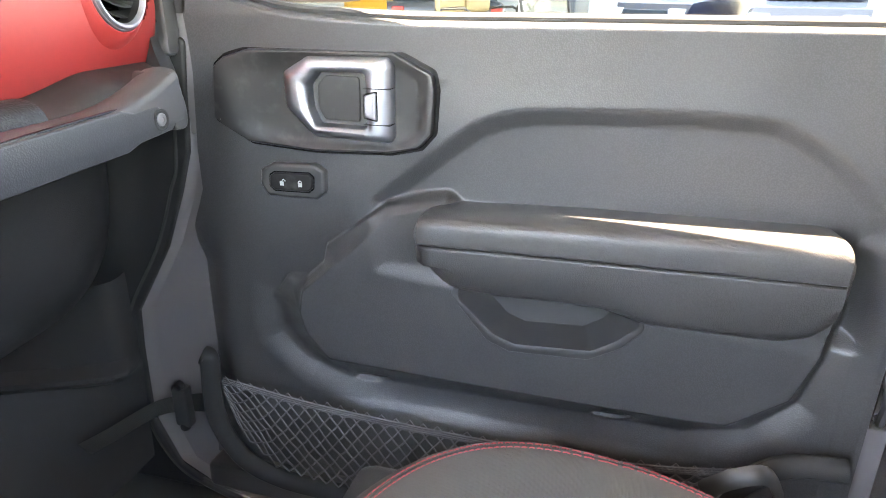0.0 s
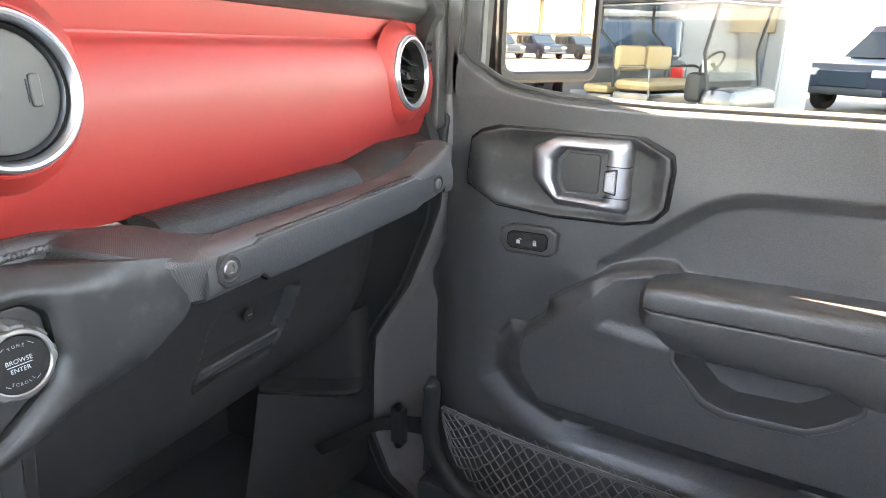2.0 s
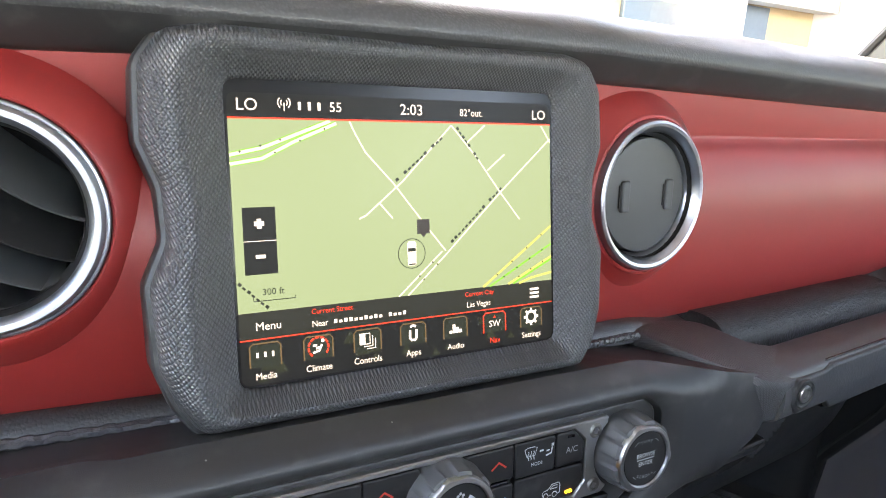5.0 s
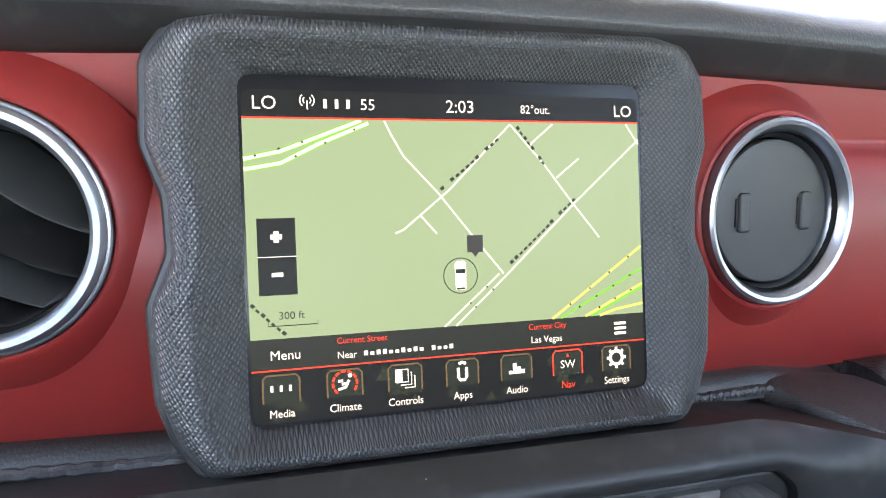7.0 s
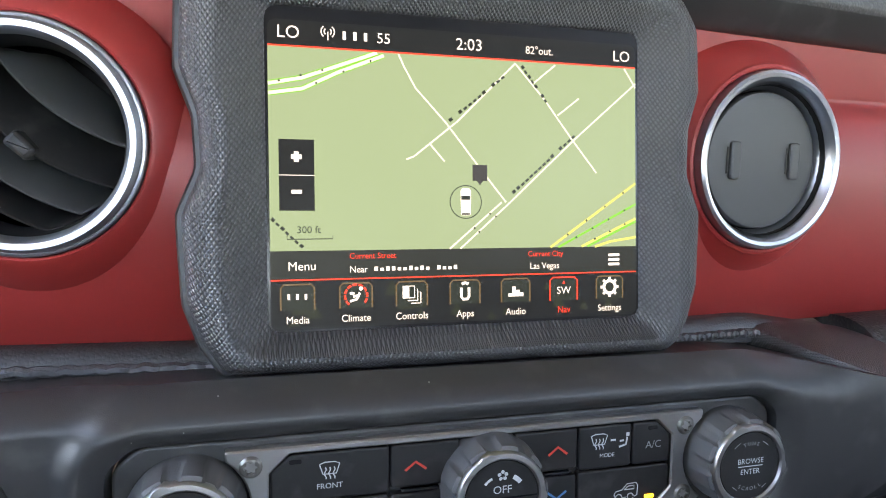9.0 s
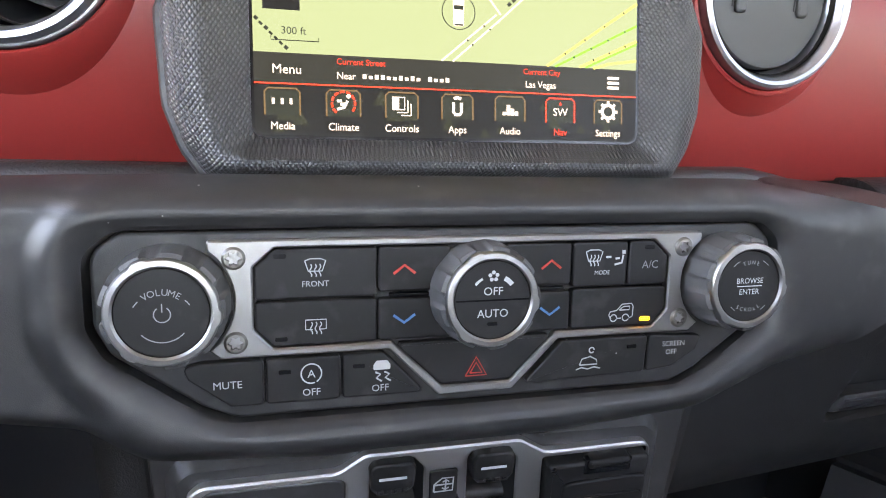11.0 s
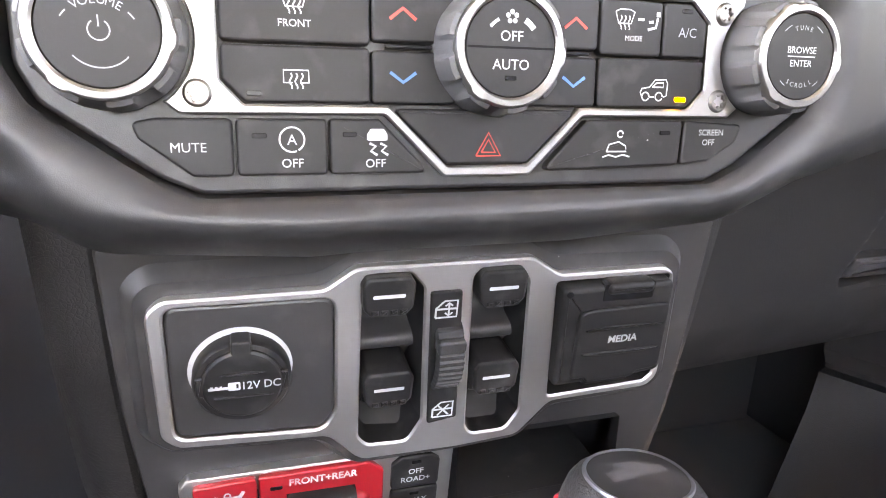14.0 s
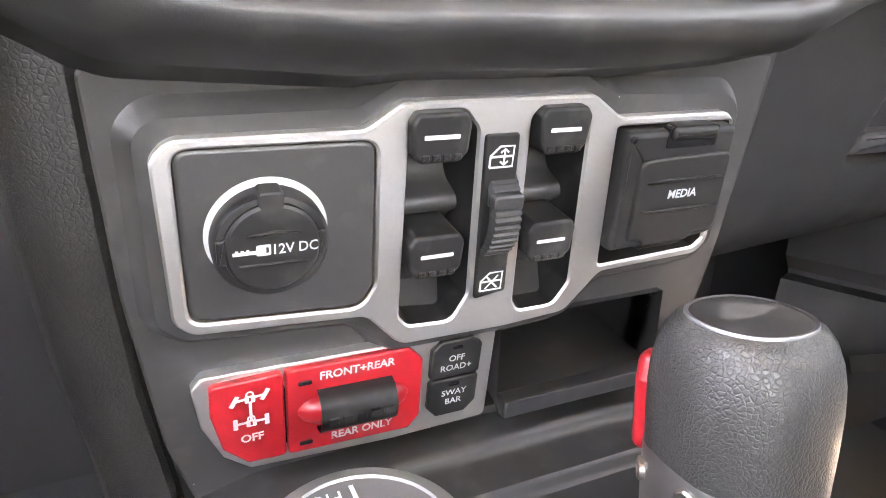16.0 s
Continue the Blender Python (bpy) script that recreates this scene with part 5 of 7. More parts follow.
# transfer case lever
TC = Matrix.Translation((-0.083, -0.113, 0.0))
transfer = thing("transfer_lever", "short transfer case lever with a round silver-ringed top", "lever", TC)
part("grip", lathe([(14, 850), (19, 900), (24, 925), (28, 938), (29, 944), (28, 951), (25.5, 955)], 48, cap=False), KNOB, transfer)
part("ring", lathe([(26, 953.5), (26, 956), (25, 957), (21.6, 957.4), (21, 956)], 48, cap=False), SATIN, transfer, "silver ring")
tcap = part("top_cap", lathe([(21.4, 954), (21.2, 956.6), (0.01, 958.6)], 40), KNOB, transfer)
lettering("2H", -5, 14, 4.4, tcap, WHITE, 958.3)
bars(tcap, WHITE, 958.3, (1, 2.2, 10, 17))

# ---- what the screen shows ----
GAIN = 0.0262


def lit(name, r, g, b):
    return glowing(name, (r, g, b), GAIN)


L_MAP, L_DARK, L_WHITE = lit("screen_map_green", 0.40, 0.575, 0.35), lit("screen_dark", 0.012, 0.013, 0.012), lit("screen_white", 1.5, 1.5, 1.45)
L_RED, L_GREEN, L_YELLOW = lit("screen_red", 1.6, 0.10, 0.05), lit("screen_road_green", 0.25, 0.85, 0.08), lit("screen_road_yellow", 0.95, 1.0, 0.25)
L_INK, L_BROWN, L_BAR, L_FACET = lit("screen_ink", 0.03, 0.04, 0.03), lit("screen_brass", 0.22, 0.16, 0.08), lit("screen_bar", 0.03, 0.035, 0.028), lit("screen_facet", 0.035, 0.045, 0.028)
L_ROAD = lit("screen_road_white", 1.15, 1.2, 1.05)


def ui(name, bm, mat, label=""):
    return part(name, bm, mat, screen, label, smooth=0)


def ui_lines(mat, z, w, *paths):
    name = "road_line" if mat in (L_ROAD, L_GREEN, L_YELLOW) else "symbol_line"
    for p in paths:
        bm = bmesh.new()
        ribbon(p, w, z, bm)
        ui(name, bm, mat)


ui("map_field", flat(rect(-86, 86, -31, 55), 0.10), L_MAP, "pale green map")
ui("status_bar", flat(fillet([(-86, 55, 0), (86, 55, 0), (86, 66, 4), (-86, 66, 4)], 0), 0.10), L_DARK)
ui("info_bar", flat(rect(-86, 86, -43.2, -31), 0.12), L_BAR)
ui("icon_bar", flat(fillet([(-86, -64, 4), (86, -64, 4), (86, -43, 0), (-86, -43, 0)], 0), 0.10), L_DARK)
bm = bmesh.new()
random.seed(5)
for i in range(26):
    x, y = random.uniform(-78, 78), random.uniform(-62, -47)
    s = random.uniform(2, 4.5)
    flat([(x - s, max(-63.5, y - s * 0.7)), (x + s, max(-63.5, y - s * 0.7)), (x, min(-44, y + s))], 0.13 + 0.004 * i, bm)
ui("facet_pattern", bm, L_FACET)
ui("divider_line", flat(rect(-86, 86, 54.7, 55.4), 0.2), L_RED)
ui("divider_line", flat(rect(-86, 86, -43.6, -43.0), 0.2), L_RED)
HW = [(-86, 39), (-72, 42), (-59, 47), (-40, 54.4)]
HW2 = [(-86, 35), (-72, 37.4), (-57, 45), (-37, 53.4)]
ui_lines(L_GREEN, 0.16, 2.4, HW, HW2)
ui_lines(L_ROAD, 0.18, 1.5, HW, HW2)
ui_lines(L_ROAD, 0.18, 0.8, [(-30.5, 54.4), (-28, 49), (-23, 40), (-9, 25), (6, 6), (19, -10)], [(-27.5, 8.6), (-24, 10), (-14, 18), (-4, 26), (24, 53.6)], [(-17, 16), (-10, 8)], [(24, 53.6), (39, 37), (52, 20), (65, 4)], [(45, 30.6), (56, 39)], [(86, 47.4), (54, 20), (20, -11), (-3, -31)], [(33, 45), (44, 54)], [(80, 54.4), (86, 45.4)], [(17, -10), (-8, -31)])
ui_lines(L_YELLOW, 0.17, 1.2, [(41, -31), (86, -0.6)], [(57, -30.8), (86, -17.6)], [(64, -31), (72, -28.6), (86, -26.6)])
ui_lines(L_GREEN, 0.175, 1.0, [(45, -31), (86, -10.6)], [(60, -30.8), (86, -19)])
for p, q, n in ((HW[0], HW[2], 3), (HW2[1], HW2[3], 3), ((45, -28.4), (84, -2), 4), ((50, -28.6), (84, -11.6), 4), ((60, -29), (84, -18.6), 3), ((15, -12), (0, -25), 2), ((18, -13), (2, -27), 2)):
    for i in range(n):
        t = (i + 0.5) / n
        x, y = p[0] + (q[0] - p[0]) * t, p[1] + (q[1] - p[1]) * t
        ui("direction_mark", flat([(x - 0.6, y), (x, y - 0.6), (x + 0.6, y), (x, y + 0.6)], 0.2), L_INK)


def word_bar(x0, y0, x1, y1, h, mat, groups):
    """Small writing that stays unreadable: short strokes along a line."""
    d = Vector((x1 - x0, y1 - y0))
    ln = d.length
    d.normalize()
    nrm = Vector((-d.y, d.x))
    pos = 0.0
    total = sum(groups) + len(groups) - 1
    step = ln / total
    rnd = random.Random(round(ln * 10))
    for g in groups:
        for k in range(g):
            a = pos + k * step
            hh = h * (1.0 if k == 0 else rnd.choice((0.7, 0.7, 0.72, 1.0)))
            p = Vector((x0, y0)) + d * (a + 0.12 * step) - nrm * h / 2
            q = p + d * step * 0.62
            ui("name_bar", flat([tuple(p), tuple(q), tuple(q + nrm * hh), tuple(p + nrm * hh)], 0.22), mat)
        pos += (g + 1) * step


word_bar(-8, 26, 19, 48, 1.5, L_INK, (1, 6, 3))
word_bar(22, -6, 54, 22, 1.5, L_INK, (10, 4))
word_bar(27, 53, 40, 36, 1.4, L_INK, (5, 2))
word_bar(-85.5, -17, -72, -30, 1.4, L_INK, (7,))
# vehicle mark
ui("vehicle_mark", flat(fillet([(-2.6, -16), (2, -16), (2.2, -5), (1.4, -3.8), (-2, -3.8), (-2.8, -5)], 0.8), 0.24), L_WHITE)
bm = bmesh.new()
flat([(-2.4, -9), (1.8, -9), (1.9, -7.2), (-2.5, -7.2)], 0.26, bm)
flat([(-2.2, -15.8), (1.6, -15.8), (1.6, -15), (-2.2, -15)], 0.26, bm)
ui("vehicle_windows", bm, L_INK)
bm = bmesh.new()
ring = circle(-0.3, -10, 7.4, 32)
ribbon(ring + ring[:1], 0.4, 0.2, bm)
ui("vehicle_ring", bm, L_INK)
bm = bmesh.new()
flat(rect(3, 10, -0.4, 6.8), 0.24, bm)
flat([(5, -0.4), (8, -0.4), (6.5, -2.4)], 0.24, bm)
ui("dealer_tag", bm, lit("screen_tag", 0.06, 0.06, 0.06))
word_bar(3.8, 3.2, 9.2, 3.2, 1.4, L_WHITE, (4,))
# zoom keys
ui("zoom_keys", flat(rect(-82, -67.4, -14, 16), 0.2), L_DARK)
bm = bmesh.new()
flat(rect(-77, -72.6, 7.7, 9.7), 0.26, bm)
flat(rect(-75.8, -73.8, 6.5, 10.9), 0.262, bm)
flat(rect(-77, -72.6, -6.8, -5.2), 0.26, bm)
flat(rect(-82, -67.4, 0.8, 1.1), 0.24, bm)
ui("zoom_signs", bm, L_WHITE)
lettering("300 ft", -70, -22, 3.0, screen, L_INK, 0.22)
ui_lines(L_INK, 0.22, 0.4, [(-79, -24.4), (-79, -26), (-60, -26), (-60, -24.6)])
# status bar writing
lettering("LO", -77.5, 61, 5.2, screen, L_WHITE, 0.25)
lettering("LO", 78.5, 60.2, 5.0, screen, L_WHITE, 0.25)
lettering("2:03", 2, 60.8, 5.2, screen, L_WHITE, 0.25)
lettering("82\u00b0out.", 36, 60.2, 3.6, screen, L_WHITE, 0.25, stretch=0.9)
word_bar(-55, 60.8, -43.6, 60.8, 3.6, L_WHITE, (1, 1, 1))
lettering("55", -37, 60.8, 4.4, screen, L_WHITE, 0.25)
ui_lines(L_WHITE, 0.22, 0.5, [(-61, 58.4), (-61, 62)], circle(-61, 62, 1.5, 8, -50, 50), circle(-61, 62, 2.8, 8, -50, 50), circle(-61, 62, 1.5, 8, 130, 230), circle(-61, 62, 2.8, 8, 130, 230))
lettering("Menu", -73, -37.4, 3.7, screen, L_WHITE, 0.25)
lettering("Current Street", -53, -33.4, 2.5, screen, L_RED, 0.25, align="LEFT", stretch=0.95)
lettering("Near", -53, -39.2, 2.9, screen, L_WHITE, 0.25, align="LEFT", stretch=0.92)
word_bar(-42.5, -39.2, -4, -39.2, 1.9, L_WHITE, (10, 4))
lettering("Current City", 29.5, -33.8, 2.5, screen, L_RED, 0.25, align="LEFT", stretch=0.95)
lettering("Las Vegas", 30.5, -39.4, 2.9, screen, L_WHITE, 0.25, align="LEFT", stretch=0.92)
bm = bmesh.new()
for k in range(3):
    flat(rect(71, 77, -40.1 + 2.2 * k, -38.8 + 2.2 * k, 0.5), 0.25, bm)
ui("menu_sign", bm, L_WHITE)
# icon row
XS = (-75, -50.3, -25.6, -1, 23.4, 47.6, 71.6)
for x, word in zip(XS, ("Media", "Climate", "Controls", "Apps", "Audio", "Nav", "Settings")):
    sel = word == "Nav"
    tile = [(x - 7, -56), (x - 7, -46.6), (x - 5.6, -45.2), (x + 5.6, -45.2), (x + 7, -46.6), (x + 7, -56)]
    ui_lines(L_RED if sel else L_BROWN, 0.24, 0.7, tile)
    ui("icon_tile", flat([(x - 6.6, -56), (x + 6.6, -56), (x + 6.6, -46), (x - 6.6, -46)], 0.21), L_INK)
    lettering(word, x, -60.2, 3.1, screen, L_RED if sel else L_WHITE, 0.28, stretch=0.92)
word_bar(-79.4, -50.4, -70.6, -50.4, 2.4, L_WHITE, (1, 1, 1))
ui_lines(L_RED, 0.27, 1.0, *[circle(-50.3, -50.6, 4.8, 4, a, a + 24) for a in range(-40, 230, 31)])
ui_lines(L_WHITE, 0.28, 1.1, [(-53, -53), (-50, -52.2), (-48.6, -49.4)], [(-53, -49.6), (-51, -49.6)], [(-51.6, -51), (-49, -50.6)])
ui("icon", flat(circle(-48.2, -47.6, 0.9, 10), 0.28), L_WHITE)
bm = bmesh.new()
flat(rect(-29.6, -26.8, -52.4, -47.2), 0.27, bm)
ui("icon", bm, L_WHITE)
ui_lines(L_WHITE, 0.28, 0.5, [(-29.6, -52.4), (-29.6, -47.2), (-24.4, -47.2), (-24.4, -52.4), (-29.6, -52.4)], [(-23.4, -48.6), (-23, -48.6), (-23, -53.6), (-27.6, -53.6)], [(-22, -50), (-21.6, -50), (-21.6, -54.8), (-26, -54.8)])
ui_lines(L_WHITE, 0.28, 1.3, [(-2.8, -48.6), (-2.8, -52.6), (-2, -53.8), (0, -53.8), (0.8, -52.6), (0.8, -48.6)], [(-2.6, -47), (-1, -46.4), (0.6, -47)])
bm = bmesh.new()
for k, h in enumerate((1.5, 4.6, 3.0, 1.8)):
    flat(rect(19.8 + 1.9 * k, 21.5 + 1.9 * k, -53.4, -53.4 + h), 0.28, bm)
ui("icon", bm, L_WHITE)
lettering("SW", 47.6, -51.2, 3.4, screen, L_WHITE, 0.28)
ui("icon", flat([(46.8, -48.2), (48.4, -48.2), (47.6, -46.6)], 0.28), L_RED)
bm = bmesh.new()
ribbon(circle(71.6, -50.4, 3.0, 24, 0, 359), 1.5, 0.28, bm)
for k in range(8):
    a = radians(45 * k)
    ribbon([(71.6 + 3.4 * math.cos(a), -50.4 + 3.4 * math.sin(a)), (71.6 + 4.8 * math.cos(a), -50.4 + 4.8 * math.sin(a))], 1.3, 0.29, bm)
ui("icon", bm, L_WHITE)

# ---- passenger door ----
DOORX = 738.0
DOOR = Matrix(((0, 0, -1, DOORX * 0.001), (-1, 0, 0, 0), (0, 1, 0, 0), (0, 0, 0, 1)))
pdoor = thing("passenger_door", "closed passenger door with grained black trim panel", "car door", DOOR)


NU, NV = 400, 310
EDGE_Z = (600, 749, 811, 938, 971, 1000, 1024, 1073, 1161, 1290)
EDGE_U = (-84, -78, -74, -70, -62, -46, -37, -37, -30, -28)
SILL_U = (-40, -9, 38, 74, 111, 170, 237, 400, 760)
SILL_V = (1300, 1268, 1242, 1234, 1229, 1226, 1224, 1225, 1226)
gu = np.zeros((NV + 1, NU + 1))
gv = np.zeros((NV + 1, NU + 1))
for j in range(NV + 1):
    for i in range(NU + 1):
        v = 610 + (1226 - 610) * j / NV
        u0 = np.interp(v, EDGE_Z, EDGE_U)
        u = u0 + (716 - u0) * i / NU
        top = np.interp(u, SILL_U, SILL_V)
        gv[j, i] = 610 + (top - 610) * j / NV
        gu[j, i] = np.interp(gv[j, i], EDGE_Z, EDGE_U) * (1 - i / NU) + 716 * i / NU
SCALLOP = [(195, 1026), (255, 1075), (304, 1113), (330, 1123), (357, 1128), (507, 1134), (586, 1131), (634, 1106), (667, 1076), (679, 1056), (687, 987), (690, 930), (640, 930), (200, 960)]
RAISED = fillet([(284, 1030), (271, 1043), (247, 1040), (201, 1028), (122, 969), (115, 945), (90, 922), (66, 922), (43, 891), (41, 846), (80, 806), (140, 784), (404, 786), (546, 786), (612, 806), (655, 850), (670, 909), (677, 960), (650, 1030)], 9)
FIELD = fillet([(286, 1024), (271, 1033), (250, 1031), (210, 1018), (176, 984), (94, 910), (89, 882), (95, 856), (124, 822), (324, 819), (500, 818), (585, 820), (640, 862), (656, 912), (664, 960), (642, 1024)], 6)
RECESS = [(40, 900), (37, 875), (42, 834), (95, 790), (203, 752), (420, 756), (574, 772), (660, 846), (676, 940), (684, 1040), (640, 1000), (300, 960), (140, 990), (100, 960), (60, 930)]
h = np.zeros_like(gu)
h += 6 * np.clip((gv - 1150) / 76, 0, 1) ** 2
d_sc = sd_poly(gu, gv, SCALLOP)
d_out, d_in = sd_poly(gu, gv, RAISED), sd_poly(gu, gv, FIELD)
h -= 18 * step_in(d_sc - 4, 24) * (1.05 - 0.25 * np.exp(-np.maximum(-d_sc, 0) / 50)) * (1 - 0.65 * step_in(d_out, 10))
ramp = np.clip(-d_out / np.maximum(1e-6, -d_out + np.maximum(d_in, 0)), 0, 1) ** 1.3
tilt = np.clip((gv - 860) / 150, 0, 1)
field = 13 + 6 * tilt * tilt * (3 - 2 * tilt)
h -= 15 * step_in(sd_poly(gu, gv, RECESS), 56) * (1 - ramp)
proud = np.clip((gv - 880) / 60, 0, 1) * np.clip((345 - gu) / 20, 0, 1)
h += 11 * proud * step_in(d_out, 4) + (field - 11 * proud) * ramp
h += 10 * np.clip((760 - gv) / 60, 0, 1)
h += 10 * np.clip((gu - 690) / 20, 0, 1)
h -= 30 * np.clip((-10 - gu) / 60, 0, 1) ** 2 * np.clip((1000 - gv) / 80, 0, 1)
CUPRIM = fillet([(280, 932), (323, 882), (349, 872), (436, 876), (470, 896), (491, 920), (488, 985), (288, 985)], 8)
CUPHOLE = fillet([(289, 932), (329, 892), (355, 883), (438, 888), (462, 903), (484, 924), (480, 985), (296, 985)], 8)
cup_z = float(h[np.unravel_index(np.argmin((gu - 390) ** 2 + (gv - 860) ** 2), gu.shape)])
h -= 60 * step_in(sd_poly(gu, gv, CUPRIM) + 5, 5)
for u0, v0 in ((172, 790), (468, 795)):
    h -= 5 * step_in(sd_poly(gu, gv, fillet([(u0 - 26, v0 - 3), (u0 - 10, v0 + 4), (u0 + 14, v0 + 5), (u0 + 26, v0 + 3), (u0 + 8, v0 - 5), (u0 - 10, v0 - 6)], 3)), 4)
top_roll = np.clip((gv - (np.interp(gu, SILL_U, SILL_V) - 7)) / 7, 0, 1)
h -= 14 * top_roll ** 2
bm = bmesh.new()
rings(bm, [[(gu[j, i], gv[j, i], h[j, i]) for i in range(NU + 1)] for j in range(NV + 1)], close=False)
part("trim_panel", bm, GRAIN, pdoor, "grained black trim panel", smooth=60)

# pull cup under the armrest
aa = [2 * math.pi * i / 120 for i in range(120)]
ca, cb = polar(CUPRIM, aa, 385, 935), polar(CUPHOLE, aa, 385, 935)
cf = blend(cb, [(385, 945)] * 120, 0.22)
bm = bmesh.new()
rings(bm, [at_z(ca, cup_z - 3), at_z(offset(ca, -0.3), cup_z + 1.5), at_z(offset(ca, -1.6), cup_z + 3.2), at_z(blend(ca, cb, 0.7), cup_z + 3.6), at_z(cb, cup_z + 2.4), at_z(offset(cb, -0.8), cup_z - 1), at_z(blend(cb, cf, 0.7), cup_z - 22), at_z(cf, cup_z - 30), at_z(blend(cf, [(385, 945)] * 120, 0.5), cup_z - 33)], cap1=True)
part("pull_cup", bm, PLASTIC, pdoor, "moulded pull cup", smooth=50)

# sill seal and glass
bm = bmesh.new()
path = [(u, v + 2, -8) for u, v in zip(np.linspace(-20, 716, 60), np.interp(np.linspace(-20, 716, 60), SILL_U, SILL_V))]
tube(path, 4.5, 8, bm=bm)
part("sill_seal", bm, RUBBER, pdoor)
bm = bmesh.new()
rings(bm, [[(-22, 1200, -22), (720, 1200, -22)], [(0, 1420, -14), (720, 1420, -14)], [(40, 1770, 10), (720, 1770, 10)]], close=False)
pane = part("window_pane", bm, TINTED, pdoor, "side window tinted dark to dim the view outside")
pane.visible_shadow = False


def slanted(name, rows, d0, d1, mat):
    """An upright bar given by (height, from, to) at several heights."""
    bm = bmesh.new()
    rings(bm, [[(a, v, d0), (b2, v, d0), (b2, v, d1), (a, v, d1)] for v, a, b2 in rows], cap0=True, cap1=True)
    bmesh.ops.bevel(bm, geom=[e for e in bm.edges if abs(e.verts[0].co.y - e.verts[1].co.y) > 20], offset=4, segments=2, affect="EDGES")
    return part(name, bm, mat, pdoor)


slanted("window_frame_front", ((1255, -26, 4), (1406, -12, 11), (1790, 16, 34)), -34, -4, RUBBER)
slanted("window_frame_front", ((1225, -42, -22), (1406, -34, -12), (1790, -6, 16)), -30, 6, PLASTIC)
part("window_frame_top", box(-60, 760, 1762, 1800, -34, 6, 6), RUBBER, pdoor)
part("window_frame_rear", box(712, 740, 1215, 1800, -34, 4, 6), RUBBER, pdoor)
part("door_skin", box(-60, 720, 560, 1205, -78, -52, 8), BODY, pdoor, "grey painted outer skin")

# armrest
bm = bmesh.new()
rows = []
for i in range(49):
    u = 249 + 408 * i / 48
    e0, e1 = min(1, (u - 247) / 14), min(1, (659 - u) / 12)
    e = math.sqrt(max(0.02, 1 - (1 - e0) ** 2)) * math.sqrt(max(0.02, 1 - (1 - e1) ** 2))
    up = np.interp(u, (249, 270, 400, 640, 660), (1036, 1041, 1046, 1050, 1046))
    sp = np.interp(u, (249, 400, 660), (1010, 1013, 1016))
    prof = [(-20, up - 8), (20, up - 3), (44, up - 0.5), (60, up - 2), (66.5, up - 6), (69.5, up - 13), (70, sp + 4), (69.6, sp + 1.5), (67.5, sp)]
    rows.append([(u, sp + (v - sp) * e, (w - 4) * (0.35 + 0.65 * e) + 4) for w, v in smooth_profile(prof, 3)])
rings(bm, rows, close=False)
part("armrest_top", bm, SEATLEATHER, pdoor, "padded leather armrest top")
bm = bmesh.new()
rows = []
for i in range(49):
    u = 249 + 408 * i / 48
    e0, e1 = min(1, (u - 247) / 22), min(1, (659 - u) / 14)
    e = math.sqrt(max(0.02, 1 - (1 - e0) ** 2)) * math.sqrt(max(0.02, 1 - (1 - e1) ** 2))
    sp = np.interp(u, (249, 400, 660), (1010, 1013, 1016))
    lo = np.interp(u, (249, 264, 280, 295, 333, 445, 465, 490, 607, 632, 648, 660), (1004, 984, 968, 959, 957, 958, 953, 946, 947, 956, 970, 990))
    prof = [(66.5, sp - 0.4), (69.4, sp - 2.0), (70, sp - 6), (69, sp - 22), (66, lo + 20), (60, lo + 6), (48, lo + 0.5), (20, lo), (-14, lo + 6)]
    rows.append([(u, sp + (v - sp) * (0.4 + 0.6 * e), (w - 4) * (0.35 + 0.65 * e) + 4) for w, v in smooth_profile(prof, 3)])
rings(bm, rows, close=False)
part("armrest_side", bm, SEATLEATHER, pdoor, "padded leather armrest side")

# inside handle
ESC = fillet([(-3, 1113), (3, 1171), (16, 1181), (48, 1190.5), (215, 1192), (256, 1172), (259, 1155), (256, 1111), (242, 1095), (209, 1087.5), (120, 1084), (41, 1089)], 5)
part("plate_joint", slab(offset(ccw(ESC), 4.0), -6, 1.8, 0.6), GLOSS, pdoor)
aa = [2 * math.pi * i / 160 for i in range(160)]
rim = polar(ESC, aa, 130, 1140)
dish = polar(fillet([(60, 1112), (62, 1166), (100, 1180), (205, 1180), (236, 1164), (234, 1112), (204, 1098), (90, 1098)], 8), aa, 130, 1140)
bm = bmesh.new()
rings(bm, [at_z(rim, -6), at_z(rim, 7.6), at_z(offset(rim, -0.8), 9.2), at_z(offset(rim, -2.4), 10), at_z(blend(rim, dish, 0.3), 9.6), at_z(blend(rim, dish, 0.6), 7), at_z(dish, 4), at_z(blend(dish, [(130, 1140)] * 160, 0.5), 3)], cap1=True)
part("handle_plate", bm, SOFT, pdoor, "satin black handle plate")
bm = bmesh.new()
HO = fillet([(92, 1132), (90, 1168), (119, 1185), (210, 1187, 3), (214, 1180, 2), (214, 1106, 2), (210, 1099, 3), (126, 1101)], 7)
HI = fillet([(122, 1132), (121, 1156), (133, 1170), (186, 1171), (187, 1114), (130, 1115)], 5)
aa = [2 * math.pi * i / 200 for i in range(200)]
ho, hi = polar(HO, aa, 152, 1143), polar(HI, aa, 152, 1143)
rings(bm, [at_z(offset(ho, 1), 1), at_z(ho, 10), at_z(blend(ho, hi, 0.06), 14), at_z(blend(ho, hi, 0.18), 17.6), at_z(blend(ho, hi, 0.40), 20.2), at_z(blend(ho, hi, 0.66), 20.6), at_z(blend(ho, hi, 0.86), 19), at_z(blend(ho, hi, 0.95), 16.5), at_z(hi, 11), at_z(offset(hi, -0.6), 0)])
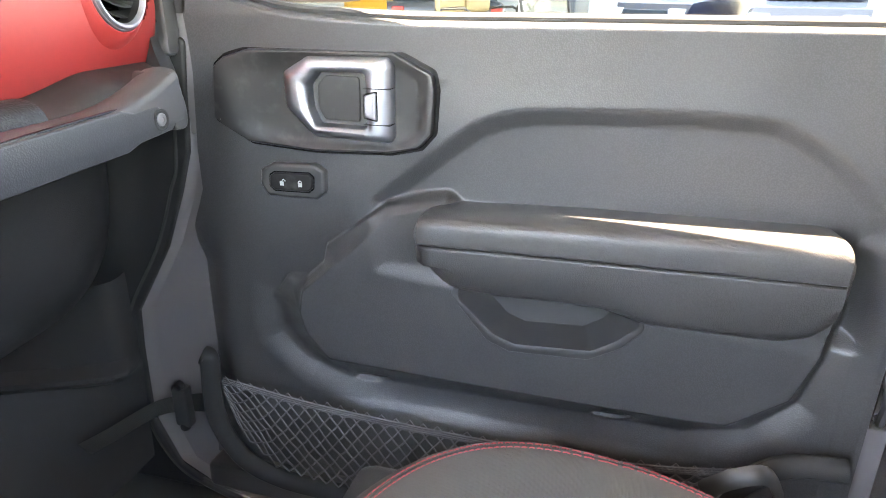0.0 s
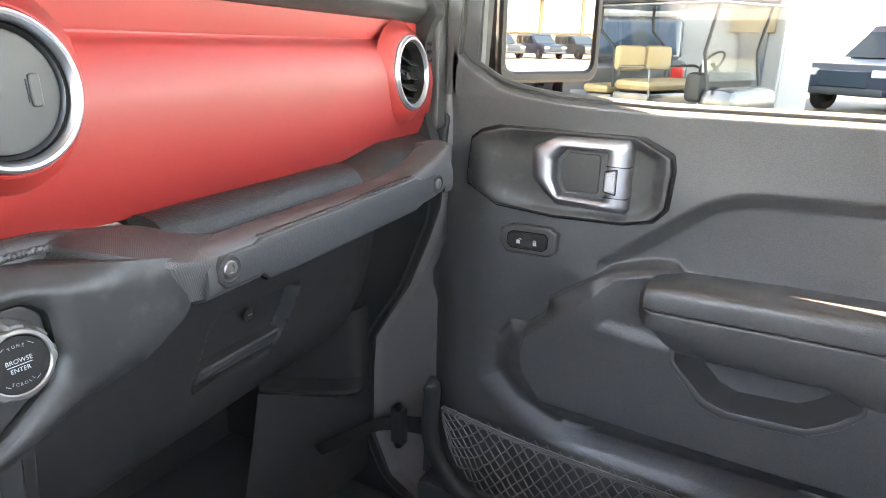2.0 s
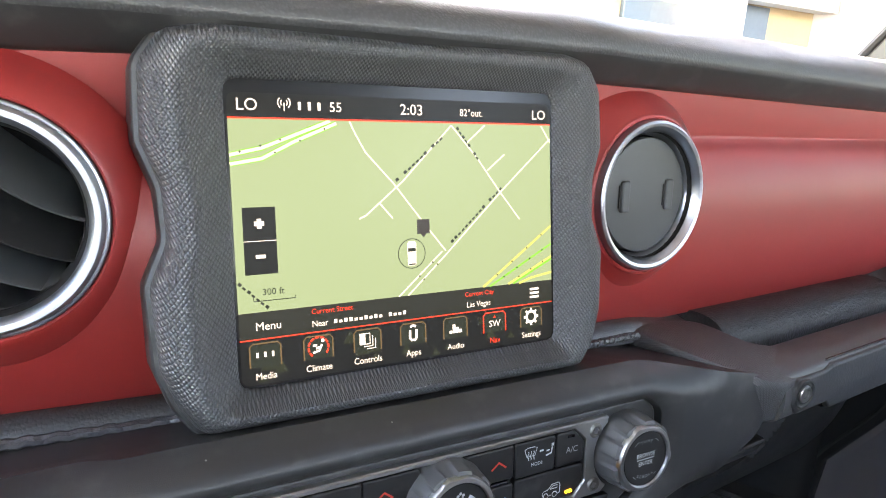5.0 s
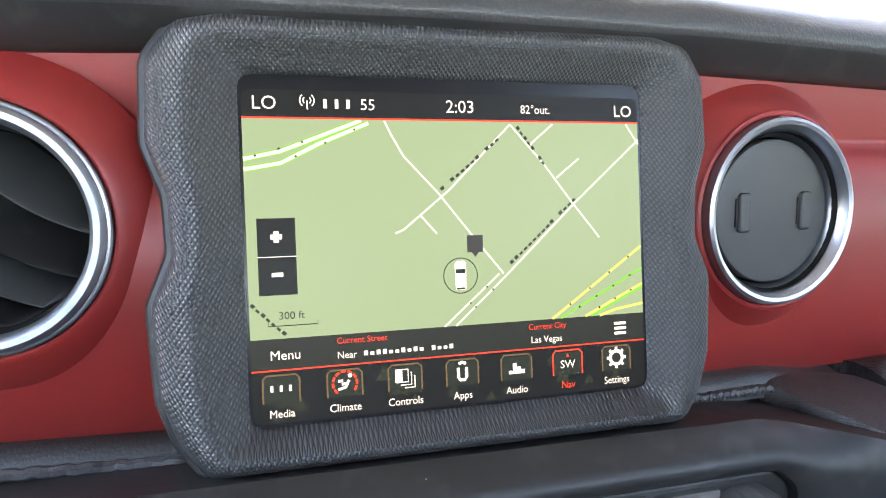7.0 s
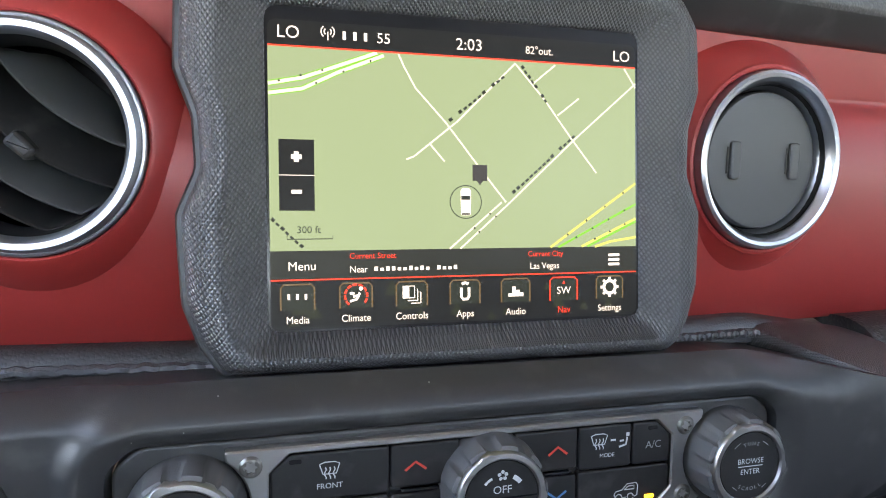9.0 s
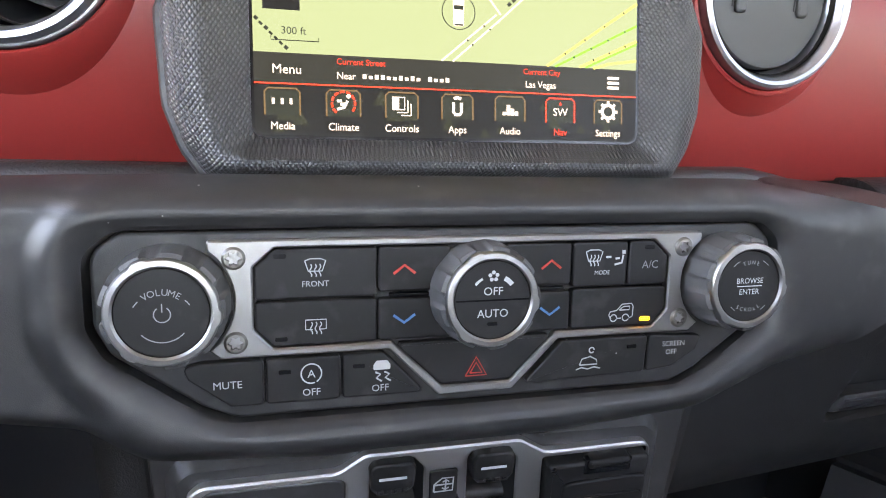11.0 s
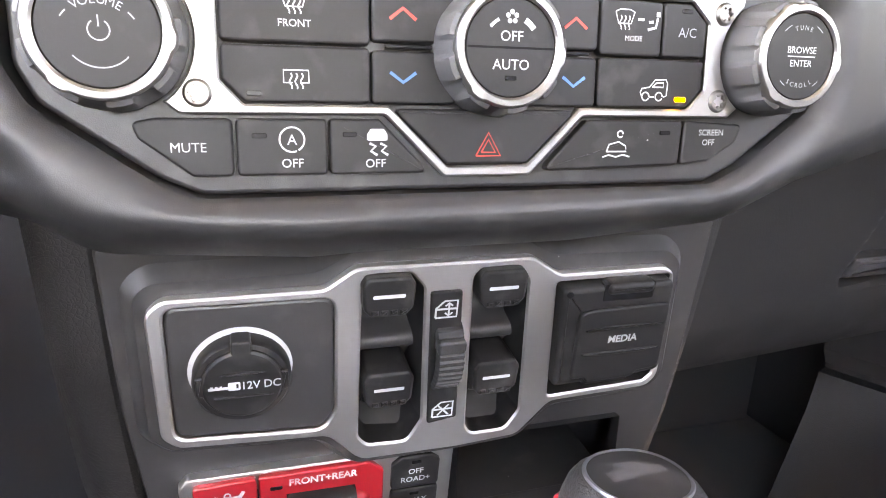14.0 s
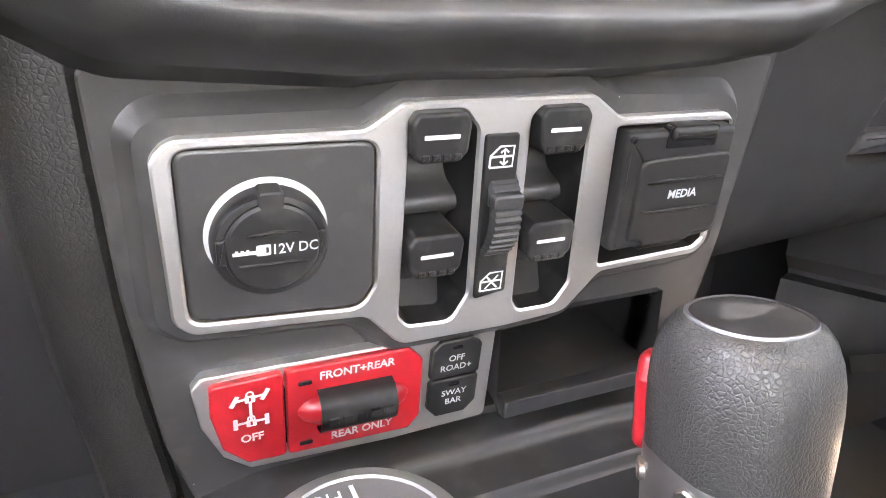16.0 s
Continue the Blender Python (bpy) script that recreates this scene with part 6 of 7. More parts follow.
part("pull_handle", bm, HANDLE, pdoor, "satin chrome pull handle")
part("handle_cup", slab(fillet([(121, 1131), (120, 1157), (133, 1171), (187, 1172), (187, 1113), (130, 1114)], 5), -8, 4.0, 1), PLASTIC, pdoor)
part("cup_panel", slab(fillet([(128, 1130), (127, 1155), (137, 1166), (176, 1166), (176, 1118), (134, 1119)], 5), 2, 6.0, 1.2), SOFT, pdoor, "dark panel behind the pull")
for v0 in (1119.3, 1156.3):
    part("handle_joint", slab(rect(186, 214.6, v0 - 0.45, v0 + 0.45), 0, 20.9, 0.1), GLOSS, pdoor)
part("lock_lever", slab(fillet([(187, 1127), (200, 1124), (200, 1153), (187, 1149)], 2), 14, 22.4, 1.5), HANDLE, pdoor)
part("lock_recess", slab(fillet([(189.5, 1132), (197, 1130), (197, 1147), (189.5, 1145)], 1), 17, 22.9, 0.4), HANDLE, pdoor)
part("lever_shade", slab(fillet([(185.6, 1125.5), (201.5, 1122.5), (201.5, 1154.5), (185.6, 1150.5)], 2), 14, 20.9, 0.3), GLOSS, pdoor)

# door lock switch
part("switch_bezel", slab(fillet([(48, 1040), (50, 1058), (66, 1066.5), (119, 1068), (131, 1061), (130, 1036), (119, 1027), (58, 1026)], 5), -4, 9, 4), PLASTIC, pdoor, "raised black switch bezel")
sw = part("lock_switch", slab(fillet([(62, 1040), (63, 1052), (69, 1056), (112, 1057.5), (117, 1053), (116, 1041), (110, 1036), (68, 1035)], 3), 5, 11.5, 2), BUTTON, pdoor)
part("switch_joint", slab(fillet([(60.5, 1039), (61.5, 1053), (68.5, 1057.5), (113, 1059), (118.5, 1054), (117.5, 1040), (111, 1034.5), (67, 1033.5)], 3), 5, 9.3, 0.3), GLOSS, pdoor)
for u, op in ((78, True), (101, False)):
    bars(sw, WHITE, 11.7, (u - 2.4, u + 2.4, 1041.5, 1046.5))
    lines(sw, WHITE, 11.7, 0.9, [(q[0] + (2.6 if op else 0), q[1]) for q in circle(u, 1046.6, 2.0, 10, 0, 180)])

# map pocket
POCKET = [(-42, 812), (-34, 802), (-36, 724), (-9, 668), (39, 641), (132, 634), (400, 636), (556, 700), (610, 770), (648, 800), (700, 806)]
path = [(u, v, 36) for u, v in smooth_profile(POCKET, 6)]
bm = tube(path, 7.5, 12, flat=1.7)
part("pocket_rim", bm, LOWPLASTIC, pdoor, "thick black pocket rim")
part("pocket_floor", box(-60, 700, 600, 640, -20, 40, 8), PLASTIC, pdoor)
bm = bmesh.new()
top = smooth_profile([(-15, 783, 36), (116, 772, 40), (312, 766, 40), (500, 772, 40), (620, 790, 36)], 12)
for o in (0, -2.8, -5.6):
    tube([(x, y + o, z + 2) for x, y, z in top], 1.9, 6, bm=bm)
part("net_hem", bm, WEBBING, pdoor, "elastic net hem")
bm = bmesh.new()
LOW_U, LOW_V = (-22, -4, 46, 132, 400, 556, 620), (756, 700, 652, 642, 640, 702, 784)
random.seed(3)
ncol, nrow = 72, 11
pts = {}
for i in range(ncol + 1):
    u = -18 + 640 * i / ncol
    vt = np.interp(u, [t[0] for t in top], [t[1] for t in top]) - 4
    vb = np.interp(u, LOW_U, LOW_V) + 4
    for j in range(nrow + 1):
        t = j / nrow
        pts[i, j] = Vector((u + 5 * (1 - t) + random.uniform(-1, 1), vb + (vt - vb) * t + random.uniform(-1.2, 1.2), 38 + 5 * math.sin(math.pi * t) * math.sin(math.pi * i / ncol) + random.uniform(-0.6, 0.6)))
for i in range(ncol):
    for j in range(nrow):
        if (i + j) % 2:
            tube([pts[i, j], (pts[i, j] + pts[i + 1, j + 1]) / 2 + Vector((0, -0.7, 0.3)), pts[i + 1, j + 1]], 1.15, 5, bm=bm)
        else:
            tube([pts[i + 1, j], (pts[i + 1, j] + pts[i, j + 1]) / 2 + Vector((0, -0.7, -0.3)), pts[i, j + 1]], 1.15, 5, bm=bm)
for i in range(0, ncol - 1, 2):
    x, y, z = pts[i, nrow]
    tube([(x, y + 1, z + 3), (x + 7, y + 8.5, z + 1.5), (x + 14, y + 2, z + 3)], 0.9, 5, bm=bm)
part("net", bm, WEBBING, pdoor, "black diamond net")

# door check strap
strap = thing("check_strap", "black webbing door check strap bolted to the jamb", "strap")
rows = []
lay = smooth_profile([(752, 76, 700), (744, 112, 697), (728, 146, 694), (704, 168, 686), (676, 188, 676), (650, 214, 664)], 5)
for i, (x, y, z) in enumerate(lay):
    t = i / (len(lay) - 1)
    wd = 17 - 3 * math.sin(t * 3.1)
    tw = radians(30 * t)
    rows.append([(x - wd * math.sin(tw) * q, y, z + wd * math.cos(tw) * q) for q in (-1, -0.5, 0, 0.5, 1)])
bm = bmesh.new()
rings(bm, rows, close=False)
bmesh.ops.solidify(bm, geom=bm.faces[:], thickness=2.5)
part("webbing", bm, FABRIC, strap)
part("bracket", box(732, 748, 106, 131, 662, 728, 4), RUBBER, strap)
for z in (661, 729):
    part("bolt", lathe([(7.5, 0), (7.5, 5), (5.5, 8), (0.01, 9)], 20), BUTTON, strap, m=Matrix.Translation((740, 118, z)) @ Matrix.Rotation(radians(-90), 4, "Y"))

# ---- painted jamb, sill and pillars ----
jamb = thing("door_jamb", "grey painted door jamb with black rubber seal", "car body", kind="structure")
rows = []
for z, y1 in ((1800, 20), (1420, 60), (1240, 50), (1180, 50), (1069, 60), (1018, 76), (941, 109), (841, 170), (785, 174), (671, 176), (594, 141), (563, 84), (545, 0), (535, -120), (533, -760)):
    reach = 26 if z >= 1180 else 150
    rows.append([(762, y1 - reach, z - 60 if z < 600 else z), (762, y1 - reach * 0.6, z - 16 if z < 600 else z), (757, y1 - 16, z - 4 if z < 600 else z), (748, y1 - 4, z), (742, y1, z)])
bm = bmesh.new()
rings(bm, rows, close=False)
part("painted_metal", bm, BODY, jamb)
seal = [(738, y, z) for y, z in smooth_profile([(60, 1420), (54, 1240), (64, 1069), (80, 1018), (113, 941), (174, 841), (178, 785), (180, 671), (145, 592), (86, 560), (0, 540), (-120, 528), (-760, 526)], 5)]
part("seal", tube(seal, 6, 8), RUBBER, jamb)
KICK = fillet([(520, 545), (520, 1200), (30, 1200), (44, 1069), (62, 1018), (95, 941), (158, 841), (163, 785), (166, 671), (130, 590), (74, 558)], 8)
part("kick_panel", slab(KICK, 0, 7, 3), LOWPLASTIC, jamb, "black moulded kick panel", m=Matrix(((0, 0, -1, 740), (1, 0, 0, 4), (0, 1, 0, 0), (0, 0, 0, 1))))
bm = bmesh.new()
kick = [((640, 330, 880), (700, 192, 890), (735, 172, 900)), ((636, 324, 800), (697, 192, 805), (735, 172, 805)), ((634, 322, 774), (696, 191, 778), (735, 172, 778)), ((622, 306, 764), (684, 180, 766), (733, 170, 766)), ((621, 304, 758), (683, 179, 760), (733, 170, 760)), ((632, 320, 742), (696, 192, 744), (735, 172, 744)), ((600, 300, 700), (690, 202, 690), (735, 174, 680)), ((560, 300, 545), (660, 234, 545), (735, 178, 600))]
rings(bm, [smooth_profile(k, 4) for k in kick], close=False)
part("kick_bulge", bm, LOWPLASTIC, jamb)
part("inner_side", box(764, 782, 60, 560, 480, 1330, 4), LOWPLASTIC, jamb)
part("rocker_sill", box(700, 800, -800, 560, 470, 528, 6), BODY, jamb)
part("b_pillar", box(742, 790, -800, -716, 540, 1800, 10), BODY, jamb, "grey painted pillar")
part("pillar_trim", box(690, 748, -860, -738, 540, 1800, 14), PLASTIC, jamb)
latch = thing("striker", "bright steel door striker on the pillar", "door striker")
part("striker_plate", box(739, 743, -745, -722, 835, 905, 1.5), STEEL, latch)
part("striker_loop", tube([(740, -726, 892), (726, -724, 890), (722, -724, 872), (726, -724, 852), (740, -726, 850)], 4.5, 8), CHROME, latch)

# front pillar trim with grab handle
apillar = thing("front_pillar", "pale grey front pillar trim with black grab strap", "pillar", kind="structure")
rows = []
for z, y, x in ((1330, 215, 690), (1365, 190, 692), (1420, 150, 700), (1560, 70, 706), (1790, -30, 712)):
    rows.append([(x - 34, y + 40, z), (x - 22, y + 2, z), (x + 10, y - 24, z), (x + 44, y - 46, z), (x + 66, y - 60, z)])
bm = bmesh.new()
rings(bm, rows, close=False)
part("trim", bm, TRIMGREY, apillar, "pale grey moulded trim")
part("pillar_seam", tube([(x - 26, y + 8, z) for z, y, x in ((1330, 215, 690), (1365, 190, 692), (1420, 150, 700), (1560, 70, 706), (1790, -30, 712))], 5, 8), RUBBER, apillar)
rows = [(706, 118, 1345), (694, 108, 1362), (688, 92, 1385), (686, 62, 1408), (690, 20, 1424), (700, -30, 1436), (712, -80, 1446)]
part("grab_strap", tube(smooth_profile(rows, 5), 17, 12, flat=1.3), GRAIN, apillar, "black moulded grab strap")
part("inner_pillar", box(716, 742, 40, 110, 1180, 1500, 8), PLASTIC, apillar, m=Matrix.Rotation(radians(0), 4, "X"))
part("body_strip", box(738, 746, 28, 44, 1090, 1500, 3), BODY, apillar)

# ---- passenger seat ----
seat = thing("passenger_seat", "black cloth passenger seat with red double stitching", "car seat")


def seat_top(x, y):
    """Height of the cushion: crowned middle, raised side bolsters, rolled edge."""
    u, v = (x - 362) / 252, (y + 470) / 262
    r = (abs(u) ** 2.8 + abs(v) ** 2.8) ** (1 / 2.8)
    z = 840 + 34 * min(1, abs(u)) ** 2 + 18 * math.exp(-((v - 0.3) / 0.5) ** 2) * abs(u) - 40 * max(0, -v - 0.1) * abs(u) ** 2
    return z - 95 * max(0, r - 0.74) ** 2 / 0.0676 * 0.6


bm = bmesh.new()
loops = []
for j in range(29):
    r = 0.03 + 0.99 * j / 28
    loop = []
    for i in range(96):
        t = 2 * math.pi * i / 96
        c, s2 = math.cos(t), math.sin(t)
        x = 362 + 252 * r * math.copysign(abs(c) ** (2 / 2.8), c)
        y = -470 + 262 * r * math.copysign(abs(s2) ** (2 / 2.8), s2)
        loop.append((x, y, seat_top(x, y)))
    loops.append(loop)
loops.append([(x, y, 640) for x, y, z in loops[-1]])
rings(bm, loops, cap0=True)
part("cushion", bm, FABRIC, seat, "black woven cushion", smooth=80)


def seam_x(t, gap):
    """The seam's way round the cushion's outer front corner."""
    a = radians(-62 + 150 * t)
    c, s2 = math.cos(a), math.sin(a)
    r = 0.83 + gap
    return 362 + 252 * r * math.copysign(abs(c) ** (2 / 2.8), c), -470 + 262 * r * math.copysign(abs(s2) ** (2 / 2.8), s2)


for gap in (-0.018, 0.018):
    bm = bmesh.new()
    pathp = []
    for k in range(361):
        x, y = seam_x(k / 360, gap)
        pathp.append(Vector((x, y, seat_top(x, y) + 0.6)))
    for a in range(0, 357, 4):
        tube([pathp[a], (pathp[a] + pathp[a + 3]) / 2 + Vector((0, 0, 0.7)), pathp[a + 3]], 0.6, 5, bm=bm)
    part("stitching", bm, THREAD, seat, "red stitching")
bm = tube([(*seam_x(k / 120, 0), seat_top(*seam_x(k / 120, 0)) - 0.2) for k in range(121)], 1.3, 6)
part("seam", bm, RUBBER, seat)
part("seam", tube([(440 + 2.1 * k, -250 - 5 * k, seat_top(440 + 2.1 * k, -250 - 5 * k) - 0.3) for k in range(40)], 1.2, 6), RUBBER, seat)
part("base", box(120, 606, -740, -215, 545, 790, 20), PLASTIC, seat)
part("backrest", box(110, 615, -900, -740, 760, 1380, 50), FABRIC, seat)
part("pull_loop", tube(smooth_profile([(640, -560, 800), (628, -580, 828), (632, -610, 836), (650, -630, 800)], 5), 9, 8, flat=0.4), RUBBER, seat)

# ---- outside ----
M_GROUND = material("pale_concrete", (0.22, 0.21, 0.195), 0.9, grain=0.3, grain_scale=40, kind="noise", vary=0.15)
M_WALLW = material("white_stucco", (0.46, 0.45, 0.43), 0.85, grain=0.2, grain_scale=30, kind="noise", vary=0.05)
M_TAN = material("tan_stucco", (0.40, 0.30, 0.18), 0.85, grain=0.2, grain_scale=30, kind="noise")
M_DARKGLASS = material("dark_shop_glass", (0.10, 0.13, 0.16), 0.06, vary=0.1)
M_BLUECAR = material("navy_car_paint", (0.012, 0.020, 0.05), 0.15, coat=1.0, vary=0.05)
M_GREYCAR = material("charcoal_car_paint", (0.05, 0.055, 0.06), 0.18, coat=1.0, vary=0.05)
M_WHITECAR = material("white_car_paint", (0.75, 0.75, 0.75), 0.2, coat=1.0, vary=0.03)
M_TYRE = material("tyre_rubber", (0.02, 0.02, 0.02), 0.8)
M_TANSEAT = material("tan_cart_vinyl", (0.36, 0.25, 0.12), 0.5)
M_TRUNK = material("palm_trunk", (0.20, 0.15, 0.10), 0.9, grain=0.8, grain_scale=20, kind="noise")
M_FROND = material("palm_frond", (0.10, 0.13, 0.03), 0.6, vary=0.3)
M_ORANGE = material("orange_machine_paint", (0.60, 0.30, 0.04), 0.4)
M_CARGLASS = material("car_window_tint", (0.03, 0.05, 0.07), 0.05)
M_LAMP = material("red_lamp_lens", (0.45, 0.02, 0.02), 0.2)
M_AMBERLENS = material("amber_plate", (0.75, 0.35, 0.05), 0.4)

ground = bmesh.new()
flat([(-600, -600), (600, -600), (600, 600), (-600, 600)], 0.0, ground)
solid("ground", ground, M_GROUND, "sunlit pale concrete car lot", "ground", "structure", unit=1.0, smooth=0)


def mbox(x0, x1, y0, y1, z0, z1, bev=0.02, bm=None):
    return box(x0, x1, y0, y1, z0, z1, bev, bm)


shop = thing("showroom", "white and tan dealership building with columns and glass", "building")
part("wall", mbox(13.5, 20, 0.6, 9.0, 0, 6.0), M_WALLW, shop, "white wall", unit=1.0)
part("wall", mbox(7.5, 20, 9.0, 16, 0, 6.0), M_TAN, shop, "tan wall", unit=1.0)
part("roof", mbox(7.2, 20.5, 0.2, 16.2, 6.0, 6.4), M_WALLW, shop, unit=1.0)
for x, y in ((13.1, 0.3), (11.6, 2.9), (10.6, 6.2), (9.2, 7.6), (7.2, 8.8), (5.0, 9.4)):
    part("column", mbox(x - 0.22, x + 0.22, y - 0.22, y + 0.22, 0, 6.0), M_WALLW, shop, "white column", unit=1.0)
for y0, y1 in ((0.85, 1.3), (4.6, 5.4)):
    w = part("window", mbox(13.38, 13.5, y0, y1, 0.4, 3.2), M_DARKGLASS, shop, unit=1.0)
part("door_panel", mbox(13.36, 13.5, 0.75, 1.5, 1.5, 3.6), M_TAN, shop, unit=1.0)
for x0 in (8.2, 10.4):
    part("window", mbox(x0, x0 + 1.6, 8.9, 9.0, 0.8, 3.0), M_DARKGLASS, shop, unit=1.0)
part("canopy_beam", mbox(4.6, 13.4, 8.4, 8.8, 3.0, 3.4), M_WALLW, shop, unit=1.0)


def car(name, label, m, paint, suv=True):
    """A parked car, 4.8 m long, its nose to +x."""
    c = thing(name, label, "car", m, "parked cars")
    L, W, H = 4.8, 1.9, 1.75 if suv else 1.45
    body = fillet([(-2.4, 0.35), (-2.42, 0.95), (-2.3, 1.05), (0.9, 1.08), (2.2, 0.98), (2.4, 0.80), (2.42, 0.38)], 0.12)
    cab = fillet([(-2.3, 1.0), (-2.15, H - 0.06), (-1.8, H), (0.2, H), (1.05, 1.02)], 0.12)
    up = Matrix(((1, 0, 0, 0), (0, 0, -1, 0), (0, 1, 0, 0), (0, 0, 0, 1)))
    part("body", shift(slab(body, -W / 2, W / 2, 0.14, 4), 0, 0, 0), paint, c, unit=1.0, m=up)
    part("cabin", slab(cab, -W / 2 + 0.1, W / 2 - 0.1, 0.14, 4), paint, c, unit=1.0, m=up)
    for s in (-1, 1):
        for a, b2 in ((-2.1, -1.25), (-1.15, -0.35), (-0.25, 0.62)):
            win = fillet([(a, 1.08), (a + (0.05 if a < -2 else 0), H - 0.14), (b2 - (0.42 if b2 > 0.5 else 0), H - 0.14), (b2, 1.08)], 0.05)
            part("side_window", slab(win, 0, 0.02, 0.01), M_CARGLASS, c, unit=1.0, m=Matrix.Translation((0, s * (W / 2 - 0.1), 0)) @ up)
        for wx in (-1.45, 1.5):
            w = part("wheel", lathe([(0.2, -0.11), (0.34, -0.11), (0.37, -0.06), (0.37, 0.06), (0.34, 0.11), (0.22, 0.11), (0.2, 0.06)], 32), M_TYRE, c, unit=1.0, m=Matrix.Translation((wx, s * (W / 2 - 0.10), 0.37)) @ Matrix.Rotation(radians(90), 4, "X"))
            bm = bmesh.new()
            for k in range(10):
                a = 2 * math.pi * k / 10
                d = Vector((math.cos(a), math.sin(a)))
                n = Vector((-d.y, d.x)) * 0.018
                ps = [d * 0.03 + n, d * 0.23 + n, d * 0.23 - n, d * 0.03 - n]
                flat([tuple(p) for p in ps], 0.10 * 1, bm)
            part("rim", bm, CHROME, w, unit=1.0, m=Matrix.Translation((wx, s * (W / 2 - 0.10) + s * 0.012, 0.37)) @ Matrix.Rotation(radians(90 if s < 0 else -90), 4, "X"), smooth=0)
    part("windscreen", surface([[(0.28, -0.75, H - 0.08), (0.28, 0.75, H - 0.08)], [(1.08, -0.82, 1.09), (1.08, 0.82, 1.09)]]), M_CARGLASS, c, unit=1.0)
    part("rear_window", surface([[(-2.2, -0.7, H - 0.15), (-2.2, 0.7, H - 0.15)], [(-2.335, -0.76, 1.12), (-2.335, 0.76, 1.12)]]), M_CARGLASS, c, unit=1.0)
    for s in (-1, 1):
        part("headlamp", mbox(2.28, 2.43, s * 0.72 - 0.18, s * 0.72 + 0.18, 0.74, 0.88, 0.03), M_WHITECAR, c, unit=1.0)
        part("tail_lamp", mbox(-2.44, -2.3, s * 0.78 - 0.1, s * 0.78 + 0.1, 0.75, 0.98, 0.03), M_LAMP, c, unit=1.0)
    part("grille", mbox(2.36, 2.44, -0.5, 0.5, 0.55, 0.85, 0.02), M_CARGLASS, c, unit=1.0)
    part("bumper", mbox(2.3, 2.5, -0.85, 0.85, 0.38, 0.54, 0.05), M_GREYCAR, c, unit=1.0)
    part("bumper", mbox(-2.5, -2.3, -0.85, 0.85, 0.38, 0.58, 0.05), M_GREYCAR, c, unit=1.0)
    return c


def ground_pose(x, y, heading):
    return Matrix.Translation((x, y, 0)) @ Matrix.Rotation(radians(heading), 4, "Z")


car("parked_suv", "navy blue parked sport utility vehicle", ground_pose(17.5, -1.6, 150), M_BLUECAR)
car("parked_suv", "charcoal parked sport utility vehicle", ground_pose(15.2, -3.6, 165), M_GREYCAR)
car("parked_suv", "charcoal parked vehicle seen through the shade", ground_pose(13.0, 3.4, 20), M_GREYCAR)
for i in range(8):
    car("parked_suv", ("navy blue" if i % 2 else "charcoal") + " parked sport utility vehicle facing the lot", ground_pose(2.0 + 3.1 * i, -50 - 0.3 * i, 72), M_BLUECAR if i % 2 else M_GREYCAR)

# golf cart
CART = ground_pose(9.5, 1.55, -116)
cart = thing("golf_cart", "golf cart with tan bench seats and dark canopy", "golf cart", CART)
part("canopy", mbox(-1.0, 0.98, -0.62, 0.62, 1.78, 1.85, 0.03), RUBBER, cart, "dark canopy", unit=1.0)
part("canopy_rim", mbox(-1.03, 1.01, -0.65, 0.65, 1.74, 1.78, 0.015), M_GREYCAR, cart, unit=1.0)
part("floor_pan", mbox(-1.15, 1.0, -0.55, 0.55, 0.26, 0.40, 0.05), M_GREYCAR, cart, unit=1.0)
part("seat_box", mbox(-0.62, 0.02, -0.54, 0.54, 0.40, 0.66, 0.05), M_GREYCAR, cart, unit=1.0)
part("seat_cushion", mbox(-0.55, 0.06, -0.58, 0.58, 0.68, 0.82, 0.06), M_TANSEAT, cart, "tan vinyl bench", unit=1.0)
for y0 in (-0.56, 0.01):
    part("seat_back", mbox(-0.64, -0.50, y0, y0 + 0.55, 0.92, 1.26, 0.065), M_TANSEAT, cart, "tan vinyl backrest", unit=1.0)
part("rear_seat", mbox(-1.2, -0.72, -0.52, 0.52, 0.60, 0.72, 0.05), M_TANSEAT, cart, "tan rear bench", unit=1.0)
part("rear_box", mbox(-1.15, -0.68, -0.48, 0.48, 0.38, 0.60, 0.04), M_GREYCAR, cart, unit=1.0)
part("dash_panel", mbox(0.56, 0.80, -0.56, 0.56, 0.60, 0.96, 0.07), RUBBER, cart, "black dashboard", unit=1.0)
part("cowl", mbox(0.72, 1.22, -0.52, 0.52, 0.40, 0.80, 0.14), M_GREYCAR, cart, "dark front cowl", unit=1.0)
for y in (-0.54, 0.54):
    part("rear_post", tube([(-0.92, y, 1.76), (-0.90, y, 1.45), (-0.62, y, 1.22), (-0.60, y, 0.7)], 0.020, 8), RUBBER, cart, unit=1.0)
    part("front_post", tube([(0.92, y, 1.76), (0.80, y, 1.2), (0.90, y, 0.75)], 0.020, 8), RUBBER, cart, unit=1.0)
    part("arm_rail", tube([(-0.52, y, 0.86), (-0.50, y, 0.98), (-0.1, y, 1.0), (0.0, y, 0.96), (0.04, y, 0.6)], 0.02, 8), M_GREYCAR, cart, unit=1.0)
part("steering_wheel", tube([(0.36 + 0.11 * math.sin(t), 0.26 + 0.19 * math.cos(t), 1.05 + 0.15 * math.sin(t)) for t in (2 * math.pi * i / 24 for i in range(24))], 0.016, 6, closed=True), RUBBER, cart, unit=1.0)
part("steering_column", tube([(0.36, 0.26, 1.05), (0.74, 0.26, 0.7)], 0.025, 8), RUBBER, cart, unit=1.0)
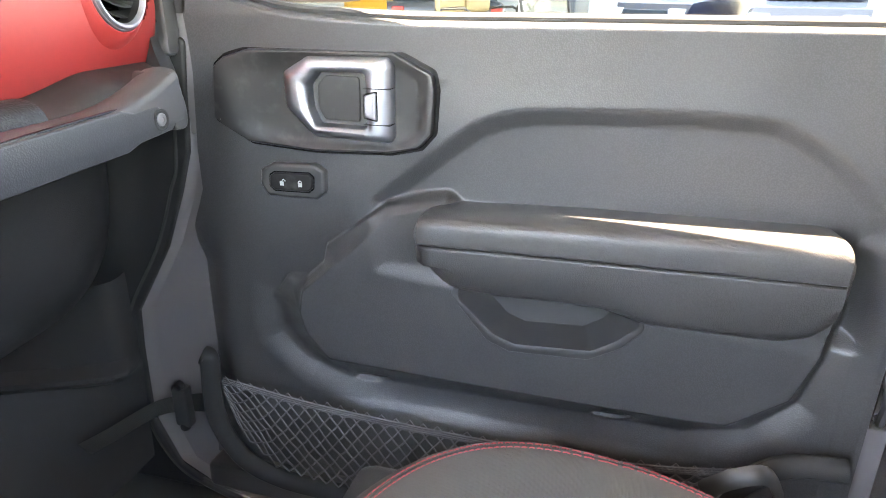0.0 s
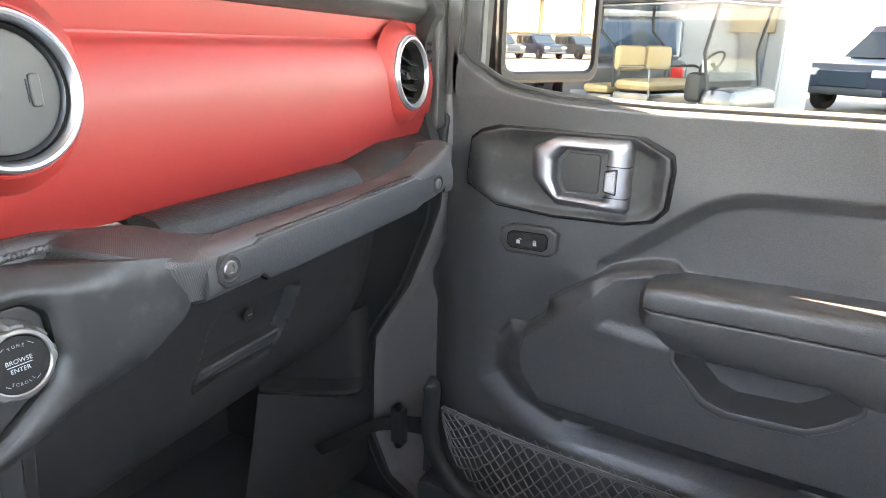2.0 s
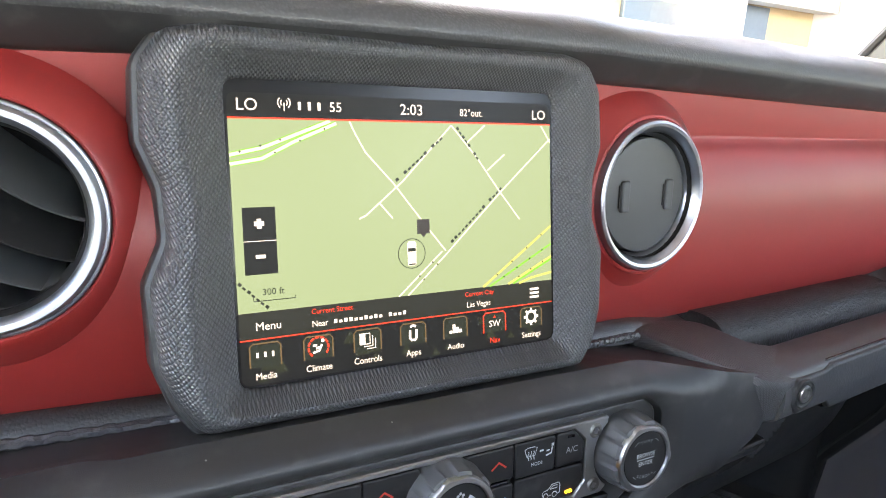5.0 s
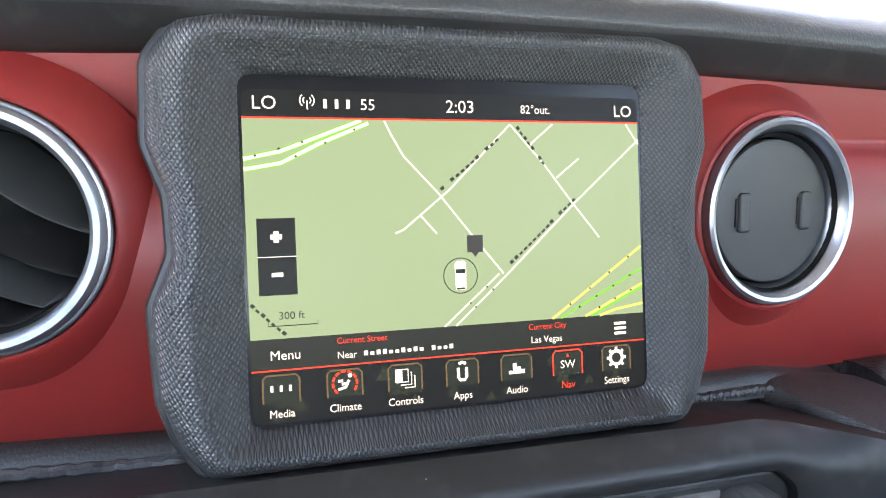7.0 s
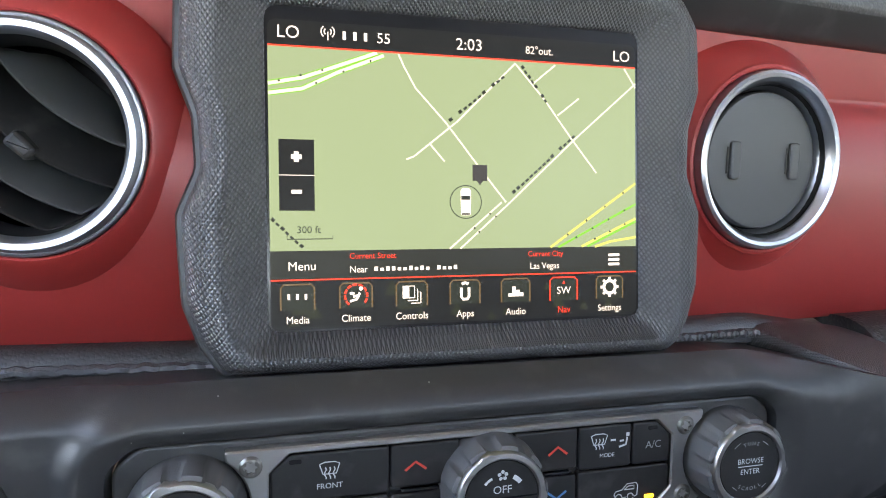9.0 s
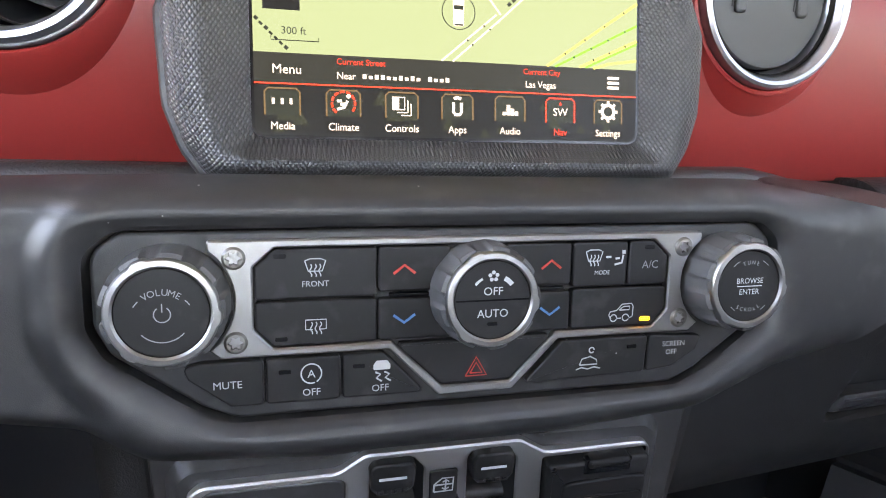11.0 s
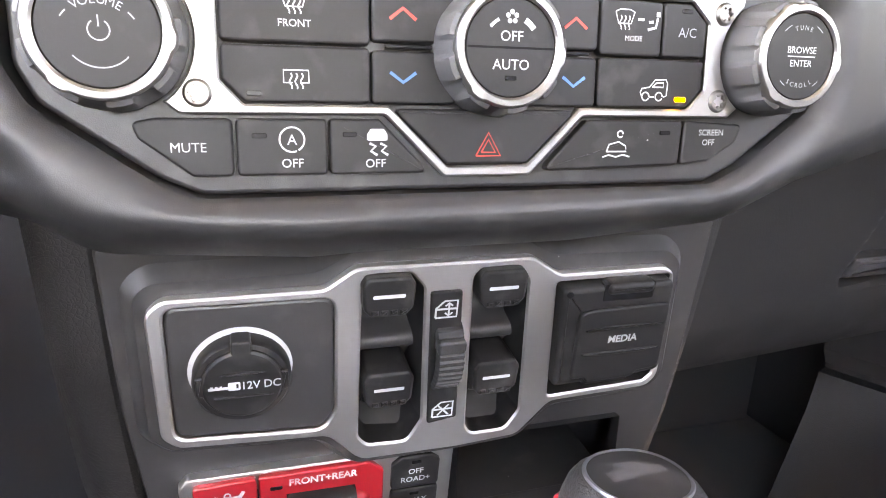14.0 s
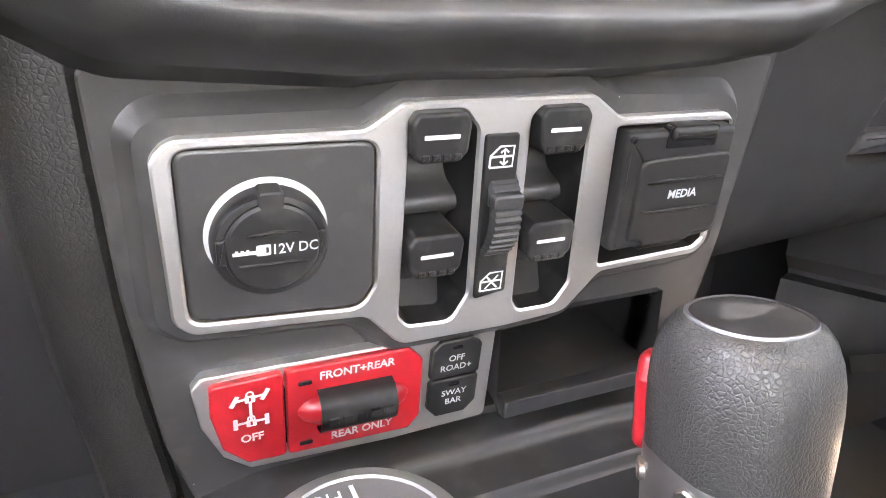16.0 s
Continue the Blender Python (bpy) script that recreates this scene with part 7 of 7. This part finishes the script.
part("screen_pane", surface([[(0.90, -0.52, 1.70), (0.90, 0.52, 1.70)], [(0.80, -0.52, 1.2), (0.80, 0.52, 1.2)], [(0.87, -0.52, 0.86), (0.87, 0.52, 0.86)]]), GLASS, cart, "clear folding screen", unit=1.0)
for x in (-0.8, 0.85):
    for y in (-0.5, 0.5):
        part("wheel", lathe([(0.1, -0.09), (0.21, -0.09), (0.23, -0.05), (0.23, 0.05), (0.21, 0.09), (0.1, 0.09)], 24), M_TYRE, cart, unit=1.0, m=Matrix.Translation((x, y, 0.23)) @ Matrix.Rotation(radians(90), 4, "X"))
cup = lathe([(0.03, 0), (0.045, 0.14), (0.048, 0.145), (0.04, 0.14), (0.001, 0.02)], 20)
cup_at = CART @ Vector((0.66, -0.30, 0.955))
tagged(part("paper_cup", cup, M_WHITECAR, None, unit=1.0, m=Matrix.Translation(cup_at)), "white paper cup standing on the cart dashboard", "cup")

tractor = thing("loader", "orange yard loader parked beside the cart", "machine", ground_pose(12.6, 4.2, 60))
part("body", mbox(-0.9, 0.9, -0.5, 0.5, 0.6, 1.3, 0.1), M_ORANGE, tractor, unit=1.0)
part("hood", mbox(-0.9, 0.1, -0.45, 0.45, 1.3, 1.7, 0.1), M_ORANGE, tractor, unit=1.0)
for x in (-0.6, 0.7):
    for y in (-0.6, 0.6):
        part("wheel", lathe([(0.15, -0.12), (0.4, -0.12), (0.44, -0.06), (0.44, 0.06), (0.4, 0.12), (0.15, 0.12)], 24), M_TYRE, tractor, unit=1.0, m=Matrix.Translation((x, y, 0.44)) @ Matrix.Rotation(radians(90), 4, "X"))


def palm(x, y, hgt, seed):
    rnd = random.Random(seed)
    p = thing("palm_tree", "tall fan palm with a ragged crown", "palm tree", ground_pose(x, y, seed * 40), "lot palms")
    trunk = [(0.15 * math.sin(z / 3.0), 0, z) for z in np.linspace(0, hgt, 12)]
    part("trunk", tube(trunk, 0.2, 10), M_TRUNK, p, unit=1.0)
    bm = bmesh.new()
    for k in range(70):
        az, el = rnd.uniform(0, 6.283), rnd.uniform(-0.9, 1.3)
        ln = rnd.uniform(1.2, 1.9)
        d = Vector((math.cos(az) * math.cos(el), math.sin(az) * math.cos(el), math.sin(el)))
        s = d.cross(Vector((0, 0, 1))).normalized()
        root = Vector((trunk[-1][0], 0, hgt))
        mid = root + d * ln * 0.55
        for b2 in range(-5, 6):
            tip = mid + (d * (1 - abs(b2) * 0.05) + s * b2 * 0.13).normalized() * ln * 0.5 - Vector((0, 0, 0.12 * abs(b2) * 0.4 + 0.15))
            w = s * 0.022
            bm.faces.new([bm.verts.new(q) for q in (mid - w, mid + w, tip)])
        w = s * 0.015
        bm.faces.new([bm.verts.new(q) for q in (root - w, root + w, mid + w, mid - w)])
    part("crown", bm, M_FROND, p, unit=1.0, smooth=0)


for i, (x, y, hh) in enumerate(((8, -64, 6.8), (13.5, -62, 6.4), (18.5, -66, 7.0), (24, -60, 6.6), (2, -66, 6.8), (24, -6, 8))):
    palm(x, y, hh, i + 1)

# far hedge and buildings on the other side of the lot
far = thing("far_building", "low tan building beyond the lot", "building")
part("wall", mbox(-80, 80, -125, -115, 0, 2.6), M_TAN, far, unit=1.0)
part("roof", mbox(-81, 81, -126, -114.6, 2.6, 2.9), M_WALLW, far, unit=1.0)

# ---- door mirror ----
MM = Matrix.Translation((0.95, -0.012, 1.33)) @ Matrix.Rotation(radians(-28), 4, "Z") @ face_frame(0, 0, 0, 0)
mirror = thing("door_mirror", "black door mirror with a tall rounded glass", "door mirror", MM)
part("housing", slab(rect(-101, 101, -98, 128, 26, 6), -90, 6, 22, 5), RUBBER, mirror)
part("rim", plate(rect(-99, 99, -96, 126, 24, 6), [rect(-84, 84, -80, 112, 18, 6)], 2, 12, 4), PLASTIC, mirror, "satin black rim")
part("glass", slab(rect(-85, 85, -81, 113, 18, 6), 2, 7.5, 0.3), MIRROR, mirror, "silvered mirror glass")
part("arm", box(-150, -40, -80, -30, -60, -20, 12), RUBBER, mirror)
